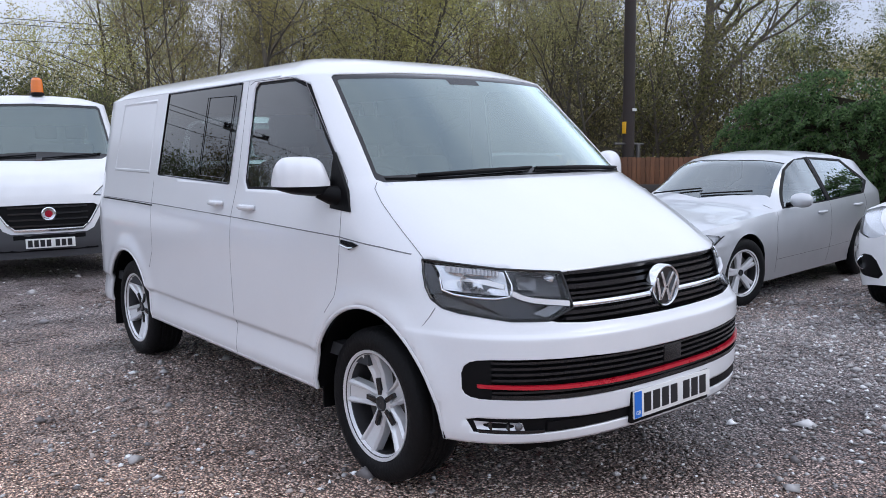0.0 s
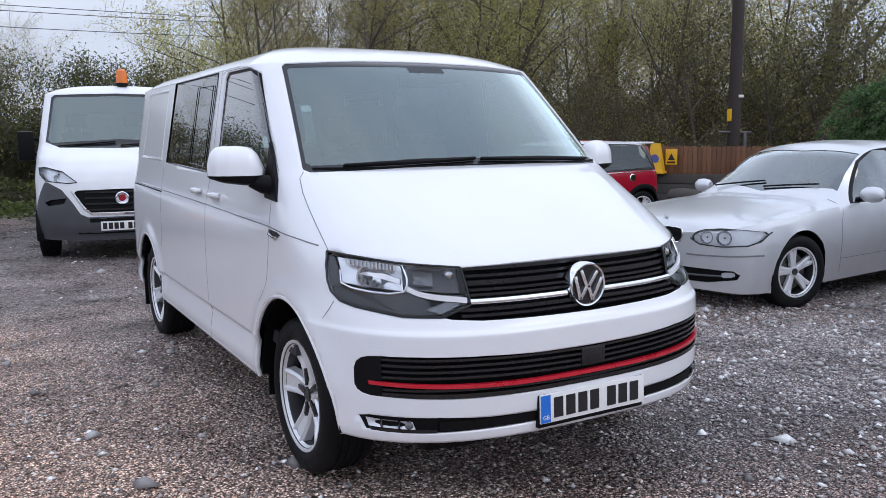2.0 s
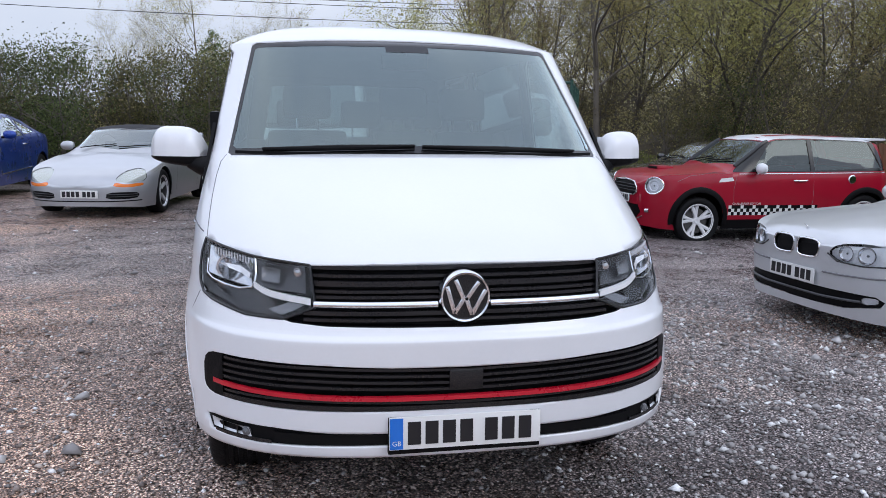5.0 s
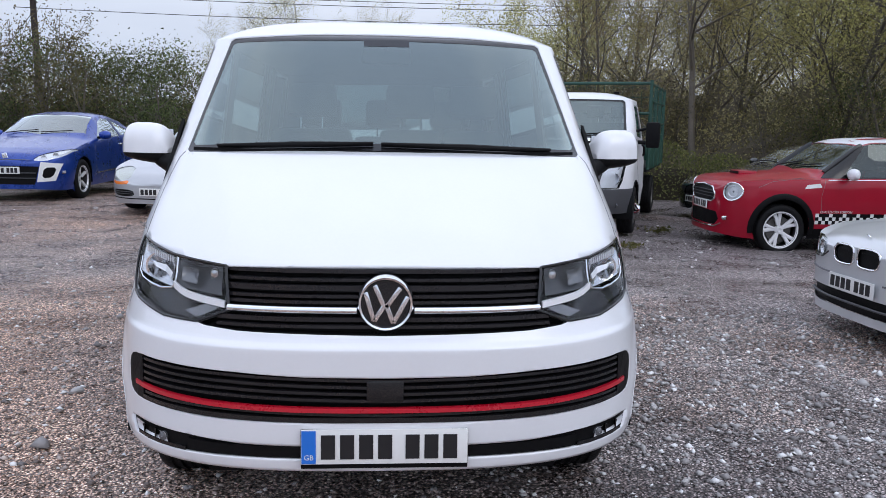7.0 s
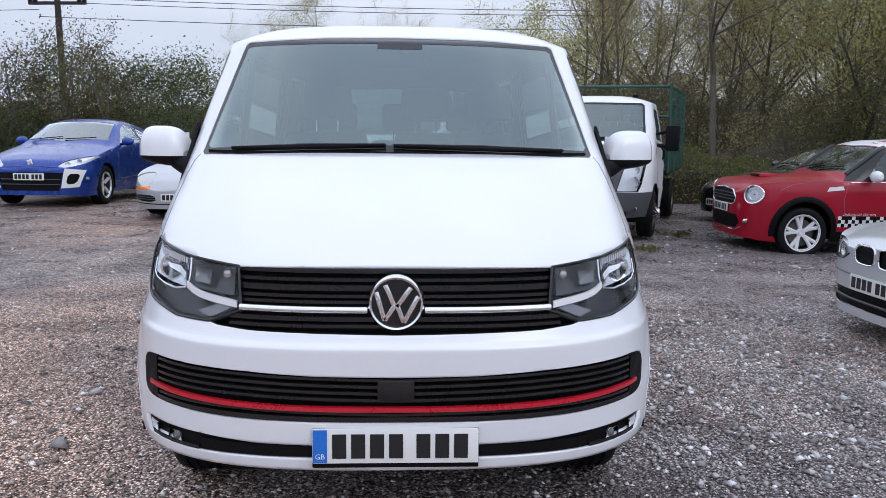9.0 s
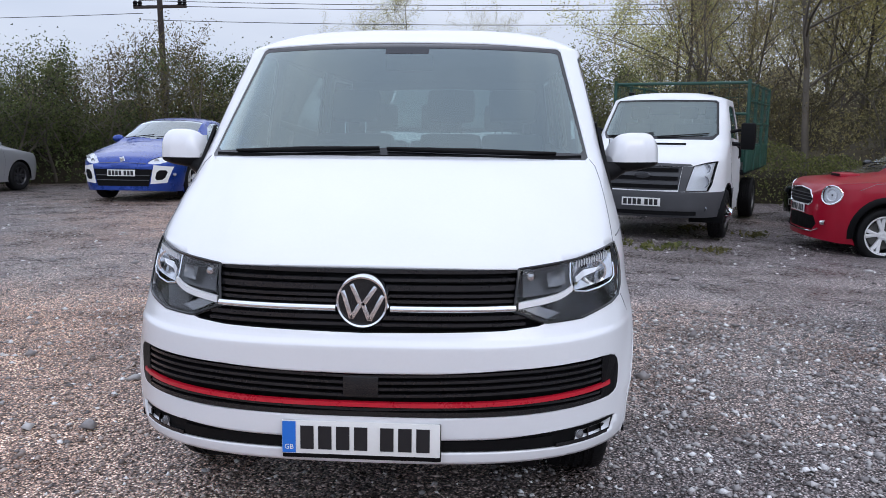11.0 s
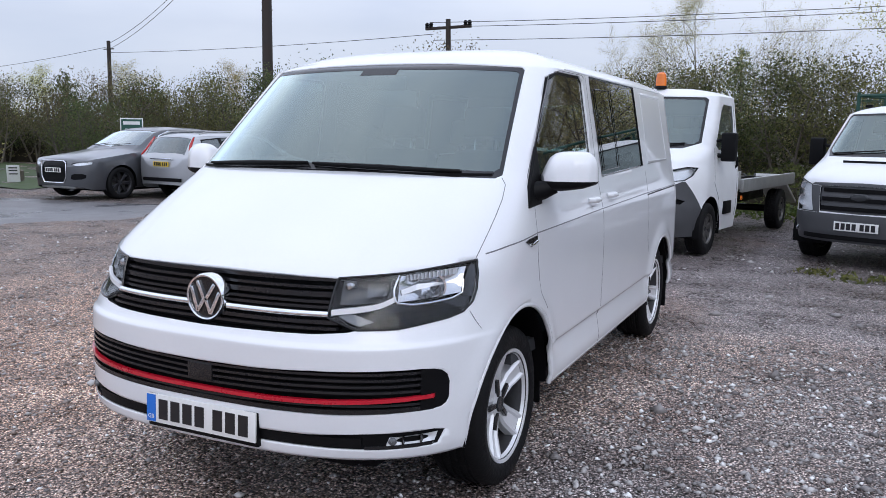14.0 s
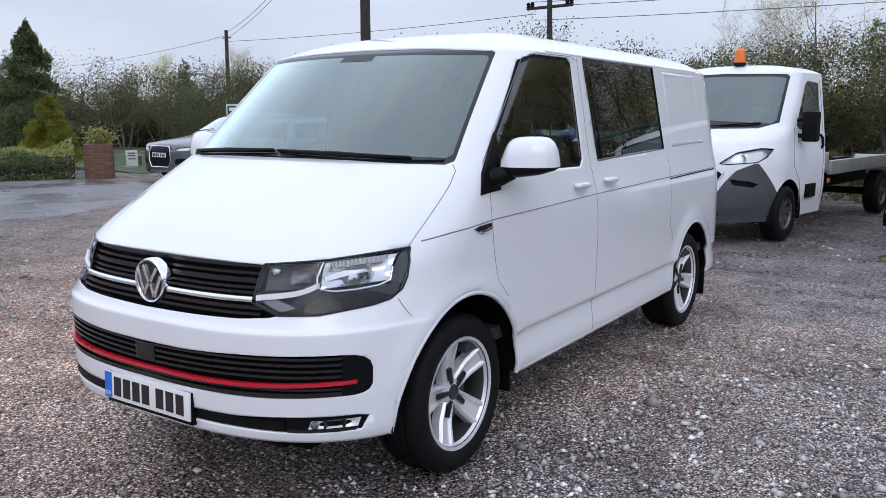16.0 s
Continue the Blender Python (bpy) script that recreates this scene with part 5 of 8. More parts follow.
bmw = dict(L=4.24, W=1.75, fo=.80, wb=2.66, r=.318, rr=.215, tw=.205, spoke="split", ns=5, rim="rim", paint="silver", nd=.60, td=.55, cabin=2.1,
           zb=((0, .20), (.2, .17), (3.9, .22), (4.24, .35)),
           top=((0, .68), (.015, .725), (.06, .762), (.30, .80), (1.0, .875), (1.36, .915), (2.0, 1.31), (2.25, 1.385), (2.7, 1.415), (3.3, 1.40), (3.75, 1.34), (4.08, 1.07), (4.2, .95), (4.24, .62)),
           sh=((0, .66), (.15, .73), (.4, .78), (1.2, .84), (2.5, .875), (4.0, .94), (4.24, .88)),
           wt=((0, .80), (.4, .80), (1.1, .80), (1.5, .74), (2.1, .66), (3.4, .64), (4.0, .70), (4.24, .7)), drop=((0, .05), (1.2, .04), (2, .06), (4.2, .06)),
           win=[[(1.60, .875), (2.52, .90), (2.50, 1.325), (2.28, 1.325), (2.0, 1.215)], [(2.60, .905), (3.42, .94), (3.64, 1.06), (3.34, 1.285), (2.59, 1.325)]],
           screen=[(0, 1.40), (.68, 1.56), (.62, 1.76), (.555, 2.10), (0, 2.02)], back=[(0, 3.70), (.52, 3.66), (.55, 3.98), (0, 4.02)],
           bits=[("headlight", "clear headlight", 1, [(.335, .625), (.42, .580), (.60, .568), (.76, .580), (.815, .615), (.842, .690), (.76, .710), (.60, .722), (.40, .700)], "f", "lens", "lamp_bright", True, .002),
                 ("window_surround", "black window pillars", 0, [(1.54, .862), (2.5, .885), (3.45, .925), (3.70, 1.055), (3.37, 1.305), (2.60, 1.342), (2.26, 1.342), (1.97, 1.228)], "s", "black_plastic", "", True, -.001),
                 ("kidney_grille", "black kidney grille with chrome rim", 1, [(.022, .60), (.05, .572), (.20, .572), (.245, .60), (.255, .67), (.215, .705), (.05, .705), (.022, .68)], "f", "black_plastic", "", True, .012),
                 ("fog_lamp", "clear fog lamp", 1, [(.60, .300), (.69, .31), (.69, .355), (.60, .350)], "f", "lens", "lamp_bright", True, .004),
                 ("lower_intake", "black lower intake", 1, [(0, .255), (.50, .26), (.70, .295), (.72, .335), (.68, .368), (.5, .375), (0, .375)], "f", "black_plastic", "", False, .015)],
           lines=[[(1.42, .90), (1.36, .7), (1.38, .4), (1.4, .26)], [(2.55, 1.36), (2.56, .95), (2.57, .55), (2.55, .26)], [(3.45, 1.0), (3.48, .8), (3.3, .6)], [(1.40, .385), (2.5, .40), (3.1, .42)]],
           handles=[(2.35, .785), (3.25, .815)], steer=-10, mirror=(1.70, .91), plate_z=.44, plate_out=.02,
           bowls=[(.47, .640, .050), (.605, .640, .056)],
           rims=[("kidney_rim", rounded([(.022, .60), (.05, .572), (.20, .572), (.245, .60), (.255, .67), (.215, .705), (.05, .705), (.022, .68)]) + [(.0285, .5938)], .007, "chrome"), ("bumper_crease", [(.30, .485), (.50, .488), (.70, .493), (.83, .50)], .007, "gap"), ("lamp_edge", [(.335, .625), (.42, .580), (.60, .568), (.76, .580), (.815, .615), (.842, .690)], .006, "gloss_black"), ("intake_bar", [(0, .312), (.3, .312), (.60, .322)], .010, "grey_plastic")])
bm_root, _, _ = car("silver_hatchback", "silver five-door hatchback with twin kidney grille on gravel", turn(4.0, 2.1 + .80, -1, -.05, -.06), bmw)

part("roundel", moved(lathe([(.001, .006), (.030, .006), (.036, .003), (.038, 0)], 24), Matrix.Translation((0, .10, .770)) @ pose(0, 0, 0, -22, 0, -90) @ pose(0, 0, 0, 0, 60)), "chrome", bm_root)

mini = dict(L=3.71, W=1.70, fo=.74, wb=2.467, r=.312, rr=.224, tw=.205, spoke="wide", ns=5, rim="rim_white", paint="red", nd=.55, td=.40, cabin=1.85, flat=.03, blunt=.33,
            zb=((0, .21), (.3, .17), (3.5, .20), (3.71, .35)),
            top=((0, .70), (.012, .76), (.04, .815), (.12, .865), (.25, .900), (.5, .930), (.90, .958), (1.20, .985), (1.72, 1.345), (1.88, 1.395), (2.3, 1.415), (3.1, 1.395), (3.42, 1.37), (3.47, 1.30), (3.60, 1.04), (3.69, .9), (3.71, .6)),
            sh=((0, .69), (.05, .78), (.12, .835), (.25, .875), (.5, .89), (1.0, .90), (2.5, .915), (3.5, .93), (3.71, .85)),
            wt=((0, .84), (.4, .83), (.9, .83), (1.30, .83), (1.72, .79), (3.3, .77), (3.6, .82), (3.71, .8)), drop=((0, .06), (.9, .06), (1.8, .05), (3.7, .06)),
            win=[[(1.50, .935), (2.36, .945), (2.34, 1.345), (1.82, 1.34)], [(2.42, .945), (3.44, .985), (3.28, 1.335), (2.40, 1.345)]],
            screen=[(0, 1.21), (.68, 1.31), (.66, 1.50), (.625, 1.74), (0, 1.69)], back=[(0, 3.44), (.58, 3.44), (.60, 3.56), (0, 3.58)],
            bits=[("headlight", "round clear headlight", 1, [(.668 + .098 * math.cos(a), .735 + .106 * math.sin(a)) for a in [2 * math.pi * k / 18 for k in range(18)]], "f", "lens", "lamp_bright", True, .0),
                  ("grille", "black grille with chrome rim", 1, [(0, .60), (.33, .60), (.40, .64), (.40, .70), (.33, .765), (0, .785)], "f", "black_plastic", "", False, .012),
                  ("lower_intake", "black lower intake", 1, [(0, .30), (.42, .30), (.50, .38), (.44, .47), (0, .48)], "f", "black_plastic", "", False, .015),
                  ("window_surround", "black window pillars", 0, [(1.22, .918), (2.4, .928), (3.50, .945), (3.50, 1.06), (3.33, 1.355), (1.84, 1.355), (1.66, 1.30)], "s", "gloss_black", "", True, -.002),
                  ("sill_trim", "black plastic sill", 0, [(1.05, .10), (2.90, .10), (2.90, .31), (1.05, .30)], "s", "black_plastic", "", True, -.004),
                  ("white_roof", "white painted roof", 2, [(0, 1.70), (.625, 1.76), (.655, 2.4), (.65, 3.2), (.62, 3.44), (0, 3.45)], "t", "truck_white", "", False, -.002)],
            lines=[[(1.28, .94), (1.22, .7), (1.24, .35)], [(2.38, 1.36), (2.40, .95), (2.40, .55), (2.36, .30)], [(.42, .80), (.60, .875), (.90, .905), (1.20, .925)]],
            handles=[(2.20, .815)], handle_mat="chrome", mirror=(1.56, .945), mirror_mat="truck_white", plate_z=.545, plate_out=.016,
            bowls=[(.668, .735, .070)], bowl_mat="lamp_bright", glass="glass_dark_car",
            rims=[("headlight_rim", [(.668 + .100 * math.cos(2 * math.pi * k / 18), .735 + .108 * math.sin(2 * math.pi * k / 18)) for k in range(19)], .011, "chrome"), ("grille_rim", [(0, .790), (.33, .770), (.405, .70), (.405, .635), (.33, .595), (0, .593)], .012, "chrome"), ("grille_bar", [(0, .73), (.37, .725)], .006, "grey_plastic"), ("grille_bar", [(0, .69), (.39, .69)], .006, "grey_plastic"), ("grille_bar", [(0, .65), (.39, .65)], .006, "grey_plastic"), ("bumper_lip", [(0, .275), (.42, .28), (.54, .33)], .010, "chrome"), ("fog_lamp", [(.58, .40), (.61, .40), (.635, .405)], .028, "reflector")])
mini_root, mini_sx, mini_sec = car("red_hatchback", "red three-door hatchback with white roof and chequered stripe", turn(5.15, 7.85 + .80, -1, .03, -.165, 0) @ Matrix.Diagonal((1.03, 1.03, 1.06, 1)), mini)
# chequered sill stripe, black arch trims, bonnet stripes and fuel cap
for s in (1, -1):
    mir = (lambda q: q) if s > 0 else flip_x
    cells_w, cells_k = [], []
    for k in range(30):
        for j in range(3):
            y, z = 1.16 + k * .044, .36 + j * .044
            sh = ([(mini_sx(a, b, .003), a, b) for a, b in ((y, z), (y + .044, z), (y + .044, z + .044), (y, z + .044))], [(0, 1, 2, 3)])
            (cells_w if (k + j) % 2 == 0 and not (j == 2 and k % 4 > 1) else cells_k).append(sh)
    st = part("stripe_light_squares", mir(join(*cells_w)), "sign_white", mini_root, "white squares of the chequered stripe", smooth=False)
    part("stripe_dark_squares", mir(join(*cells_k)), "black_plastic", mini_root, "black squares of the chequered stripe", smooth=False)
    for wy in (.74, .74 + 2.467):
        prof = [[(mini_sx(min(3.6, max(.12, wy + rad * math.cos(a))), max(.22, .312 + rad * math.sin(a)), o), wy + rad * math.cos(a), .312 + rad * math.sin(a)) for a in [math.pi * (k / 20 * 1.12 - .06) for k in range(21)]] for rad, o in ((.35, .012), (.385, .016), (.42, .003))]
        part("arch_trim", mir(grid(3, 21, lambda i, j: prof[i][j])), "black_plastic", mini_root)
    if s > 0:
        tx, tf = lettering("CHALLENGER EDITION", .040)
        part("sill_lettering", ([(mini_sx(1.42 + a_, .512 + c_, .004), 1.42 + a_, .512 + c_) for a_, b_, c_ in tx], tf), "sign_white", mini_root, "white lettering", smooth=False)
    part("screen_pillar", mir(tube([(x, y, lut(mini["top"], y) - .05 * (x / .66) ** 2.6 + .002) for x, y in ((.700, 1.285), (.692, 1.36), (.684, 1.45), (.672, 1.54), (.660, 1.63), (.648, 1.72), (.642, 1.77))], .030, 8)), "gloss_black", mini_root, "gloss black windscreen pillar")
    part("fuel_cap", mir(moved(lathe([(.001, .012), (.05, .012), (.062, 0)], 20), Matrix.Translation((mini_sx(2.98, .83), 2.98, .83)))), "chrome", mini_root)
    part("waist_trim", mir(tube([(mini_sx(y, lut(mini["sh"], y) - .004, .003), y, lut(mini["sh"], y) - .004) for y in [1.3 + .1 * k for k in range(23)]], .007, 6)), "chrome", mini_root)
    part("side_vent", mir(([(mini_sx(a, b, .004), a, b) for a, b in ((1.00, .79), (1.22, .81), (1.20, .855), (1.03, .84))], [(0, 1, 2, 3)])), "sign_white", mini_root, smooth=False)
    part("roof_stripe", mir(grid(2, 12, lambda i, j: ((.26 + .14 * i), 1.80 + .12 * j, lut(mini["top"], 1.80 + .12 * j) - .05 * ((.26 + .14 * i) / .66) ** 2.6 + .004))), "red", mini_root)
part("roof_spoiler", box(-.60, .60, 3.34, 3.62, 1.345, 1.375, .012), "truck_white", mini_root, "white roof spoiler")
part("bonnet_scoop", box(-.17, .17, .42, .66, .90, .968, .025), "red", mini_root)
part("scoop_opening", box(-.14, .14, .412, .43, .928, .958, .004), "black_plastic", mini_root)

boxster = dict(L=4.32, W=1.78, fo=.93, wb=2.415, r=.318, rr=.228, tw=.215, spoke="five", ns=5, rim="rim", paint="silver_deep", nd=.80, td=.7, cabin=2.3,
               zb=((0, .17), (.3, .14), (4.0, .20), (4.32, .35)), lamp_depth=.008,
               top=((0, .43), (.03, .50), (.15, .575), (.5, .665), (1.1, .785), (1.50, .86), (2.12, 1.20), (2.3, 1.255), (2.6, 1.265), (2.9, 1.20), (3.30, .97), (3.6, .89), (4.2, .78), (4.32, .45)),
               sh=((0, .42), (.2, .55), (.6, .69), (1.4, .80), (2.5, .83), (3.4, .84), (4.1, .78), (4.32, .6)),
               wt=((0, .80), (.6, .72), (1.3, .74), (1.7, .74), (2.2, .66), (2.8, .62), (3.3, .68), (4.32, .75)), drop=((0, .05), (1.3, .05), (2.2, .05), (4, .06)),
               win=[[(1.82, .845), (2.75, .855), (2.72, 1.13), (2.25, 1.17)]],
               screen=[(0, 1.55), (.70, 1.72), (.60, 2.18), (0, 2.10)],
               bits=[("headlight", "clear headlight", 1, [(.43, .515), (.60, .485), (.77, .50), (.81, .57), (.76, .65), (.62, .675), (.48, .63)], "f", "lens", "lamp_haze", True, .001),
                     ("turn_lamp", "amber turn lamp", 1, [(.44, .44), (.62, .425), (.78, .45), (.77, .49), (.60, .465), (.45, .495)], "f", "amber", "", True, .001),
                     ("side_intake", "", 1, [(.34, .265), (.70, .27), (.74, .33), (.70, .365), (.36, .36)], "f", "black_plastic", "", True, .01),
                     ("soft_top", "black fabric soft top", 2, [(0, 2.12), (.63, 2.20), (.66, 2.5), (.62, 3.0), (.60, 3.28), (0, 3.34)], "t", "softtop", "", False, -.004)],
               lines=[[(1.62, .80), (1.55, .6), (1.56, .3)], [(2.80, .83), (2.83, .55), (2.75, .28)], [(.55, .62), (1.0, .72), (1.5, .80)]],
               handles=[(2.62, .70)], mirror=(1.92, .90), plate_z=.335, plate_out=.02, rims=[("intake_bar", [(.36, .30), (.72, .305)], .005, "grey_plastic"), ("intake_bar", [(.36, .33), (.72, .335)], .005, "grey_plastic"), ("bumper_crease", [(0, .235), (.4, .237), (.75, .245)], .008, "black_plastic")])
car("silver_roadster", "silver roadster with black soft top and amber lamps", turn(-3.05, 10.3, -.17, -.985, level(-3, 10.5)), boxster)

megane = dict(L=4.30, W=1.80, fo=.92, wb=2.64, r=.325, rr=.215, tw=.205, spoke="five", ns=5, rim="rim", paint="blue", nd=.62, td=.55, cabin=2.15,
              zb=((0, .21), (.3, .18), (4.0, .22), (4.3, .4)),
              top=((0, .62), (.03, .68), (.12, .76), (.4, .84), (1.0, .96), (1.25, 1.01), (2.0, 1.37), (2.3, 1.42), (2.7, 1.42), (3.4, 1.32), (3.9, 1.13), (4.2, 1.0), (4.3, .65)),
              sh=((0, .60), (.3, .76), (1.2, .92), (2.5, .97), (3.6, 1.03), (4.3, .95)),
              wt=((0, .82), (.6, .82), (1.2, .80), (1.5, .76), (2.1, .68), (3.2, .64), (3.9, .68), (4.3, .75)), drop=((0, .05), (1.2, .04), (2.2, .06), (4.3, .06)),
              win=[[(1.66, .97), (2.70, 1.0), (2.66, 1.30), (2.35, 1.32), (2.10, 1.25)], [(2.76, 1.01), (3.36, 1.07), (3.1, 1.21), (2.73, 1.29)]],
              screen=[(0, 1.30), (.72, 1.46), (.64, 1.75), (.60, 2.08), (0, 2.0)],
              bits=[("headlight", "clear headlight", 1, [(.42, .655), (.60, .640), (.84, .715), (.888, .815), (.78, .815), (.52, .745)], "f", "lens", "lamp_bright", True, .001),
                    ("lower_intake", "black lower grille", 1, [(0, .28), (.46, .28), (.53, .56), (0, .57)], "f", "black_plastic", "", False, .012),
                    ("side_intake", "black side intake", 1, [(.56, .38), (.70, .39), (.76, .545), (.60, .545)], "f", "black_plastic", "", True, .012),
                    ("front_trim", "white painted front trim", 1, [(.49, .32), (.73, .335), (.82, .60), (.55, .63)], "f", "plate_white", "", True, -.004)],
              lines=[[(1.48, .93), (1.42, .7), (1.45, .3)], [(2.78, 1.0), (2.82, .7), (2.75, .3)]],
              handles=[(2.62, .86)], handle_mat="chrome", mirror=(1.72, 1.0), plate_z=.50, plate_out=.018, lamp_depth=.01, bowls=[(.58, .69, .035), (.72, .73, .035)],
              rims=[("fog_lamp", [(.80, .47), (.815, .47), (.83, .472)], .030, "reflector"), ("grille_bar", [(0, .46), (.48, .46)], .008, "grey_plastic"), ("grille_bar", [(0, .38), (.47, .38)], .008, "grey_plastic"), ("bonnet_edge", [(0, .665), (.25, .665), (.42, .66)], .004, "gap")])
mg, mg_sx, _ = car("blue_coupe", "blue three-door coupe with white front trim", turn(-6.1, 12.3, -.06, -1, level(-6.1, 12.3)) @ Matrix.Diagonal((1.02, 1, 1.05, 1)), megane)
for s in (1, -1):
    mir = (lambda q: q) if s > 0 else flip_x
    part("sill_trim", mir(tube([(mg_sx(y, .40 + .05 * (y - 1.6) / 1.6, .004), y, .40 + .05 * (y - 1.6) / 1.6) for y in [1.5 + .1 * k for k in range(16)]], .012, 6)), "chrome", mg)
part("roundel", moved(lathe([(.001, .01), (.05, .008), (.06, 0)], 4), Matrix.Translation((0, .04, .72)) @ pose(0, 0, 0, -30, 0, -90)), "chrome", mg)

focus = dict(L=4.47, W=1.84, fo=.88, wb=2.64, r=.315, rr=.20, tw=.20, spoke="plain", ns=7, rim="rim_dark", paint="silver_deep", nd=.62, td=.26, cabin=2.1,
             zb=((0, .28), (.3, .20), (4.2, .24), (4.47, .36)),
             top=((0, .62), (.03, .68), (.12, .77), (.4, .86), (1.0, .98), (1.2, 1.03), (1.9, 1.42), (2.2, 1.48), (2.7, 1.50), (3.9, 1.47), (4.12, 1.42), (4.40, 1.02), (4.45, .9), (4.47, .6)),
             sh=((0, .60), (.3, .78), (1.2, .93), (2.5, .97), (4.1, 1.02), (4.47, .95)),
             wt=((0, .82), (.6, .82), (1.2, .80), (1.5, .76), (2.1, .70), (3.9, .69), (4.3, .76), (4.47, .8)), drop=((0, .05), (1.2, .04), (2.2, .06), (4.4, .07)),
             win=[[(1.60, .97), (2.52, .99), (2.50, 1.38), (2.30, 1.39), (2.05, 1.30)], [(2.60, .99), (3.36, 1.01), (3.36, 1.37), (2.58, 1.39)], [(3.46, 1.02), (4.02, 1.06), (3.92, 1.32), (3.44, 1.365)]],
             screen=[(0, 1.25), (.72, 1.40), (.66, 1.68), (.62, 1.98), (0, 1.90)], back=[(0, 4.14), (.60, 4.12), (.64, 4.36), (0, 4.39)],
             bits=[("headlight", "clear headlight", 1, [(.48, .66), (.66, .63), (.84, .70), (.85, .80), (.66, .78)], "f", "lens", "lamp_bright", True, .001),
                   ("window_surround", "black window pillars", 0, [(1.50, .955), (2.5, .975), (4.06, 1.045), (3.95, 1.34), (3.4, 1.385), (2.28, 1.405), (2.02, 1.315)], "s", "black_plastic", "", True, -.001)],
             lines=[[(1.40, .94), (1.34, .7), (1.38, .3)], [(2.55, 1.40), (2.56, .95), (2.55, .3)], [(3.40, 1.38), (3.42, 1.0), (3.2, .6)]],
             handles=[(2.38, .86), (3.22, .88)], mirror=(1.66, 1.0), plate_z=.45, rear_plate=.80, plate_out=.018)
fc, fc_sx, _ = car("silver_estate", "silver estate car with roof rails, seen tail first", turn(-11.0, 15.0, .12, .99, level(-10.5, 14)), focus)
for s in (1, -1):
    part("roof_rail", tube([(s * .60, y, lut(focus["top"], y) + .005 + (.03 if 2.2 < y < 3.9 else -.02)) for y in [2.1 + .2 * k for k in range(10)]], .014, 8), "alu", fc)
for s in (1, -1):
    mir = (lambda q: q) if s > 0 else flip_x
    part("tail_lamp", mir(tube([(fc_sx(y, z, -.012), y, z) for y, z in ((4.10, 1.39), (4.16, 1.30), (4.22, 1.20), (4.27, 1.10), (4.31, 1.00), (4.33, .96))], [.018, .030, .036, .040, .040, .024], 10)), "red_lens", fc, "tall red tail lamp")
part("rear_bumper_strip", box(-.62, .62, 4.44, 4.485, .42, .50, .012), "black_plastic", fc)
part("tailgate_strip", box(-.35, .35, 4.465, 4.485, .90, .93, .005), "chrome", fc)

audi = dict(L=5.09, W=1.98, fo=1.0, wb=3.0, r=.385, rr=.275, tw=.27, spoke="twin", ns=7, rim="rim_dark", paint="grey_car", nd=.65, td=.7, cabin=2.6,
            zb=((0, .34), (.3, .25), (4.7, .28), (5.09, .45)),
            top=((0, .78), (.03, .86), (.14, .96), (.4, 1.03), (1.2, 1.14), (1.50, 1.19), (2.25, 1.62), (2.5, 1.69), (3.0, 1.73), (4.0, 1.70), (4.5, 1.58), (4.85, 1.25), (5.0, 1.1), (5.09, .75)),
            sh=((0, .76), (.3, .95), (1.4, 1.09), (2.5, 1.13), (4.5, 1.17), (5.09, 1.05)),
            wt=((0, .84), (.6, .84), (1.4, .80), (1.8, .76), (2.4, .70), (4.2, .66), (4.8, .72), (5.09, .8)), drop=((0, .06), (1.4, .05), (2.4, .07), (5, .08)),
            win=[[(1.95, 1.13), (2.95, 1.15), (2.92, 1.58), (2.65, 1.59), (2.35, 1.48)], [(3.04, 1.15), (3.85, 1.18), (3.84, 1.55), (3.02, 1.585)], [(3.95, 1.19), (4.55, 1.25), (4.30, 1.46), (3.93, 1.535)]],
            screen=[(0, 1.55), (.78, 1.72), (.70, 2.0), (.66, 2.34), (0, 2.24)], back=[(0, 4.52), (.60, 4.50), (.62, 4.80), (0, 4.84)],
            bits=[("headlight", "clear headlight", 1, [(.46, .84), (.66, .80), (.88, .83), (.90, .90), (.70, .90)], "f", "lens", "lamp_bright", True, .001),
                  ("grille", "tall dark grille with chrome rim", 1, [(0, .42), (.30, .42), (.38, .55), (.38, .86), (.33, .90), (0, .90)], "f", "black_plastic", "", False, .012),
                  ("side_intake", "", 1, [(.50, .48), (.80, .50), (.82, .62), (.52, .62)], "f", "black_plastic", "", True, .012)],
            lines=[[(1.72, 1.10), (1.66, .8), (1.7, .4)], [(2.99, 1.60), (3.0, 1.1), (3.0, .4)], [(3.90, 1.56), (3.92, 1.1), (3.7, .75)]],
            handles=[(2.80, .98), (3.70, 1.01)], mirror=(2.05, 1.17), mirror_mat="grey_car", plate_z=.70, plate_out=.02)
au, au_sx, _ = car("grey_suv", "dark grey large SUV with black alloy wheels", turn(-13.3, 11.2, -.02, -1, level(-12.6, 11)) @ Matrix.Diagonal((.98, 1, .94, 1)), audi)
for s in (1, -1):
    mir = (lambda q: q) if s > 0 else flip_x
    part("window_chrome", mir(tube([(au_sx(y, z, .004), y, z) for y, z in ((1.9, 1.13), (2.33, 1.50), (2.65, 1.61), (3.3, 1.60), (3.93, 1.555), (4.32, 1.47), (4.58, 1.25))], .012, 6)), "chrome", au)
part("grille_rim", tube([(x, -.012 + .25 * abs(x) ** 3, z) for x, z in ((-.31, .41), (-.39, .55), (-.39, .87), (-.33, .91), (0, .915), (.33, .91), (.39, .87), (.39, .55), (.31, .41), (-.31, .41))], .014, 6), "chrome", au)
part("skid_plate", box(-.55, .55, .10, .5, .27, .36, .03), "alu", au)

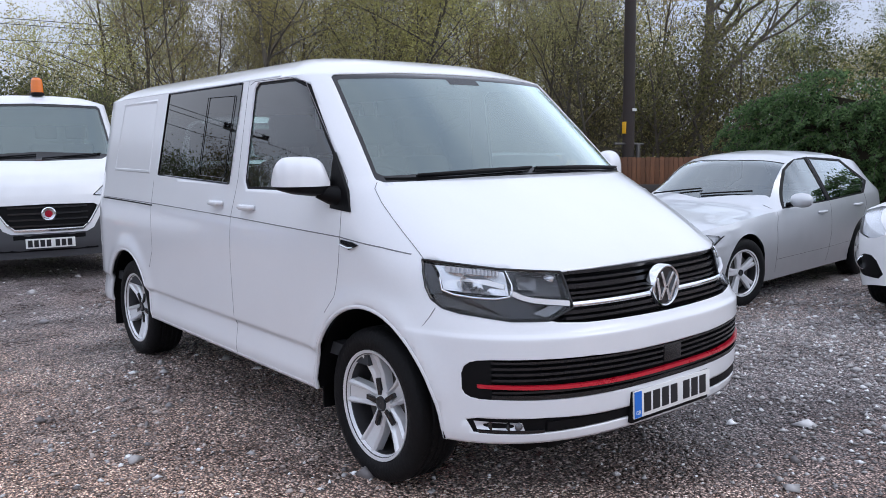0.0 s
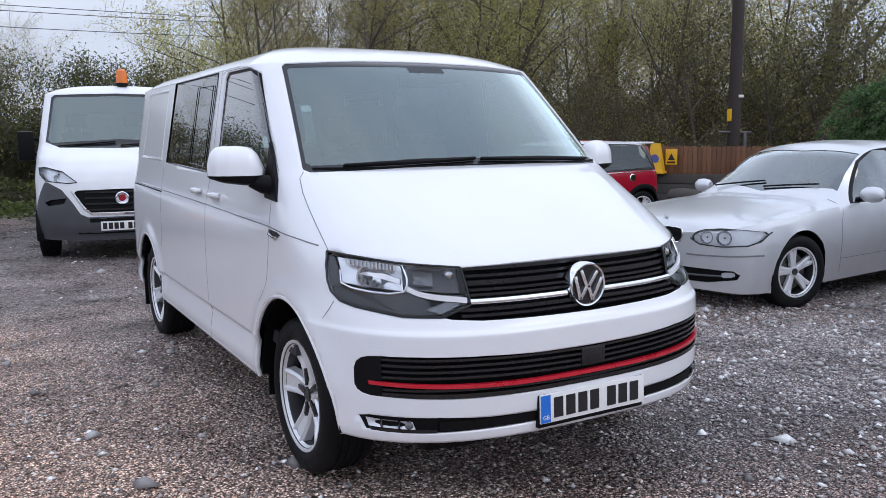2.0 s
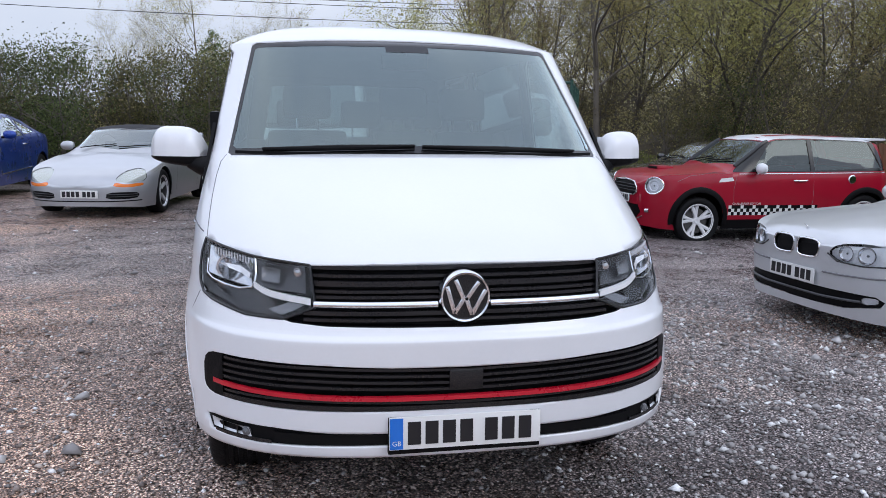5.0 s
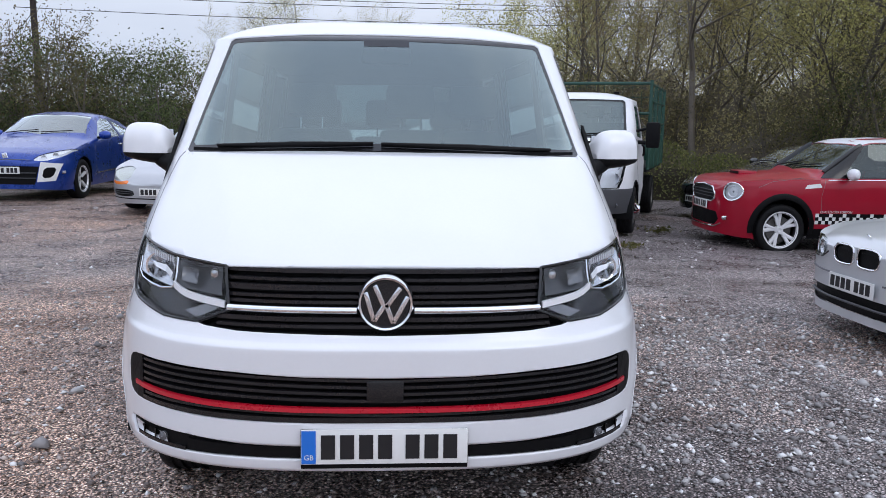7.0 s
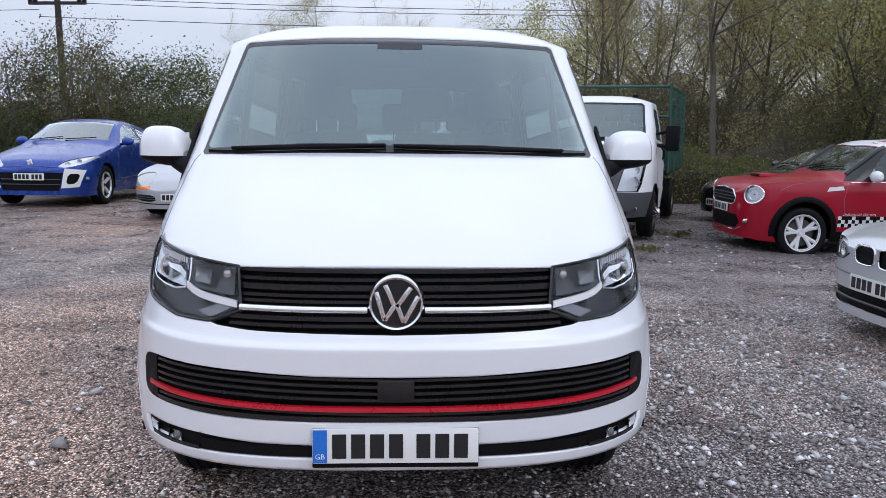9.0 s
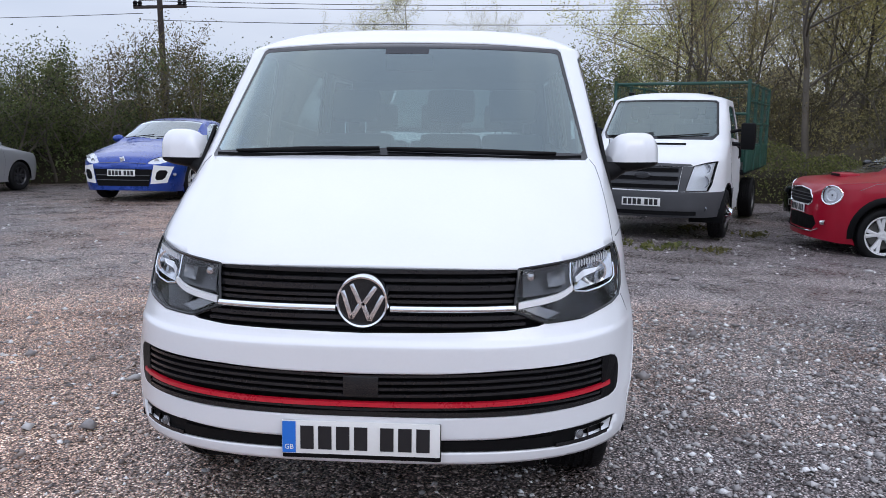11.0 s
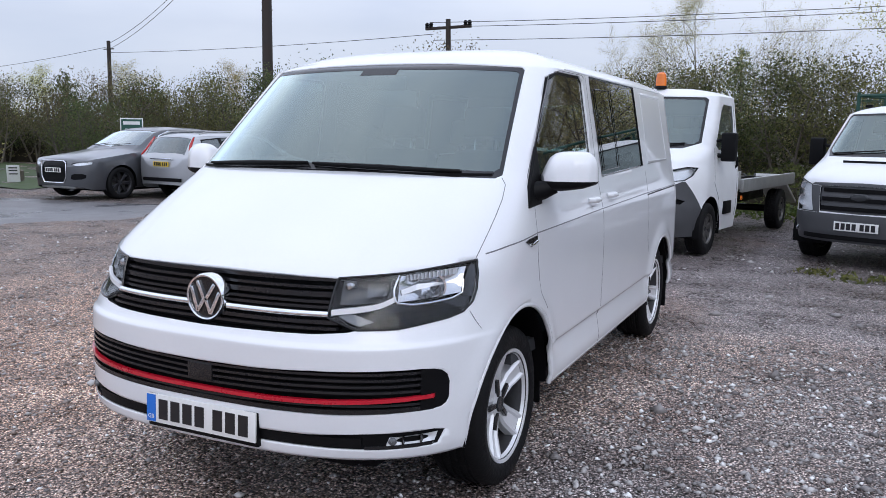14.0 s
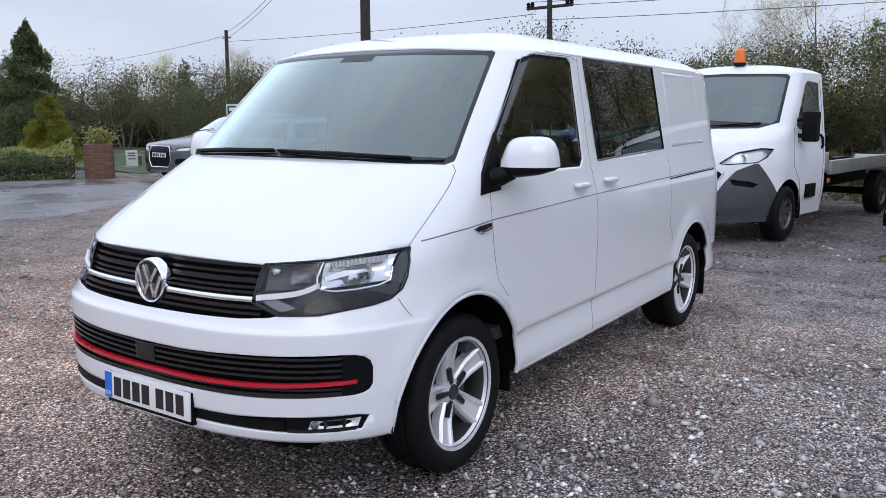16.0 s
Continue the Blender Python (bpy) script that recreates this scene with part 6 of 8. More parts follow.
slk = dict(L=4.08, W=1.78, fo=.85, wb=2.43, r=.315, rr=.22, tw=.21, spoke="five", ns=5, rim="rim", paint="black_paint", nd=.75, td=.6, cabin=2.3,
           zb=((0, .19), (.3, .16), (3.8, .2), (4.08, .35)),
           top=((0, .50), (.03, .58), (.15, .66), (.5, .76), (1.2, .88), (1.5, .92), (2.1, 1.22), (2.3, 1.27), (2.6, 1.28), (3.0, 1.17), (3.4, .98), (3.9, .9), (4.08, .55)),
           sh=((0, .48), (.3, .64), (1.2, .82), (2.5, .86), (3.6, .88), (4.08, .8)),
           wt=((0, .8), (.6, .78), (1.4, .76), (2.1, .66), (3.0, .64), (4.08, .75)), drop=((0, .05), (4, .05)),
           win=[[(1.85, .88), (2.7, .89), (2.65, 1.14), (2.25, 1.19)]],
           screen=[(0, 1.54), (.70, 1.70), (.60, 2.12), (0, 2.04)], back=[(0, 2.95), (.5, 2.95), (.52, 3.3), (0, 3.34)],
           bits=[("headlight", "clear headlight", 1, [(.52, .56), (.70, .52), (.82, .58), (.80, .68), (.62, .64)], "f", "lens", "lamp_bright", True, .001),
                 ("grille", "", 1, [(0, .44), (.30, .44), (.34, .55), (.22, .60), (0, .61)], "f", "black_plastic", "", False, .012)],
           lines=[[(1.6, .84), (1.55, .5), (1.58, .3)], [(2.75, .87), (2.75, .5), (2.7, .3)]],
           handles=[(2.6, .72)], mirror=(1.9, .92), plate_z=.36, plate_out=.02)
sk_, _, _ = car("black_roadster", "black two-seat roadster beside the low hedge", turn(6.05, 11.3, -.96, -.25, level(5.4, 11)), slk)
part("grille_star", moved(join(*[moved(box(-.004, .004, -.006, .006, 0, .07), pose(0, 0, 0, 120 * k)) for k in range(3)], lathe([(.066, .006), (.076, .006), (.076, -.006), (.066, -.006)], 24)), Matrix.Translation((0, -.012, .53)) @ pose(0, 0, 0, 0, 0, 90)), "chrome", sk_, "chrome emblem ring")

supermini = dict(L=3.95, W=1.76, fo=.82, wb=2.5, r=.31, rr=.20, tw=.2, spoke="five", ns=5, rim="rim", paint="truck_white", nd=.58, td=.5, cabin=2.0,
                 zb=((0, .30), (.3, .22), (3.7, .22), (3.95, .35)),
                 top=((0, .70), (.03, .78), (.12, .86), (.4, .93), (1.0, 1.03), (1.2, 1.07), (1.85, 1.44), (2.2, 1.50), (3.2, 1.46), (3.6, 1.30), (3.85, 1.05), (3.95, .7)),
                 sh=((0, .68), (.3, .86), (1.2, .98), (3.5, 1.02), (3.95, .95)),
                 wt=((0, .82), (.6, .82), (1.2, .80), (2.0, .70), (3.2, .68), (3.95, .75)), drop=((0, .05), (4, .06)),
                 win=[[(1.55, 1.02), (2.4, 1.04), (2.38, 1.38), (2.0, 1.36)], [(2.5, 1.04), (3.3, 1.08), (3.1, 1.32), (2.48, 1.38)]],
                 screen=[(0, 1.25), (.68, 1.40), (.60, 1.95), (0, 1.88)], back=[(0, 3.5), (.5, 3.5), (.5, 3.78), (0, 3.8)],
                 bits=[("headlight", "clear headlight", 1, [(.46, .72), (.62, .66), (.82, .70), (.86, .86), (.74, .92), (.60, .84)], "f", "lens", "lamp_bright", True, .001),
                       ("lower_trim", "black bumper trim with fog lamp", 1, [(.46, .34), (.78, .34), (.80, .44), (.72, .53), (.58, .53)], "f", "black_plastic", "", True, .004),
                       ("grille", "", 1, [(0, .36), (.40, .36), (.46, .52), (0, .53)], "f", "black_plastic", "", False, .012)],
                 lines=[[(1.38, 1.0), (1.32, .7), (1.36, .3)], [(2.45, 1.4), (2.46, 1.0), (2.44, .3)]],
                 handles=[(2.28, .9), (3.15, .92)], mirror=(1.6, 1.04), plate_z=.52, plate_out=.018)
sm, sm_sx, _ = car("white_hatchback", "white hatchback with black fog lamp trim", turn(5.0, .42, -1, .03, level(5, .4)), supermini)
for s in (1, -1):
    part("fog_lamp", moved(lathe([(.004, -.02), (.045, -.006), (.056, .006), (.062, 0)], 22), Matrix.Translation((s * .70, .17, .45)) @ pose(0, 0, 0, 0, 0, -90 - s * 30)), "chrome", sm)


# ---- trucks ----
def cab_skin(nose_t, corner_t, half_t, z0, z1, rear, rise, back_y):
    zs = [z0 + (z1 - z0) * k / 56 for k in range(57)]
    rows = []
    for z in zs:
        yf, d, w = lut(nose_t, z, .02), lut(corner_t, z, .02), lut(half_t, z, .02)
        row = []
        for i in range(26):
            a = (math.pi / 2) * (i / 26) ** 1.3
            row.append(Vector((w * math.sin(a) ** (2 / 3), yf + d * (1 - math.cos(a)), z)))
        row += [Vector((w, yf + d + (rear - yf - d) * i / 29, z)) for i in range(30)]
        row += [Vector((w * (1 - (i / 6)), rear + .05 * math.sin(i / 6 * math.pi / 2), z)) for i in range(1, 7)]
        rows.append(row)
    for t in (.03, .07, .12, .2, .3, .45, .65, .85, 1):
        rows.append([Vector((p.x * (1 - t), p.y + (back_y - p.y) * t * (1 if p.y < back_y else .3), z1 + rise * (1 - (1 - t) ** 3.5))) for p in rows[56]])
    return grid(len(rows), len(rows[0]), lambda i, j: rows[i][j])


def truck(name, label, m, T):
    root = thing(name, label, "truck", m=m @ Matrix.Translation((0, -T["fo"], 0)))
    NT, CT, HT = T["nose"], T["corner"], T["half"]

    def nf(x, z, off=0.0):
        k = min(abs(x) / lut(HT, z, .02), 1.0)
        return lut(NT, z, .02) + lut(CT, z, .02) * (1 - math.sqrt(max(0.0, 1 - k ** 3))) - off

    bm = to_bm(cab_skin(NT, CT, HT, T["z0"], T["z1"], T["rear"], T["rise"], T["rear"] - .4))
    bmesh.ops.remove_doubles(bm, verts=bm.verts[:], dist=1e-4)
    bmesh.ops.recalc_face_normals(bm, faces=bm.faces[:])
    if sum(f.normal.z for f in bm.faces if f.calc_center_bounds().z > T["z1"]) < 0:
        bmesh.ops.reverse_faces(bm, faces=bm.faces[:])
    bm.normal_update()
    arch(bm, T["fo"], T["r"], T["r"] + .085, lambda c: c.x > .5)
    fr, sd = (lambda c, n: c.y < 1.6 and n.y < -.1), (lambda c, n: n.x > .5)
    scr = carve(bm, 1, T["screen"], fr, sink=.006)
    frit = carve(bm, 1, T["frit"], fr, sink=.003)
    win = carve(bm, 0, T["win"], sd, sink=.01)
    lens = carve(bm, 1, T["lamp"], lambda c, n: c.y < 1.2, sink=.002)
    tub = deeper(lens, .035)
    ducts = [carve(bm, 1, p, lambda c, n: c.y < 1.2, sink=.03) for p in T.get("ducts", ())]
    gr = carve(bm, 1, T["grille"], fr, sink=.02)
    if "cut" in T:
        fs = [f for f in bm.faces if f.calc_center_bounds().z < 1.1 and f.calc_center_bounds().y < 1.4]
        bmesh.ops.bisect_plane(bm, geom=list({e for f in fs for e in f.edges} | {v for f in fs for v in f.verts}) + fs, dist=1e-5, plane_co=T["cut"][0], plane_no=T["cut"][1])
        bm.normal_update()
    before = (lambda c: (c - Vector(T["cut"][0])).dot(Vector(T["cut"][1])) < 0) if "cut" in T else (lambda c: True)
    low = [carve(bm, 1, p, lambda c, n: c.y < 1.5 and c.z < 1.3 and before(c), sink=-.004) for p in T["grey"]]
    rw = carve(bm, 1, T["rear_win"], lambda c, n: n.y > .5, sink=.004)
    body = part("cab", both(from_bm(bm)), "truck_white", root, "white painted cab", sharp=45)
    part("windscreen", both(scr), "glass_clear", root)
    part("windscreen_border", both(frit), "gloss_black", root)
    part("rear_window", both(rw), "glass_car", root)
    part("bumper", join(*[both(g) for g in low]), "grey_plastic", root, "dark grey plastic bumper")
    gp = part("grille", both(gr), T.get("grille_mat", "black_plastic"), root, T.get("grille_label", "black slatted grille"))
    for k in range(T["slats"]):
        zs = [p[1] for p in T["grille"]]
        z = min(zs) + (max(zs) - min(zs)) * (k + .5) / T["slats"]
        x1 = T["slat_x"]
        part("slat", beam([(x1 * q / 6, nf(x1 * q / 6, z, .0), z) for q in range(-6, 7)], T["slat_h"], .03), T["slat_mat"], gp)
    for s in (1, -1):
        mir = (lambda q: q) if s > 0 else flip_x
        part("door_window", mir(win), "glass_side", root)
        lamp = part("headlight", mir(lens), "lens", root, "clear headlight")
        part("reflector", mir(tub), "lamp_bright", lamp)
        loop = T["lamp"] + T["lamp"][:1]
        fine = [(a + (c - a) * k / 8, b + (d - b) * k / 8) for (a, b), (c, d) in zip(loop, loop[1:]) for k in range(8)] + [loop[-1]]
        part("lens_edge", mir(tube([(x, nf(x, z, .001), z) for x, z in fine], .006, 6)), "gloss_black", lamp)
        for q in ducts:
            part("bumper_duct", mir(q), "black_plastic", root)
        cx, cz = [sum(p[k] for p in T["lamp"]) / len(T["lamp"]) for k in (0, 1)]
        for dx, dz, rr in T["bowls"]:
            part("bowl", mir(moved(lathe([(.004, .035), (rr * .6, .02), (rr, 0), (rr + .01, 0)], 18), Matrix.Translation((cx + dx, nf(cx + dx + rr * .8, cz + dz) + .008, cz + dz)) @ pose(0, 0, 0, 0, 0, 90 - 25))), "reflector", lamp)
        for pts in T["lines"]:
            fine = [(a + (c - a) * k / 6, b + (d - b) * k / 6) for (a, b), (c, d) in zip(pts, pts[1:]) for k in range(6)] + [pts[-1]]
            part("panel_gap", mir(tube([(lut(HT, z, .02) - .001 if y > lut(NT, z) + lut(CT, z) else lut(HT, z, .02) * max(0.0, 1 - (1 - (y - lut(NT, z)) / lut(CT, z)) ** 2) ** (1 / 3), y, z) for y, z in fine], .005, 5)), "gap", body)
        x, y, z = T["mirror"]
        mm = part("door_mirror", mir(box(x, x + .20, y, y + .12, z - .19, z + .19, .035)), "black_plastic", root, "large black door mirror")
        part("arm", mir(join(tube([(x - .16, y + .02, z - .1), (x + .03, y + .06, z - .12)], .03, 8), tube([(x - .18, y + .02, z + .05), (x + .03, y + .06, z + .1)], .022, 8))), "black_plastic", mm)
        part("mirror_glass", mir(box(x + .02, x + .18, y + .12, y + .124, z - .16, z + .16)), "chrome", mm)
        yh, zh = T["handle"]
        part("door_handle", mir(tube([(lut(HT, zh) - .005, yh - .02, zh + .09), (lut(HT, zh) + .03, yh - .02, zh + .05), (lut(HT, zh) + .03, yh + .02, zh - .06), (lut(HT, zh) - .005, yh + .02, zh - .1)], .018, 8)), "black_plastic", root)
        for wy, tw in ((T["fo"], .22), (T["fo"] + T["wb"], .22)):
            add_wheel(root, s * T["track"], wy, T["r"], s, "plain", T["r"], tw, T["r"] * .58, 8, "steel" if not T.get("hubs") else "rim", spin=9)
        part("wheel_arch_liner", mir(grid(2, 17, lambda i, j: ((T["track"] + .12) if i == 0 else .55, T["fo"] + (T["r"] + .09) * math.cos(math.pi * (j / 14 - 1 / 14)), T["r"] + (T["r"] + .09) * math.sin(math.pi * (j / 14 - 1 / 14))))), "black_plastic", root)
    zw = T["frit"][0][1]
    for x0 in (-.72, .02):
        pts = [(x0 + k * .085, nf(x0 + k * .085, zw + .03 + .006 * k, .012), zw + .035 + .006 * k) for k in range(9)]
        part("wiper", tube(pts, .009, 6), "black_plastic", root)
    number_plate(root, 0, -T["plate_out"], T["plate_z"])
    for x in (-.55, .2, .58):
        seat(root, x, T["rear"] - .50, .85, .42, h=.66)
    part("dashboard", box(-.9, .9, T["rear"] - 1.25, T["rear"] - .95, .8, zw - .03, .06), "trim_dark", root)
    part("cab_floor", box(-.85, .85, .35, T["rear"] - .05, .42, .52, .02), "black_plastic", root)
    for s in (1, -1):
        part("chassis_rail", box(s * .40 - .04, s * .40 + .04, .6, T["bed"][1] - .3, .46, .66, .01), "black_plastic", root)
    for wy in (T["fo"], T["fo"] + T["wb"]):
        part("axle", tube([(-T["track"], wy, T["r"]), (T["track"], wy, T["r"])], .06, 10), "black_plastic", root)
    return root, nf


fiat = dict(fo=.95, wb=4.035, r=.345, track=.90, z0=.28, z1=2.10, rise=.12, rear=2.18, cut=((0, .60, .66), (0, .80, .60)),
            nose=((.30, .06), (.45, .01), (.65, 0), (.90, .02), (1.0, .04), (1.12, .09), (1.25, .21), (1.36, .45), (1.42, .62), (1.6, .78), (1.9, 1.04), (2.10, 1.22)),
            corner=((.3, .75), (.9, .85), (1.2, .80), (1.42, .52), (2.1, .36)),
            half=((.3, .98), (.6, 1.02), (1.0, 1.02), (1.3, .99), (1.6, .955), (2.1, .89)),
            screen=[(0, 1.50), (.80, 1.46), (.84, 1.50), (.775, 2.02), (.74, 2.05), (0, 2.07)], frit=[(0, 1.385), (.70, 1.40), (.87, 1.47), (.80, 2.05), (.76, 2.08), (0, 2.10)],
            win=[(1.20, 1.44), (1.30, 1.38), (2.02, 1.38), (2.04, 1.98), (1.66, 2.0), (1.56, 1.94)],
            lamp=[(.50, .985), (.60, .975), (.86, 1.00), (.92, 1.06), (.945, 1.155), (.86, 1.165), (.66, 1.115)],
            grille=[(0, .62), (.36, .62), (.44, .70), (.54, .86), (.50, .89), (0, .90)], slats=4, slat_x=.42, slat_h=.022, slat_mat="gloss_black",
            grey=[[(0, .20), (1.1, .20), (1.1, .80), (.97, .98), (.84, .985), (.68, .90), (.56, .74), (.48, .605), (.40, .565), (0, .565)]],
            rear_win=[(0, 1.35), (.70, 1.35), (.66, 1.85), (0, 1.85)], bowls=((-.05, -.03, .045), (.12, .03, .05)), ducts=([(.62, .80), (.66, .73), (.84, .70), (.88, .74), (.80, .775)],),
            lines=[[(1.12, 1.40), (1.08, .95), (1.30, .72), (1.36, .45)], [(2.10, 2.02), (2.12, 1.2), (2.10, .45)]],
            mirror=(1.03, 1.20, 1.42), handle=(2.02, 1.22), plate_z=.455, plate_out=.02, bed=(2.1, 6.3))
fx, fy = -.16, -.987
fi, fi_nf = truck("recovery_truck", "white flatbed recovery truck with dark grey bumper and amber beacon", turn(-.33, 8.6, fx, fy, level(-.3, 8.6)) @ Matrix.Diagonal((.95, .95, .95, 1)), fiat)
part("chrome_smile", both(beam([(x, fi_nf(x, z, .012), z) for x, z in ((0, .60), (.2, .60), (.36, .605), (.44, .67), (.52, .80), (.57, .88))], .022, .02)), "chrome", fi)
part("slot_intake", both(beam([(x, fi_nf(x, .525, .006), .525) for x in (0, .15, .3, .38)], .05, .02)), "black_plastic", fi)
part("lower_intake", both(beam([(x, fi_nf(x, .375, .006), .375) for x in (0, .2, .4, .52)], .035, .02)), "black_plastic", fi)
for s in (1, -1):
    mir = (lambda q: q) if s > 0 else flip_x
    part("side_moulding", mir(box(1.012, 1.035, 1.50, 1.86, .50, .68, .01)), "black_plastic", fi)
part("emblem", moved(lathe([(.001, .014), (.055, .012), (.068, .016), (.078, .006), (.078, -.02)], 32), Matrix.Translation((0, .0, .79)) @ pose(0, 0, 0, 0, 0, -90)), "chrome", fi, "round red and chrome emblem")
part("emblem_field", moved(lathe([(.001, .016), (.040, .015)], 32), Matrix.Translation((0, -.002, .79)) @ pose(0, 0, 0, 0, 0, -90)), "red", fi)
beacon = part("beacon", moved(lathe([(.001, .19), (.04, .186), (.065, .16), (.072, .10), (.075, .0)], 24), Matrix.Translation((.08, 1.45, 2.25)) @ pose(0, 0, 0, 0, -90)), "amber", fi, "amber rotating beacon")
part("beacon_base", moved(lathe([(.001, .0), (.08, .0), (.085, -.03), (.05, -.05)], 24), Matrix.Translation((.08, 1.45, 2.25)) @ pose(0, 0, 0, 0, -90)), "black_plastic", beacon)
bed = part("flatbed", box(-1.03, 1.03, 2.36, 5.6, .80, .86, .01), "alu", fi, "worn aluminium loading bed")
for s in (1, -1):
    part("side_rail", box(s * 1.03 - .03, s * 1.03 + .03, 2.34, 5.6, .76, .95, .012), "alu", bed)
    part("ramp", moved(box(s * .6 - .25, s * .6 + .25, 0, 1.3, 0, .06, .01), Matrix.Translation((0, 5.6, .86)) @ pose(0, 0, 0, -24)), "alu", bed)
part("headboard", box(-1.0, 1.0, 2.34, 2.40, .86, 1.06, .01), "alu", bed)
for k in range(8):
    part("deck_plank", box(-.98, .98, 2.45 + k * .37, 2.78 + k * .37, .86, .872, .003), "sleeper", bed)
part("winch", box(-.25, .25, 2.48, 2.74, .87, 1.05, .03), "black_plastic", bed)
for k in range(3):
    part("strap", tube([(.2 + .2 * k + .1 * math.sin(j * 1.3 + k), 2.8 + .3 * j + .1 * k, .90 + .02 * math.sin(j * 2.1)) for j in range(8)], .018, 6), "black_plastic", bed)
part("side_marker", box(1.055, 1.07, 2.2, 2.28, .66, .72, .006), "amber", fi)

transit = dict(fo=.93, wb=3.14, r=.345, track=.88, z0=.34, z1=1.93, rise=.12, rear=2.15, hubs=True,
               nose=((.30, .06), (.45, .01), (.65, .0), (.90, .03), (1.08, .08), (1.14, .15), (1.22, .34), (1.36, .68), (1.42, .76), (1.6, .93), (1.93, 1.24)),
               corner=((.3, .70), (.9, .70), (1.2, .70), (1.42, .50), (1.95, .36)),
               half=((.3, .95), (.6, .985), (1.0, .985), (1.3, .95), (1.6, .90), (1.95, .82)),
               screen=[(0, 1.42), (.74, 1.42), (.79, 1.46), (.715, 1.88), (.68, 1.905), (0, 1.915)], frit=[(0, 1.375), (.76, 1.37), (.82, 1.45), (.74, 1.90), (.70, 1.93), (0, 1.94)],
               win=[(1.38, 1.40), (2.0, 1.36), (2.02, 1.84), (1.68, 1.86), (1.58, 1.82)],
               lamp=[(.56, .70), (.83, .70), (.865, .80), (.905, 1.09), (.80, 1.075), (.645, 1.03)], grille_mat="grey_plastic", grille_label="dark grey front panel with three slots",
               grille=[(0, .70), (.47, .71), (.50, .96), (.50, 1.02), (0, 1.03)], slats=3, slat_x=.46, slat_h=.050, slat_mat="black_plastic",
               grey=[[(0, .18), (1.1, .18), (1.1, .68), (.60, .69), (0, .69)], [(0, 1.031), (.50, 1.022), (.64, 1.03), (.60, 1.055), (0, 1.07)], [(.475, .69), (.555, .695), (.640, 1.025), (.505, 1.02), (.505, .96)]],
               rear_win=[(0, 1.35), (.65, 1.35), (.60, 1.75), (0, 1.75)], bowls=((0, -.08, .07), (.02, .10, .05)),
               lines=[[(1.22, 1.36), (1.15, .95), (1.36, .72), (1.42, .45)], [(2.06, 1.88), (2.10, 1.2), (2.08, .42)]],
               mirror=(1.06, 1.35, 1.42), handle=(1.95, 1.18), plate_z=.545, plate_out=.016, bed=(2.3, 5.3))
tr, tr_nf = truck("cage_truck", "white pickup truck with dark grey front and green mesh cage", turn(2.62, 9.25, -.385, -.923, level(2.6, 9.2)) @ Matrix.Diagonal((.97, .97, .97, 1)), transit)
part("oval_emblem", moved(lathe([(.001, .014), (.055, .010), (.064, 0)], 28), Matrix.Translation((0, .02, .90)) @ Matrix.Diagonal((1.7, 1, .72, 1)) @ pose(0, 0, 0, 0, 0, -90)), "lamp_grey", tr, "oval chrome emblem")
part("scuttle_vent", beam([(x, tr_nf(x, 1.30, .004), 1.305) for x in (-.45, -.3, -.15, 0, .15, .3, .45)], .045, .02), "black_plastic", tr)
part("lower_intake", both(beam([(x, tr_nf(x, .40, .022), .40) for x in (0, .2, .4, .6, .7)], .055, .02)), "black_plastic", tr)
for s in (1, -1):
    part("fog_lamp", moved(lathe([(.001, .0), (.03, .004), (.036, 0)], 16), Matrix.Translation((s * .80, tr_nf(.80, .46, .01), .46)) @ pose(0, 0, 0, 0, 0, -90 - s * 40)), "reflector", tr)
    part("roof_lamp", box(s * .58 - .04, s * .58 + .04, 1.55, 1.62, 2.02, 2.06, .01), "black_plastic", tr)
    part("hub_rim", moved(lathe([(.001, .10), (.07, .10), (.10, .06), (.16, .03)], 24), pose(s * (.88 + .09), .93, .345, 0, 0, 0 if s > 0 else 180)), "chrome", tr)
# cage body
part("load_floor", box(-1.02, 1.02, 2.3, 5.3, .82, .90, .01), "black_plastic", tr)
for s in (1, -1):
    part("drop_side", box(s * 1.02 - .02, s * 1.02 + .02, 2.3, 5.3, .86, 1.25, .01), "green_steel", tr)
    for k in range(4):
        y = 2.32 + k * .98
        part("cage_post", tube([(s * 1.03, y, .86), (s * 1.03, y, 2.27 if k == 0 else 2.24)], .028, 8), "green_steel", tr)
    for z in (1.6, 1.95, 2.22):
        part("cage_rail", tube([(s * 1.03, 2.32, z), (s * 1.03, 5.26, z)], .018, 6), "green_steel", tr)
    mesh_ = [tube([(s * 1.03, 2.32 + .147 * k, 1.25), (s * 1.03, 2.32 + .147 * k, 2.22)], .004, 4) for k in range(1, 20)] + [tube([(s * 1.03, 2.32, 1.25 + .15 * k), (s * 1.03, 5.26, 1.25 + .15 * k)], .004, 4) for k in range(7)]
    tagged(part("side_mesh", join(*mesh_), "green_steel", tr), kind="stuff")
for z in (1.3, 1.75, 2.22):
    part("front_rail", tube([(-1.03, 2.32, z), (1.03, 2.32, z)], .024, 8), "green_steel", tr)
mesh_ = [tube([(-1.03 + .147 * k, 2.32, .9), (-1.03 + .147 * k, 2.32, 2.22)], .004, 4) for k in range(1, 14)] + [tube([(-1.03, 2.32, .95 + .15 * k), (1.03, 2.32, .95 + .15 * k)], .004, 4) for k in range(9)]
tagged(part("front_mesh", join(*mesh_), "green_steel", tr), kind="stuff")
part("tail_board", box(-1.02, 1.02, 5.28, 5.32, .86, 1.25, .01), "green_steel", tr)

# ---- trees, hedges and the edge of the yard ----
rng = np.random.default_rng(7)


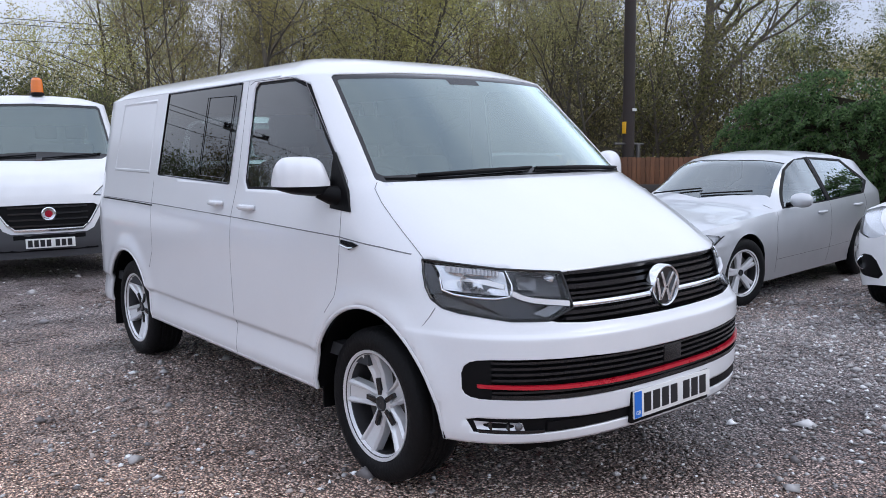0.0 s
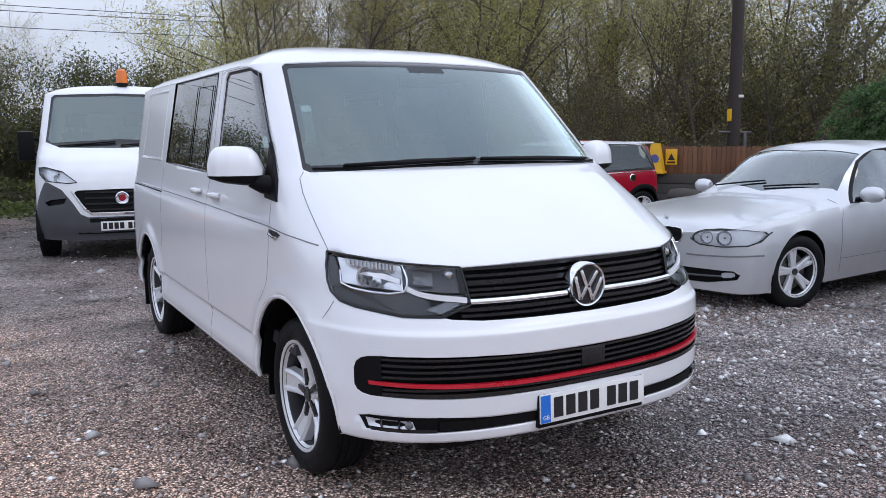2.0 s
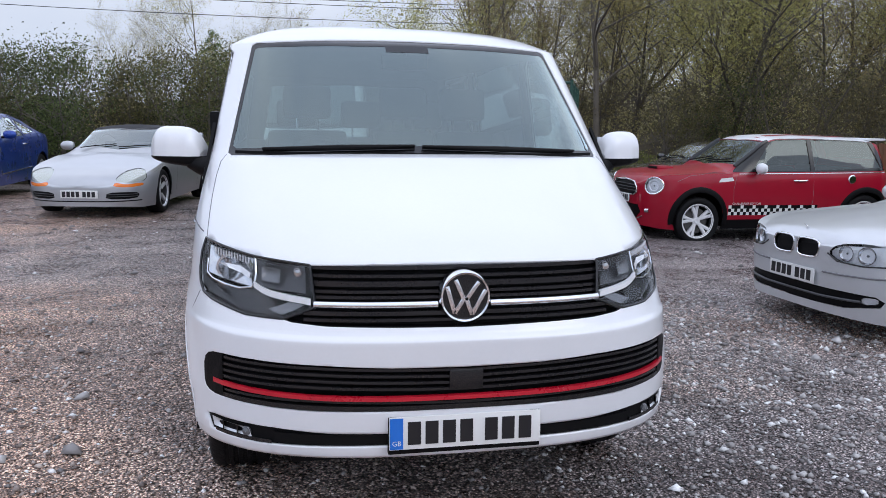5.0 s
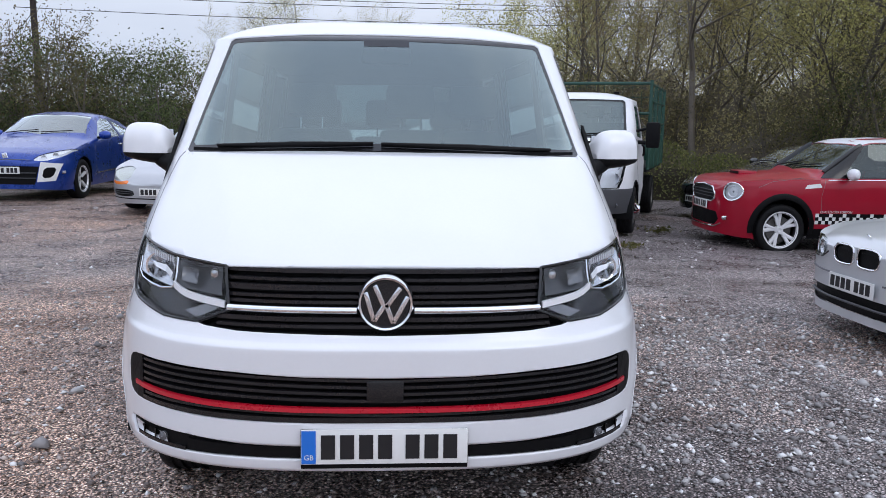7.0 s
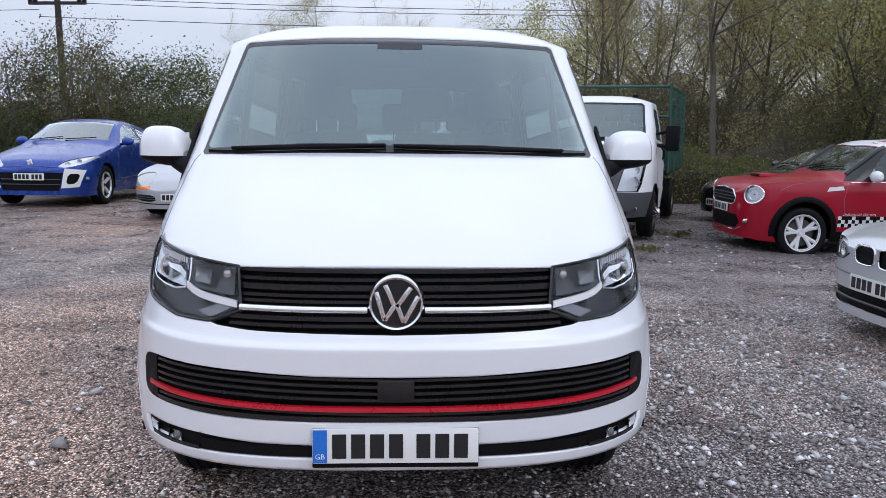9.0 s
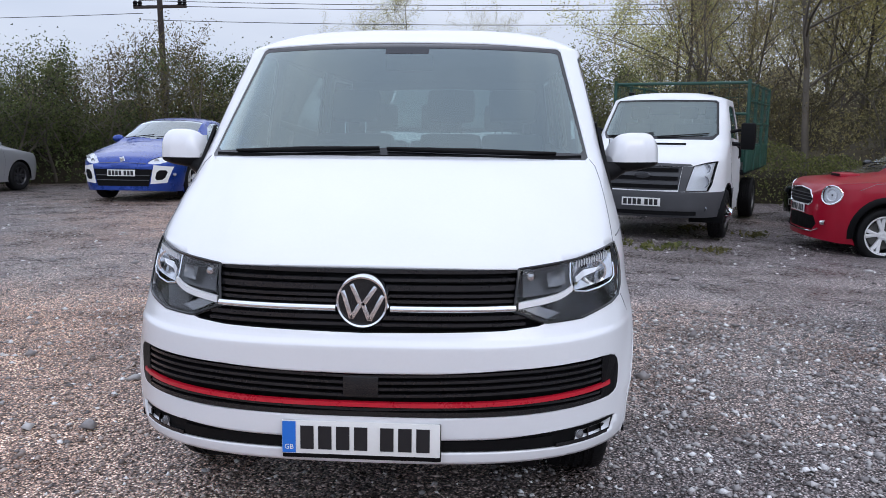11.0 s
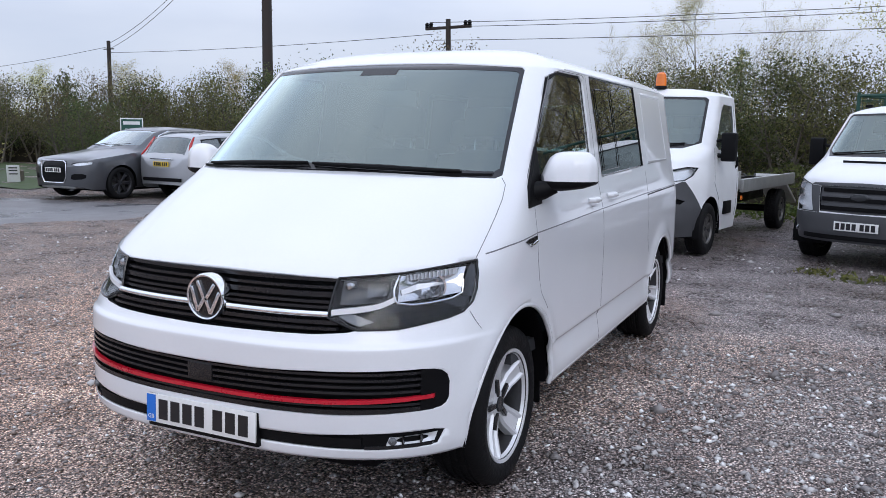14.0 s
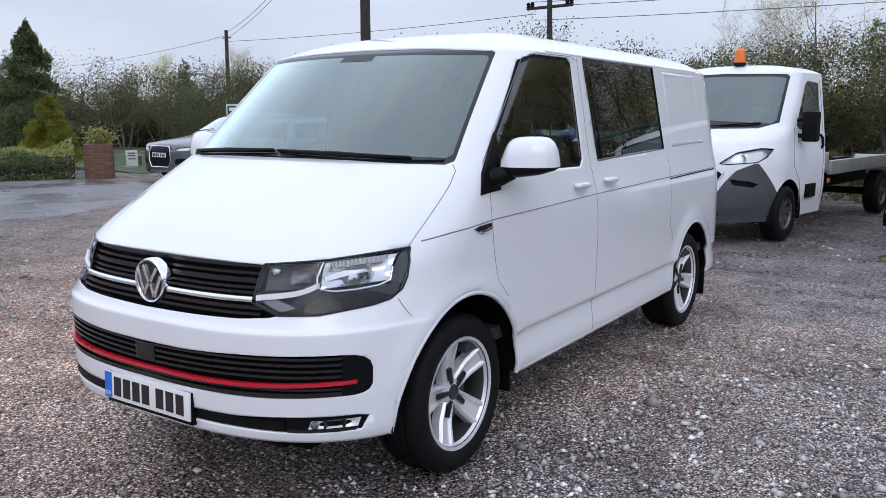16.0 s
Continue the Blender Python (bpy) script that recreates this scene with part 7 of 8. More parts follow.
def leaf_cloud(centres, sizes, flat=0.0, seed=1):
    """Leaves as slim triangles, one at each centre, turned at random."""
    g = np.random.default_rng(seed)
    c, s = np.asarray(centres, float), np.asarray(sizes, float)[:, None]
    n = len(c)
    a = g.normal(size=(n, 3))
    a /= np.linalg.norm(a, axis=1)[:, None]
    b = np.cross(a, g.normal(size=(n, 3)))
    b /= np.linalg.norm(b, axis=1)[:, None] + 1e-9
    p = np.stack([c - a * s, c + a * s * 0.7 + b * s * 0.55, c + a * s * 0.7 - b * s * 0.55], 1).reshape(-1, 3)
    k = np.arange(n)[:, None] * 3
    return p, np.concatenate([k, k + 1, k + 2], 1)


def fast_mesh(name, V, F, mat, smooth=False):
    me = bpy.data.meshes.new(name)
    V, F = np.asarray(V, np.float32), np.asarray(F, np.int32)
    me.vertices.add(len(V))
    me.vertices.foreach_set("co", V.ravel())
    w = F.shape[1]
    me.loops.add(F.size)
    me.loops.foreach_set("vertex_index", F.ravel())
    me.polygons.add(len(F))
    me.polygons.foreach_set("loop_start", np.arange(0, F.size, w, dtype=np.int32))
    me.update(calc_edges=True)
    me.materials.append(M[mat])
    if smooth:
        me.polygons.foreach_set("use_smooth", np.ones(len(F), bool))
    return me


def limbs(seed, height, spread, levels, n0, lean=0.0, base=0.16, stems=1, start=0.25):
    """Branch skeleton: lists of (points, radii), and the twig ends where leaves grow."""
    g = random.Random(seed)
    out, tips = [], []

    def grow(p, d, length, r, lev):
        pts, rs, q = [p.copy()], [r], p.copy()
        steps = (5, 4, 3, 2)[lev]
        dd = d.normalized()
        for k in range(steps):
            bend = 0.16 + 0.12 * lev
            dd = (dd + Vector((g.uniform(-1, 1), g.uniform(-1, 1), g.uniform(-0.5, 0.9))) * bend * (0.6 if lev == 0 else 1)).normalized()
            q = q + dd * (length / steps)
            pts.append(q.copy())
            rs.append(max(0.006, r * (1 - 0.75 * (k + 1) / steps)))
        out.append((pts, rs, lev))
        if lev >= levels:
            tips.extend(pts[1:])
            return
        if lev == levels - 1:
            tips.extend(pts[1:])
        n = n0[lev]
        for k in range(n):
            t = (start if lev == 0 else 0.25) + (1 - (start if lev == 0 else 0.25)) * (k + g.random()) / n
            i = min(steps - 1, int(t * steps))
            f = t * steps - i
            pp = pts[i].lerp(pts[i + 1], f)
            az = g.uniform(0, 2 * math.pi)
            up = g.uniform(0.25, 0.9) if lev < 2 else g.uniform(-0.2, 0.8)
            nd = Vector((math.cos(az) * spread, math.sin(az) * spread, up)) + dd * 0.35
            grow(pp, nd, length * g.uniform(0.38, 0.60) * (1.1 - 0.45 * t if lev == 0 else 1), rs[i] * g.uniform(0.45, 0.65), lev + 1)

    for k in range(stems):
        az = 2 * math.pi * k / stems + g.random()
        d = Vector((lean + (0.35 * math.cos(az) if stems > 1 else 0), 0.35 * math.sin(az) if stems > 1 else 0, 1))
        grow(Vector((0.15 * math.cos(az), 0.15 * math.sin(az), -0.1)) if stems > 1 else Vector((0, 0, -0.1)), d, height * g.uniform(0.75, 0.9), base, 0)
    return out, tips


def tree_meshes(seed, height, spread, n0, leaf, leaves, size, fluff=0.26, **k):
    lim, tips = limbs(seed, height, spread, 3, n0, **k)
    V, F = [], []
    for pts, rs, lev in lim:
        v, f = tube(pts, rs, (8, 5, 3, 3)[lev], False)
        o = len(V)
        V += v
        F += [tuple(i + o for i in q) for q in f]
    wood = fast_mesh("trunk", V, F, "bark", True)
    g = np.random.default_rng(seed)
    tips = np.array([tuple(p) for p in tips])
    idx = g.integers(0, len(tips), leaves)
    pos = tips[idx] + g.normal(size=(leaves, 3)) * fluff
    crown = fast_mesh("crown", *leaf_cloud(pos, g.uniform(0.6, 1.3, leaves) * size, seed=seed), leaf)
    return wood, crown


TREES = [tree_meshes(11, 10, .95, (10, 6, 4), "leaf_olive", 19000, .039, base=.10),
         tree_meshes(12, 11, .80, (11, 6, 4), "leaf_brown", 18000, .036, base=.09),
         tree_meshes(13, 9, 1.0, (9, 6, 4), "leaf_olive", 19000, .039, base=.09, stems=2),
         tree_meshes(14, 10, .7, (11, 6, 4), "leaf_brown", 12000, .028, .20, base=.08),
         tree_meshes(15, 9, .95, (10, 6, 4), "leaf_green", 19000, .045, .30, base=.13)]
BUSHES = [tree_meshes(21, 3.6, 1.0, (5, 4, 2), "bush_olive", 5000, .037, .18, base=.05, stems=3, start=.1),
          tree_meshes(22, 3.2, 1.1, (5, 4, 2), "bush_green", 5000, .038, .18, base=.05, stems=3, start=.1),
          tree_meshes(23, 3.8, .9, (5, 4, 2), "bush_brown", 5000, .037, .18, base=.05, stems=3, start=.1)]
OAK = tree_meshes(34, 11, 1.1, (8, 6, 4), "leaf_lime", 15000, .036, .24, base=.32, start=.40)
WORDS = {0: "olive-leaved autumn tree with open crown", 1: "thin brown-leaved autumn tree", 2: "twin-stemmed olive autumn tree", 3: "nearly bare autumn tree with fine twigs", 4: "green-leaved tree with dense crown"}


def plant(meshes, name, label, cat, x, y, s, rot, group):
    wood, crown = meshes
    z = level(x, y)
    t = thing(name, label, cat, group, Matrix.LocRotScale((x, y, z), Euler((0, 0, rot)), (s, s, s)))
    part("trunk" if name == "tree" else "stem", wood, None, t)
    part("crown", crown, None, t)


pr = random.Random(5)


def belt(n, b0, b1, d0, d1, kinds, s0, s1, pool, name, cat, group):
    """Plants n along a belt; bearings in degrees right of +y, distances from the yard's middle."""
    for k in range(n):
        b = radians(b0 + (b1 - b0) * (k + pr.random()) / n)
        d = pr.uniform(d0, d1)
        i = pr.choice(kinds)
        plant(pool[i], name, WORDS[i] if pool is TREES else ("dense olive thicket at the yard edge", "dense green thicket at the yard edge", "brown-leaved thicket at the yard edge")[i], cat, d * math.sin(b), -2 + d * math.cos(b), pr.uniform(s0, s1), pr.uniform(0, 6.28), group)


belt(15, 12, 47, 21.5, 25, (0, 1, 2, 3), .58, .80, TREES, "tree", "tree", "trees behind the yard")
belt(16, 11, 52, 26, 33, (0, 1, 2, 3), .72, .98, TREES, "tree", "tree", "trees behind the yard")
belt(11, 47, 84, 24, 31, (4, 0, 2, 4), .36, .48, TREES, "tree", "tree", "trees behind the yard")
belt(5, -14, 4, 32, 42, (3, 1, 3), .5, .66, TREES, "tree", "tree", "trees behind the yard")
belt(9, -70, -20, 38, 50, (0, 2, 4), .40, .52, TREES, "tree", "tree", "trees across the road")
belt(26, -34, 8, 20.5, 23.5, (0, 1, 1, 2), .86, 1.02, BUSHES, "bush", "bush", "thicket round the yard")
belt(20, 8, 70, 18.5, 23, (0, 1, 2), .62, .92, BUSHES, "bush", "bush", "thicket round the yard")
belt(18, -48, -30, 25, 34, (0, 1, 2), .7, .95, BUSHES, "bush", "bush", "thicket round the yard")
belt(20, -72, -44, 33, 44, (0, 1, 1), .8, 1.15, BUSHES, "bush", "bush", "thicket round the yard")
belt(9, -75, 0, 46, 58, (0, 2, 1), .95, 1.4, BUSHES, "bush", "bush", "far thicket")
# two trees that lean over the low hedge, and the old oak by the conifers
plant(TREES[0], "tree", "leaning olive tree with long low limbs", "tree", 7.6, 17.5, .95, 2.2, "trees behind the yard")
plant(TREES[2], "tree", WORDS[2], "tree", 10.6, 17.0, .9, .7, "trees behind the yard")
plant(OAK, "tree", "old oak with dark trunk and few bright leaves", "tree", 19.5, 13.2, .86, 4.0, "trees behind the yard")


for x, y, i, k in ((14.8, 12.8, 2, 1.2), (15.8, 11.5, 0, 1.3), (16.7, 10.2, 2, 1.25), (17.5, 8.8, 0, 1.2), (18.2, 7.4, 1, 1.2)):
    plant(BUSHES[i], "bush", ("dense olive thicket at the yard edge", "dense green thicket at the yard edge", "brown-leaved thicket at the yard edge")[i], "bush", x, y, k, x * 3, "thicket round the yard")
for x, y, k in ((37.3, 18.4, .98), (38.9, 14.9, .92), (39.7, 11.6, .85)):
    plant(TREES[4], "tree", "round green-leaved tree far behind the yard", "tree", x, y, k, y, "trees behind the yard")


def undergrowth(name, label, line, depth, h, n, size, leaf, seed, kind="stuff", core=True, core_mat="brush_core"):
    """Leaves packed along a line of points: a hedge or a bank of brush, with an added core sheet coloured as its shaded
    inside.
    """
    g = np.random.default_rng(seed)
    P = np.array(line, float)
    seg = np.linalg.norm(np.diff(P, axis=0), axis=1)
    cum = np.r_[0, np.cumsum(seg)]
    t = g.uniform(0, cum[-1], n)
    x, y = np.interp(t, cum, P[:, 0]), np.interp(t, cum, P[:, 1])
    side = g.normal(size=n) * depth / 2.6
    bump = 1 + .16 * np.sin(t * 1.7 + seed) + .10 * np.sin(t * 4.3)
    top = h * bump * np.sqrt(np.clip(1 - (side / (depth * .75)) ** 2, .05, 1))
    z = top * g.uniform(0, 1, n) ** .55
    dx, dy = np.gradient(P[:, 0]), np.gradient(P[:, 1])
    nx, ny = np.interp(t, cum, -dy), np.interp(t, cum, dx)
    ln = np.hypot(nx, ny)
    x, y = x + side * nx / ln, y + side * ny / ln
    base = np.array([level(a, b) for a, b in zip(x, y)])
    me = fast_mesh(name, *leaf_cloud(np.stack([x, y, base + z], 1), g.uniform(.6, 1.3, n) * size, seed=seed), leaf)
    ob = tagged(new(name, me), label, "hedge" if "hedge" in name else "undergrowth", kind=kind)
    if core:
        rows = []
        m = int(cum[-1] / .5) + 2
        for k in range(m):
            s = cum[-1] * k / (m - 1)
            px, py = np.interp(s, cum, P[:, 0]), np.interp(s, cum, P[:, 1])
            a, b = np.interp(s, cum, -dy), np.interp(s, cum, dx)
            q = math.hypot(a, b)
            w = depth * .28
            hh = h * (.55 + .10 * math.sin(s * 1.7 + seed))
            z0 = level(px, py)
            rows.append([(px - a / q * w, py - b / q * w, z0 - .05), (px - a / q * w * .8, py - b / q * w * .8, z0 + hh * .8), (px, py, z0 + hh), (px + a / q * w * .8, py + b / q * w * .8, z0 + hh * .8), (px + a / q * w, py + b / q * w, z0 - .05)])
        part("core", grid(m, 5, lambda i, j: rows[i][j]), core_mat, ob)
    return ob


undergrowth("brush_bank", "tangled olive-brown brush under the trees", [(-9, 21.5), (0, 21), (8, 19.5), (14, 15.5), (18, 9), (20, 2)], 3.0, 2.3, 34000, .045, "leaf_brown", 31, core_mat="wood_core")
undergrowth("brush_bank", "dark olive brush beyond the yard", [(-40, 22), (-28, 28), (-16, 27.5), (-8, 23)], 3.5, 2.6, 20000, .055, "bush_olive", 32)
undergrowth("brush_bank", "dark brush on the far field edge", [(-48, -4), (-46, 12), (-38, 26), (-10, 42), (14, 38), (34, 22), (36, -4)], 4, 4.1, 36000, .075, "bush_brown", 33)
undergrowth("brush_bank", "olive-brown woodland behind the yard", [(6.5, 41), (15, 37), (24, 28.5), (28.5, 20)], 6, 6.8, 80000, .075, "leaf_wood", 39, core_mat="wood_core")
undergrowth("hedge", "clipped dark green hedge behind the parked cars", [(-14.5, 17.2), (-9, 18.3), (-5, 17.6)], 1.2, 1.45, 9000, .05, "leaf_green", 34, "")
undergrowth("hedge", "low ragged ivy hedge on the yard's edge", [(-5, 17.4), (-1, 16.6), (3.2, 16.0)], 1.0, .85, 6000, .05, "leaf_green", 35, "")
undergrowth("hedge", "low yellow-green ivy hedge behind the black roadster", [(4.0, 14.8), (7, 14.4), (10.3, 13.4)], 1.0, 1.0, 15000, .030, "leaf_gold", 36, "")
undergrowth("hedge", "variegated low hedge beside the brick pillar", [(-19.5, 6.5), (-18.2, 9.0), (-17.2, 10.5)], .9, .90, 15000, .030, "leaf_pale", 37, "")
undergrowth("hedge", "dark green creeping shrub along the wire fence", [(-18.9, 6.2), (-17.7, 8.7), (-16.9, 10.2)], .55, .62, 14000, .026, "leaf_dark", 40, "")
wire_fence = thing("wire_fence", "low dark wire fence in front of the hedge", "fence")
for k in range(9):
    t = k / 8
    x, y = -18.62 + 2.0 * t, 6.1 + 3.95 * t
    part("post", tube([(x, y, level(x, y) - .05), (x, y, level(x, y) + .62)], .018, 6), "pole_wood", wire_fence)
for z in (.15, .37, .58):
    part("rail", tube([(-18.62 + .5 * k, 6.1 + .9875 * k, level(-18.62 + .5 * k, 6.1 + .9875 * k) + z) for k in range(5)], .009, 5), "pole_wood", wire_fence)

undergrowth("weeds", "green weeds along the yard's edge", [(-5, 15.9), (-1.5, 15.3), (3.6, 13.6), (4.6, 12.6)], .9, .28, 3500, .06, "grass", 38, core=False)


def conifer(name, label, x, y, h, w, leaf, n, seed, tip=1.0, fine=.05, ragged=.25):
    """An evergreen: upright trunk and drooping flat sprays, thick to the ground."""
    g = np.random.default_rng(seed)
    t = thing(name, label, "tree", m=pose(x, y, level(x, y)))
    part("trunk", tube([(0, 0, -.1), (0, 0, h * .5), (.02, 0, h * .92)], [.05 * h ** .6, .03 * h ** .6, .008], 8), "bark", t)
    V, F = [], []
    sprays = int(26 * h)
    C, S = [], []
    for k in range(sprays):
        u = g.uniform(.02, 1) ** .9
        z = h * u
        r = w / 2 * (1 - u) ** tip * g.uniform(1 - ragged, 1.1) + .06
        a = g.uniform(0, 6.28)
        q = int(max(8, n / sprays))
        s = g.uniform(0, 1, q) ** .6
        aa = a + g.normal(size=q) * .25
        C.append(np.stack([r * s * np.cos(aa), r * s * np.sin(aa), z - .25 * r * s ** 2 + g.normal(size=q) * .04 * h ** .5], 1))
        S.append(g.uniform(.5, 1.3, q))
        V_, F_ = tube([(0, 0, z), (r * .8 * math.cos(a), r * .8 * math.sin(a), z - .2 * r)], [.015, .005], 3, False)
        o = len(V)
        V += V_
        F += [tuple(i + o for i in f) for f in F_]
    tagged(part("branchwork", (V, F), "bark", t), kind="stuff")
    C = np.concatenate(C)
    part("crown", fast_mesh("crown", *leaf_cloud(C, np.concatenate(S) * fine * max(1, h / 6), seed=seed), leaf), None, t)
    return t


conifer("conifer", "tall dark green conifer", -27.5, 15.4, 4.85, 5.6, "leaf_dark", 46000, 51, .85, .05, .5)
conifer("conifer", "small golden-green cone-shaped conifer", -20.6, 11.9, 2.12, 2.1, "leaf_lime", 42000, 52, .62, .028, .10)
conifer("conifer", "dark cedar far behind the thicket", -4.6, 58, 7.5, 6.5, "leaf_dark", 9000, 53, .55, .05, .6)
conifer("conifer", "dark cedar above the thicket", -30.5, 25, 4.2, 3.0, "leaf_dark", 4000, 54, .6)


def cypress_bank():
    """Feathery evergreen hedge of overlapping sprays."""
    g = np.random.default_rng(61)
    line = np.array([(11.2, 6.6), (10.7, 5.0), (10.6, 2.5), (11.2, -1.5), (12, -5)])
    cum = np.r_[0, np.cumsum(np.linalg.norm(np.diff(line, axis=0), axis=1))]
    C, S = [], []
    V, F = [], []
    for k in range(620):
        t = g.uniform(0, cum[-1])
        x, y = np.interp(t, cum, line[:, 0]), np.interp(t, cum, line[:, 1])
        top = 2.45 + .25 * math.sin(t * 1.3) - .9 * max(0, 1 - t / 2.2) ** 1.3
        z = top * g.uniform(.02, 1) ** .6
        a = math.pi + g.normal() * .9
        r = g.uniform(.5, 1.1) * (1.15 - .45 * z / top)
        q = 170
        s = g.uniform(0, 1, q)
        w = .22 * (1 - s) + .03
        off = g.normal(size=q) * w
        C.append(np.stack([x + (r * s) * math.cos(a) - off * math.sin(a), y + (r * s) * math.sin(a) + off * math.cos(a), z + .34 * s - .55 * s ** 2 + g.normal(size=q) * .02], 1))
        S.append(g.uniform(.6, 1.3, q) * .034)
        V_, F_ = tube([(x, y, z), (x + r * .5 * math.cos(a), y + r * .5 * math.sin(a), z + .06), (x + r * math.cos(a), y + r * math.sin(a), z - .2)], [.016, .01, .004], 3, False)
        o = len(V)
        V += V_
        F += [tuple(i + o for i in f) for f in F_]
    C = np.concatenate(C)
    C[:, 2] += np.array([level(a, b) for a, b in C[:, :2]])
    ob = tagged(new("conifer_hedge", fast_mesh("conifer_hedge", *leaf_cloud(C, np.concatenate(S), seed=61), "leaf_cypress")), "feathery dark green conifer hedge behind the silver hatchback", "hedge")
    # added sheet inside the sprays, its dark colour standing for the shade there
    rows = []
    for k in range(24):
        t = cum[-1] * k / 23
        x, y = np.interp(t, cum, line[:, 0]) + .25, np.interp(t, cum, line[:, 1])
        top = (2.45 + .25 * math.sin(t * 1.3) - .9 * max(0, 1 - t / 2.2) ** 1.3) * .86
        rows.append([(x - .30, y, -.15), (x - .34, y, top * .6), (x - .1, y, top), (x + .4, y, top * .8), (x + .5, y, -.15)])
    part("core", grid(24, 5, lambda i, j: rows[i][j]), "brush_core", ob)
    tagged(part("branchwork", (V, F), "bark", ob), kind="stuff")


cypress_bank()

# ---- poles and cables ----
def pole(x, y, h, r, lean=0.0, label="dark tarred wooden telegraph pole"):
    t = thing("utility_pole", label, "utility pole", "telegraph poles", pose(x, y, level(x, y) - .1, 0, lean))
    part("shaft", tube([(0, 0, 0), (0, 0, h * .5), (0, 0, h)], [r * 1.12, r, r * .82], 14), "pole_wood", t)
    return t


p1 = pole(12.75, 10.25, 9.5, .128)
part("yellow_tag", box(-.175, -.145, -.05, .05, 1.85, 2.12, .004), "yellow", p1)
part("white_tag", box(-.05, .10, -.150, -.138, 2.36, 2.42, .003), "sign_white", p1)
part("stay_bracket", join(tube([(-.5, 0, 1.62), (.55, 0, 1.60)], .03, 8), box(.1, .2, -.2, -.14, 1.0, 1.6, .01)), "steel", p1)
p2 = pole(-13.4, 17.8, 9.0, .15)
part("step_iron", tube([(-.2, 0, 5.2), (.2, 0, 5.2)], .015, 6), "steel", p2)
p3 = pole(-11.2, 25.7, 5.85, .11, -1.0, "wooden pole with crossarm and insulators")
arm = part("crossarm", box(-.92, .92, -.05, .05, 5.50, 5.60, .01), "pole_wood", p3)
for x in (-.86, -.70, .70, .86):
    part("insulator", moved(lathe([(.001, .20), (.05, .18), (.085, .12), (.06, .07), (.085, .03), (.03, -.02)], 14), Matrix.Translation((x, 0, 5.58)) @ pose(0, 0, 0, 0, -90)), "black_plastic", arm)
p4 = pole(-31.7, 28.7, 6.1, .11)
part("bracket", tube([(-.35, 0, 5.7), (.35, 0, 5.7)], .03, 6), "steel", p4)
p5 = pole(24.0, 27.0, 6.2, .12)


def cable(a, b, sag, r=.011):
    pts = [Vector(a).lerp(Vector(b), k / 24) - Vector((0, 0, sag * 4 * (k / 24) * (1 - k / 24))) for k in range(25)]
    tagged(part("cable", tube(pts, r, 5), "wire"), "dark overhead cable between wooden poles", "cable", "overhead cables")


for dy, z in ((-.3, 5.50), (.3, 5.42), (0, 4.9)):
    cable((-11.9, 25.7 + dy, z), (24.0, 27.0 + dy, z + .55), .35)
for dz in (0, -.28):
    cable((-31.7, 28.7, 5.75 + dz), (-13.4, 17.8, 8.4 + dz * .6), .55)
cable((-31.7, 28.7, 5.3), (-11.9, 25.7, 5.12), .12)
cable((-31.7, 28.7, 5.6), (-55, 34, 5.0), .2)
cable((-11.2, 25.7, 4.9), (-14.2, 24.3, .2), 0)
cable((-13.4, 17.8, 8.5), (3, 5.0 + 40, 9.5), .6)
cable((-13.4, 17.8, 8.2), (6, 40, 8.0), .6)

# ---- fence, signs, pillar ----
A, B = Vector((10.5, 13.0)), Vector((14.9, 5.4))
wall_ = thing("retaining_wall", "low dark timber retaining wall", "wall", kind="structure")
d = (B - A).normalized()
fence_rot = math.degrees(math.atan2(d.y, d.x))
Lf = (B - A).length
part("sleepers", moved(join(*[box(0, Lf, -.02, .16, -.35 + .22 * k, -.14 + .22 * k, .015) for k in range(4)]), pose(A.x, A.y, 0, 0, 0, fence_rot)), "sleeper", wall_)
fence = thing("fence", "brown close-boarded timber fence on a low wall", "fence", m=pose(A.x, A.y, 0, 0, 0, fence_rot))
board = mesh_of("board", *box(0, .095, -.012, .012, 0, .63, .004), "fence_wood")
for k in range(int(Lf / .102)):
    part("board", board, None, fence, m=pose(.102 * k, .05 + (.008 if k % 2 else 0), .50 + pr.uniform(-.012, .012)))
for z in (.60, .98):
    part("rail", box(0, Lf, .075, .12, z, z + .06, .008), "fence_wood", fence)
for k in range(5):
    part("post", box(k * Lf / 4 - .05, k * Lf / 4 + .05, .12, .22, .1, 1.1, .01), "fence_wood", fence)
haz = thing("hazard_sign", "small square yellow warning sign fixed to the fence", "sign", m=pose(11.62, 10.98, .90, 0, 0, fence_rot))
part("plate", box(-.13, .13, -.012, 0, -.17, .17, .006), "yellow", haz)
part("pictogram", join(([(-.08, -.016, -.07), (.08, -.016, -.07), (0, -.016, .08)], [(0, 1, 2)]), box(-.09, .09, -.016, -.013, -.14, -.10)), "ink", haz, smooth=False)
cone = thing("yellow_cone", "yellow plastic warning cone with a round blue disc", "cone", m=pose(11.36, 11.2, .53, 0, 0, fence_rot))
part("base", box(-.22, .22, -.16, .16, 0, .06, .015), "yellow", cone)
part("shell", ([(-.19, -.13, .06), (.19, -.13, .06), (.19, .13, .06), (-.19, .13, .06), (-.09, -.06, .68), (.09, -.06, .68), (.09, .06, .68), (-.09, .06, .68)], [(0, 1, 5, 4), (1, 2, 6, 5), (2, 3, 7, 6), (3, 0, 4, 7), (4, 5, 6, 7)]), "yellow", cone, smooth=False)
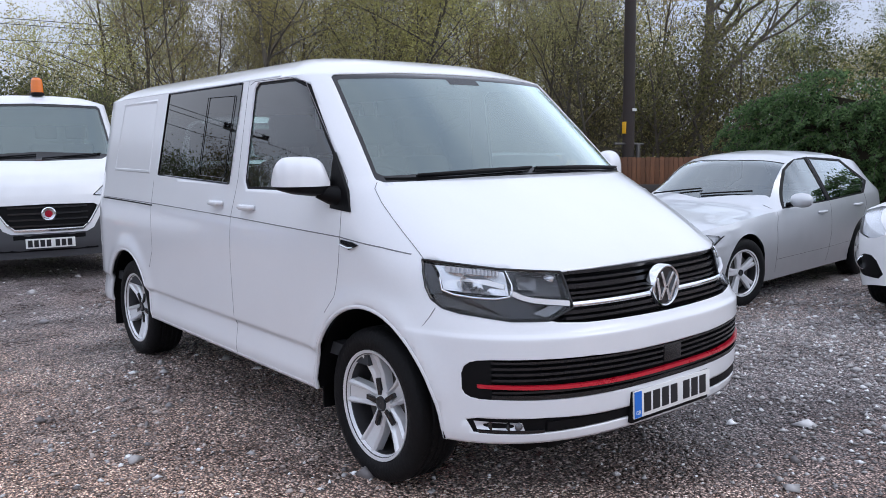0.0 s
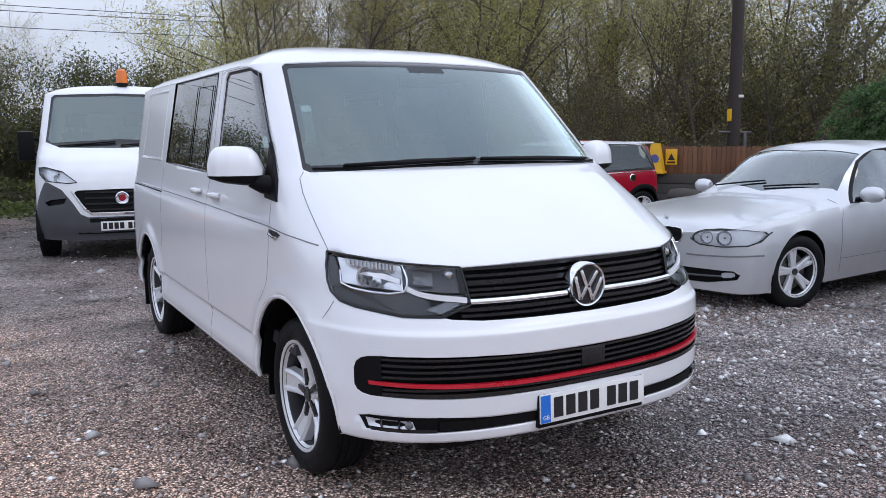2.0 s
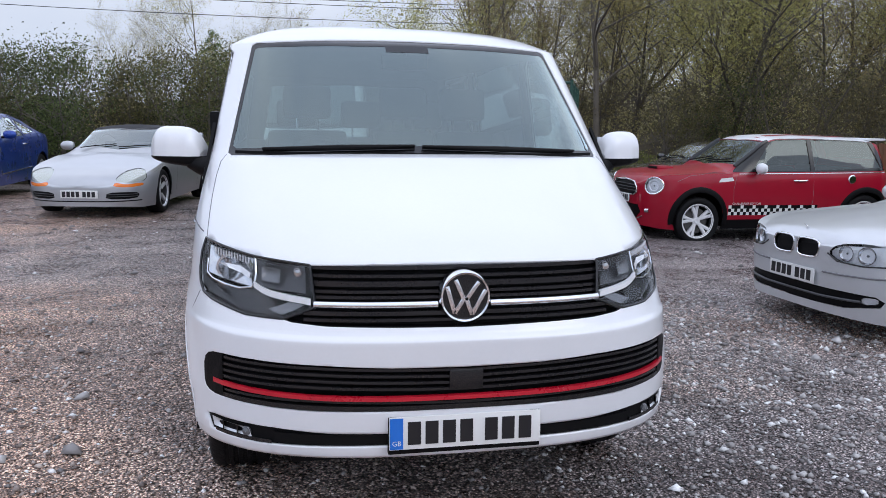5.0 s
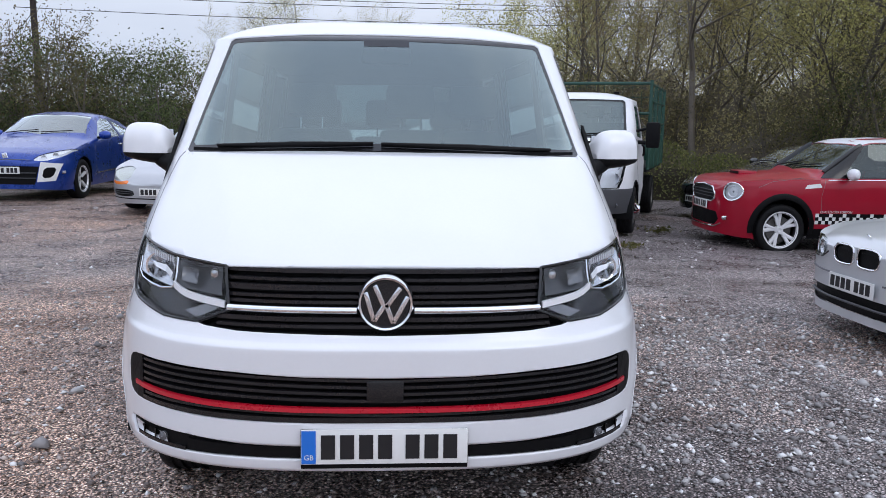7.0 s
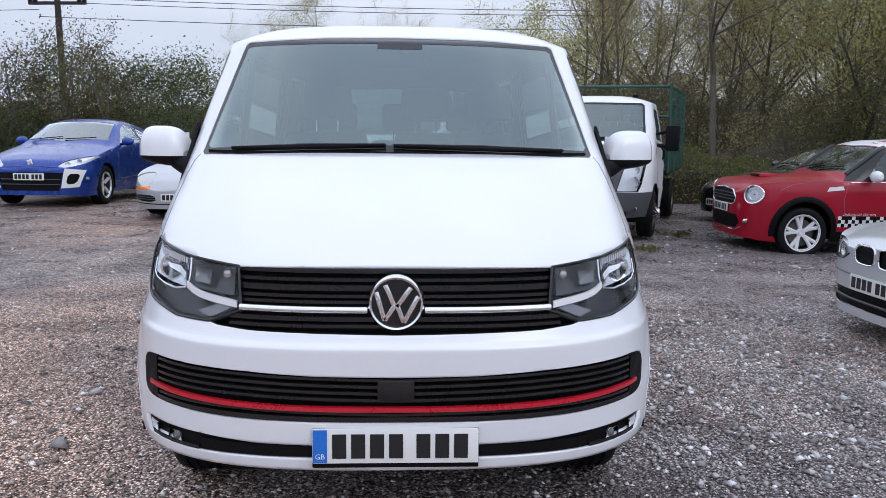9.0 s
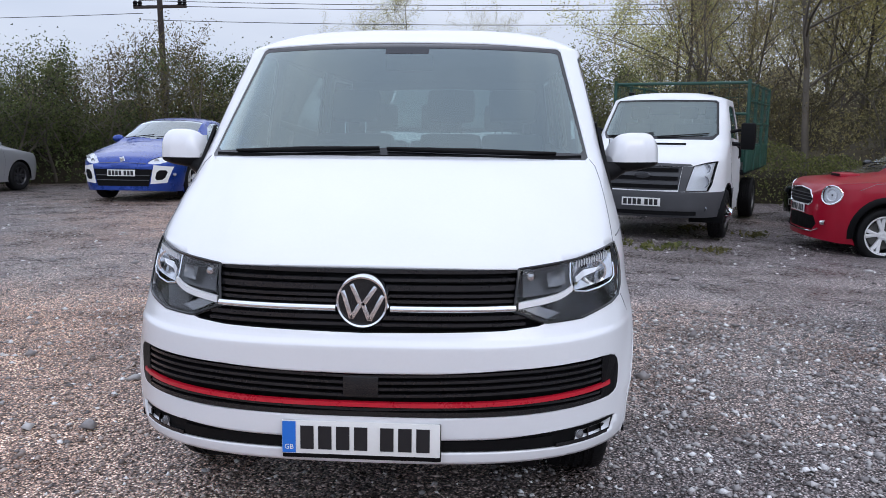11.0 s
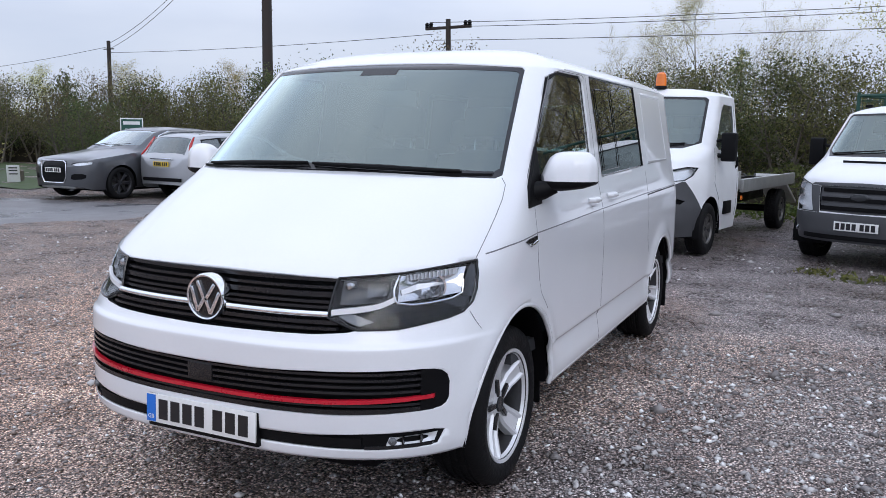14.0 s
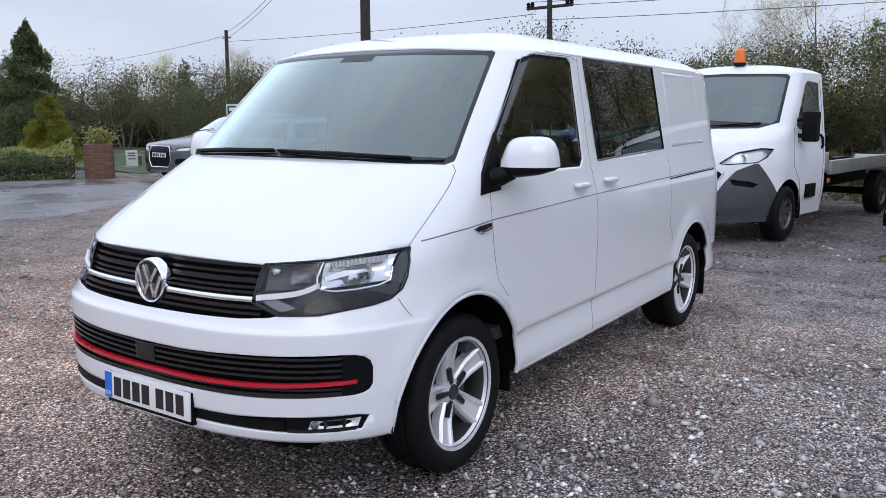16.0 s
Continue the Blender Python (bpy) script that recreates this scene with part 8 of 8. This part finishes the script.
part("disc", moved(lathe([(.001, .004), (.10, .004), (.10, 0)], 24), Matrix.Translation((0, -.105, .33)) @ pose(0, 0, 0, -7, 0, -90)), "sign_blue", cone)
logs = [((10.3, 11.6), .18), ((10.7, 11.0), .22), ((11.3, 10.2), .2), ((10.5, 12.1), .2)]
for (x, y), r in logs:
    st = lathe([(.001, .3), (r * .8, .28), (r, .1), (r * .95, -.2), (r * .7, -.3), (.001, -.32)], 14)
    tagged(part("log", ([(p[0] * 1.4, p[1] * (1 + .15 * math.sin(p[0] * 9)), p[2] * .9) for p in st[0]], st[1]), "sleeper", m=pose(x, y, level(x, y) + r * .8, 0, 0, 40 * x)), "short weathered log beside the fence", "log", "logs by the fence")

sign = thing("roadside_sign", "dark green roadside sign with white border and lettering bars", "sign", m=pose(-16.1, 15.1, level(-16.1, 15.1) - .12, 0, 0, 40) @ Matrix.Diagonal((.85, .85, .92, 1)))
part("post", tube([(0, .04, 0), (0, .04, 2.2)], .04, 8), "sign_white", sign)
part("board", box(-.36, .36, -.02, .02, 1.55, 2.22, .008), "sign_white", sign)
part("panel", box(-.325, .325, -.028, -.02, 1.585, 2.185, .004), "sign_green", sign)
for z, w in ((2.02, .52), (1.80, .40), (1.66, .30)):
    part("lettering_bar", box(-w / 2, w / 2, -.033, -.028, z, z + .10), "sign_white", sign)
note = thing("a_board", "small white leaning notice board on the verge", "sign", m=pose(-20.1, 14.3, level(-20.1, 14.3), 14, 0, 48) @ Matrix.Diagonal((.68, .68, .85, 1)))
part("panel", box(-.26, .26, -.012, .012, 0, .62, .008), "sign_white", note)
for z in (.50, .40, .28):
    part("writing_bar", box(-.17, .17, -.018, -.013, z, z + .04), "ink", note)
part("stump", tube([(.25, .35, 0), (.28, .33, .35)], [.14, .11], 10), "bark", note)

pillar = thing("brick_pillar", "weathered red brick gate pillar with a shrub on top", "pillar", m=pose(-16.7, 10.9, level(-16.7, 10.9) - .02, 0, 0, 52))
part("core", box(-.33, .33, -.33, .33, 0, .90, .0), "mortar", pillar)
brick_me = mesh_of("brick", *box(-.107, .107, -.051, .051, 0, .065, .004), "brick")
for row in range(12):
    for side in range(4):
        for k in range(3):
            off = (k - 1) * .225 + (.012 if row % 2 else -.012)
            part("brick", brick_me, None, pillar, m=pose(0, 0, 0, 0, 0, 90 * side) @ pose(off, -.288, .005 + row * .075))
gp = np.random.default_rng(71)
topc = gp.normal(size=(900, 3)) * (.17, .17, .12) + (0.05, 0, 1.05)
tagged(new("pillar_shrub", fast_mesh("pillar_shrub", *leaf_cloud(topc, gp.uniform(.03, .06, 900), seed=3), "leaf_pale")), "small yellow-green shrub growing on the pillar", "shrub").matrix_basis = pose(-16.7, 10.9, level(-16.7, 10.9), 0, 0, 52)

lawn = grid(14, 20, lambda i, j: (-17 - 1.0 * j - .2 * i, 12.3 + .5 * j * .3 + .7 * i, level(-17 - j, 12 + i) + .012 + .05 * noise.noise(Vector((i * .7, j * .7, 3)))))
M["lawn"] = surface("lawn", (.05, .078, .024), .9, vary=.35, scale=1.5, fine=40, bump=.6)
tagged(part("grass_verge", lawn, "lawn", sharp=180), "mown green verge behind the pillar", "grass", kind="structure")
def road_at(i, j):
    y = -7 + .60 * i
    edge = -8.2 - .10 * max(0, y - 3) ** 1.3 + .7 * math.sin(y * .9) + .35 * math.sin(y * 2.7)
    x = edge - (0, .25, .6, 1.2)[j] if j < 4 else edge - 1.2 - .62 * (j - 3)
    rim = i in (0, 29) or j in (0, 27)
    return x, y, level(x, y) + (-.012 if rim else .010 if j == 1 else .022)


road = grid(30, 28, road_at)
tagged(part("road", road, "road", sharp=180), "wet dark tarmac entrance with shallow water", "road", kind="structure")


# ---- loose stones and litter on the ground ----
def stones(n, x0, x1, y0, y1, s0, s1, seed, power=2.2):
    g = np.random.default_rng(seed)
    base = np.array([(1, 0, 0), (-1, 0, 0), (0, 1, 0), (0, -1, 0), (0, 0, 1), (0, 0, -1)], float)
    tri = np.array([(0, 2, 4), (2, 1, 4), (1, 3, 4), (3, 0, 4), (2, 0, 5), (1, 2, 5), (3, 1, 5), (0, 3, 5)])
    c = np.stack([g.uniform(x0, x1, n), g.uniform(y0, y1, n)], 1)
    s = s0 + (s1 - s0) * g.uniform(0, 1, n) ** power
    v = base[None] * g.uniform(.6, 1.25, (n, 6, 1)) + g.normal(size=(n, 6, 3)) * .16
    a = g.uniform(0, 6.28, n)
    ca, sa = np.cos(a)[:, None], np.sin(a)[:, None]
    v = np.stack([v[..., 0] * ca - v[..., 1] * sa * .75, v[..., 0] * sa + v[..., 1] * ca * .75, v[..., 2] * .55], 2) * s[:, None, None]
    h = np.array([level(p, q) for p, q in c])
    v[..., 0] += c[:, :1]
    v[..., 1] += c[:, 1:]
    v[..., 2] += (h + s * .18)[:, None]
    f = tri[None] + np.arange(n)[:, None, None] * 6
    return v.reshape(-1, 3), f.reshape(-1, 3)


def stone_material(k, warm=(1, 1, 1)):
    m, n, l, b = nodes_of("loose_stone")
    g, r = n.new("ShaderNodeNewGeometry"), n.new("ShaderNodeValToRGB")
    for e, (p, c) in zip([r.color_ramp.elements[0], r.color_ramp.elements[1], r.color_ramp.elements.new(.5), r.color_ramp.elements.new(.85)], ((0, (.10, .09, .088)), (1, (.46, .45, .45)), (.5, (.25, .235, .23)), (.85, (.38, .365, .36)))):
        e.position, e.color = p, tint([q * w for q, w in zip(c, warm)], k)
    l.new(g.outputs["Random Per Island"], r.inputs[0])
    l.new(r.outputs[0], b.inputs["Base Color"])
    b.inputs["Roughness"].default_value = .42
    return m


M["loose_stone"] = stone_material(1.36)
M["brown_stone"] = stone_material(1.22, (1.16, 1.0, 0.90))
M["pale_stone"] = stone_material(1.4)
for args, lab in (((11500, 0.4, 5.6, -1.9, 4.0, .007, .021, 81, 1.5), "fine wet chippings over the yard"), ((10000, -4.6, 0.4, -1.9, 4.0, .006, .018, 86, 1.6), "fine brown chippings over the yard"), ((8000, -9, 9, -2.6, 12, .010, .028, 82, 2.0), "grey pebbles strewn over the yard"), ((420, -7, 8, -2.4, 9, .025, .065, 83, 2.5), "larger loose grey stones"), ((3200, 1.1, 5.4, -1.9, 3.6, .012, .034, 84, 1.8), "pale broken stones beside the van"), ((1500, -5.2, -1.1, -1.9, 3.5, .010, .028, 85, 2.2), "brown-grey broken stones beside the van")):
    tagged(new("loose_stones", fast_mesh("loose_stones", *stones(*args), "pale_stone" if "pale" in lab or "larger" in lab else "brown_stone" if "brown" in lab else "loose_stone")), lab, "stones", kind="stuff")
for k, (x, y) in enumerate(((2.25, 7.55), (2.6, 7.75), (1.9, 7.8), (3.0, 7.5), (3.3, 9.9), (4.1, 9.4))):
    g = np.random.default_rng(90 + k)
    c = g.normal(size=(60, 3)) * (.12, .09, .02) + (x, y, level(x, y) + .04)
    tagged(new("weed", fast_mesh("weed", *leaf_cloud(c, g.uniform(.02, .05, 60), seed=k), "leaf_gold")), "small yellow-green weed flat on the gravel", "weed", "weeds on the gravel", kind="stuff")
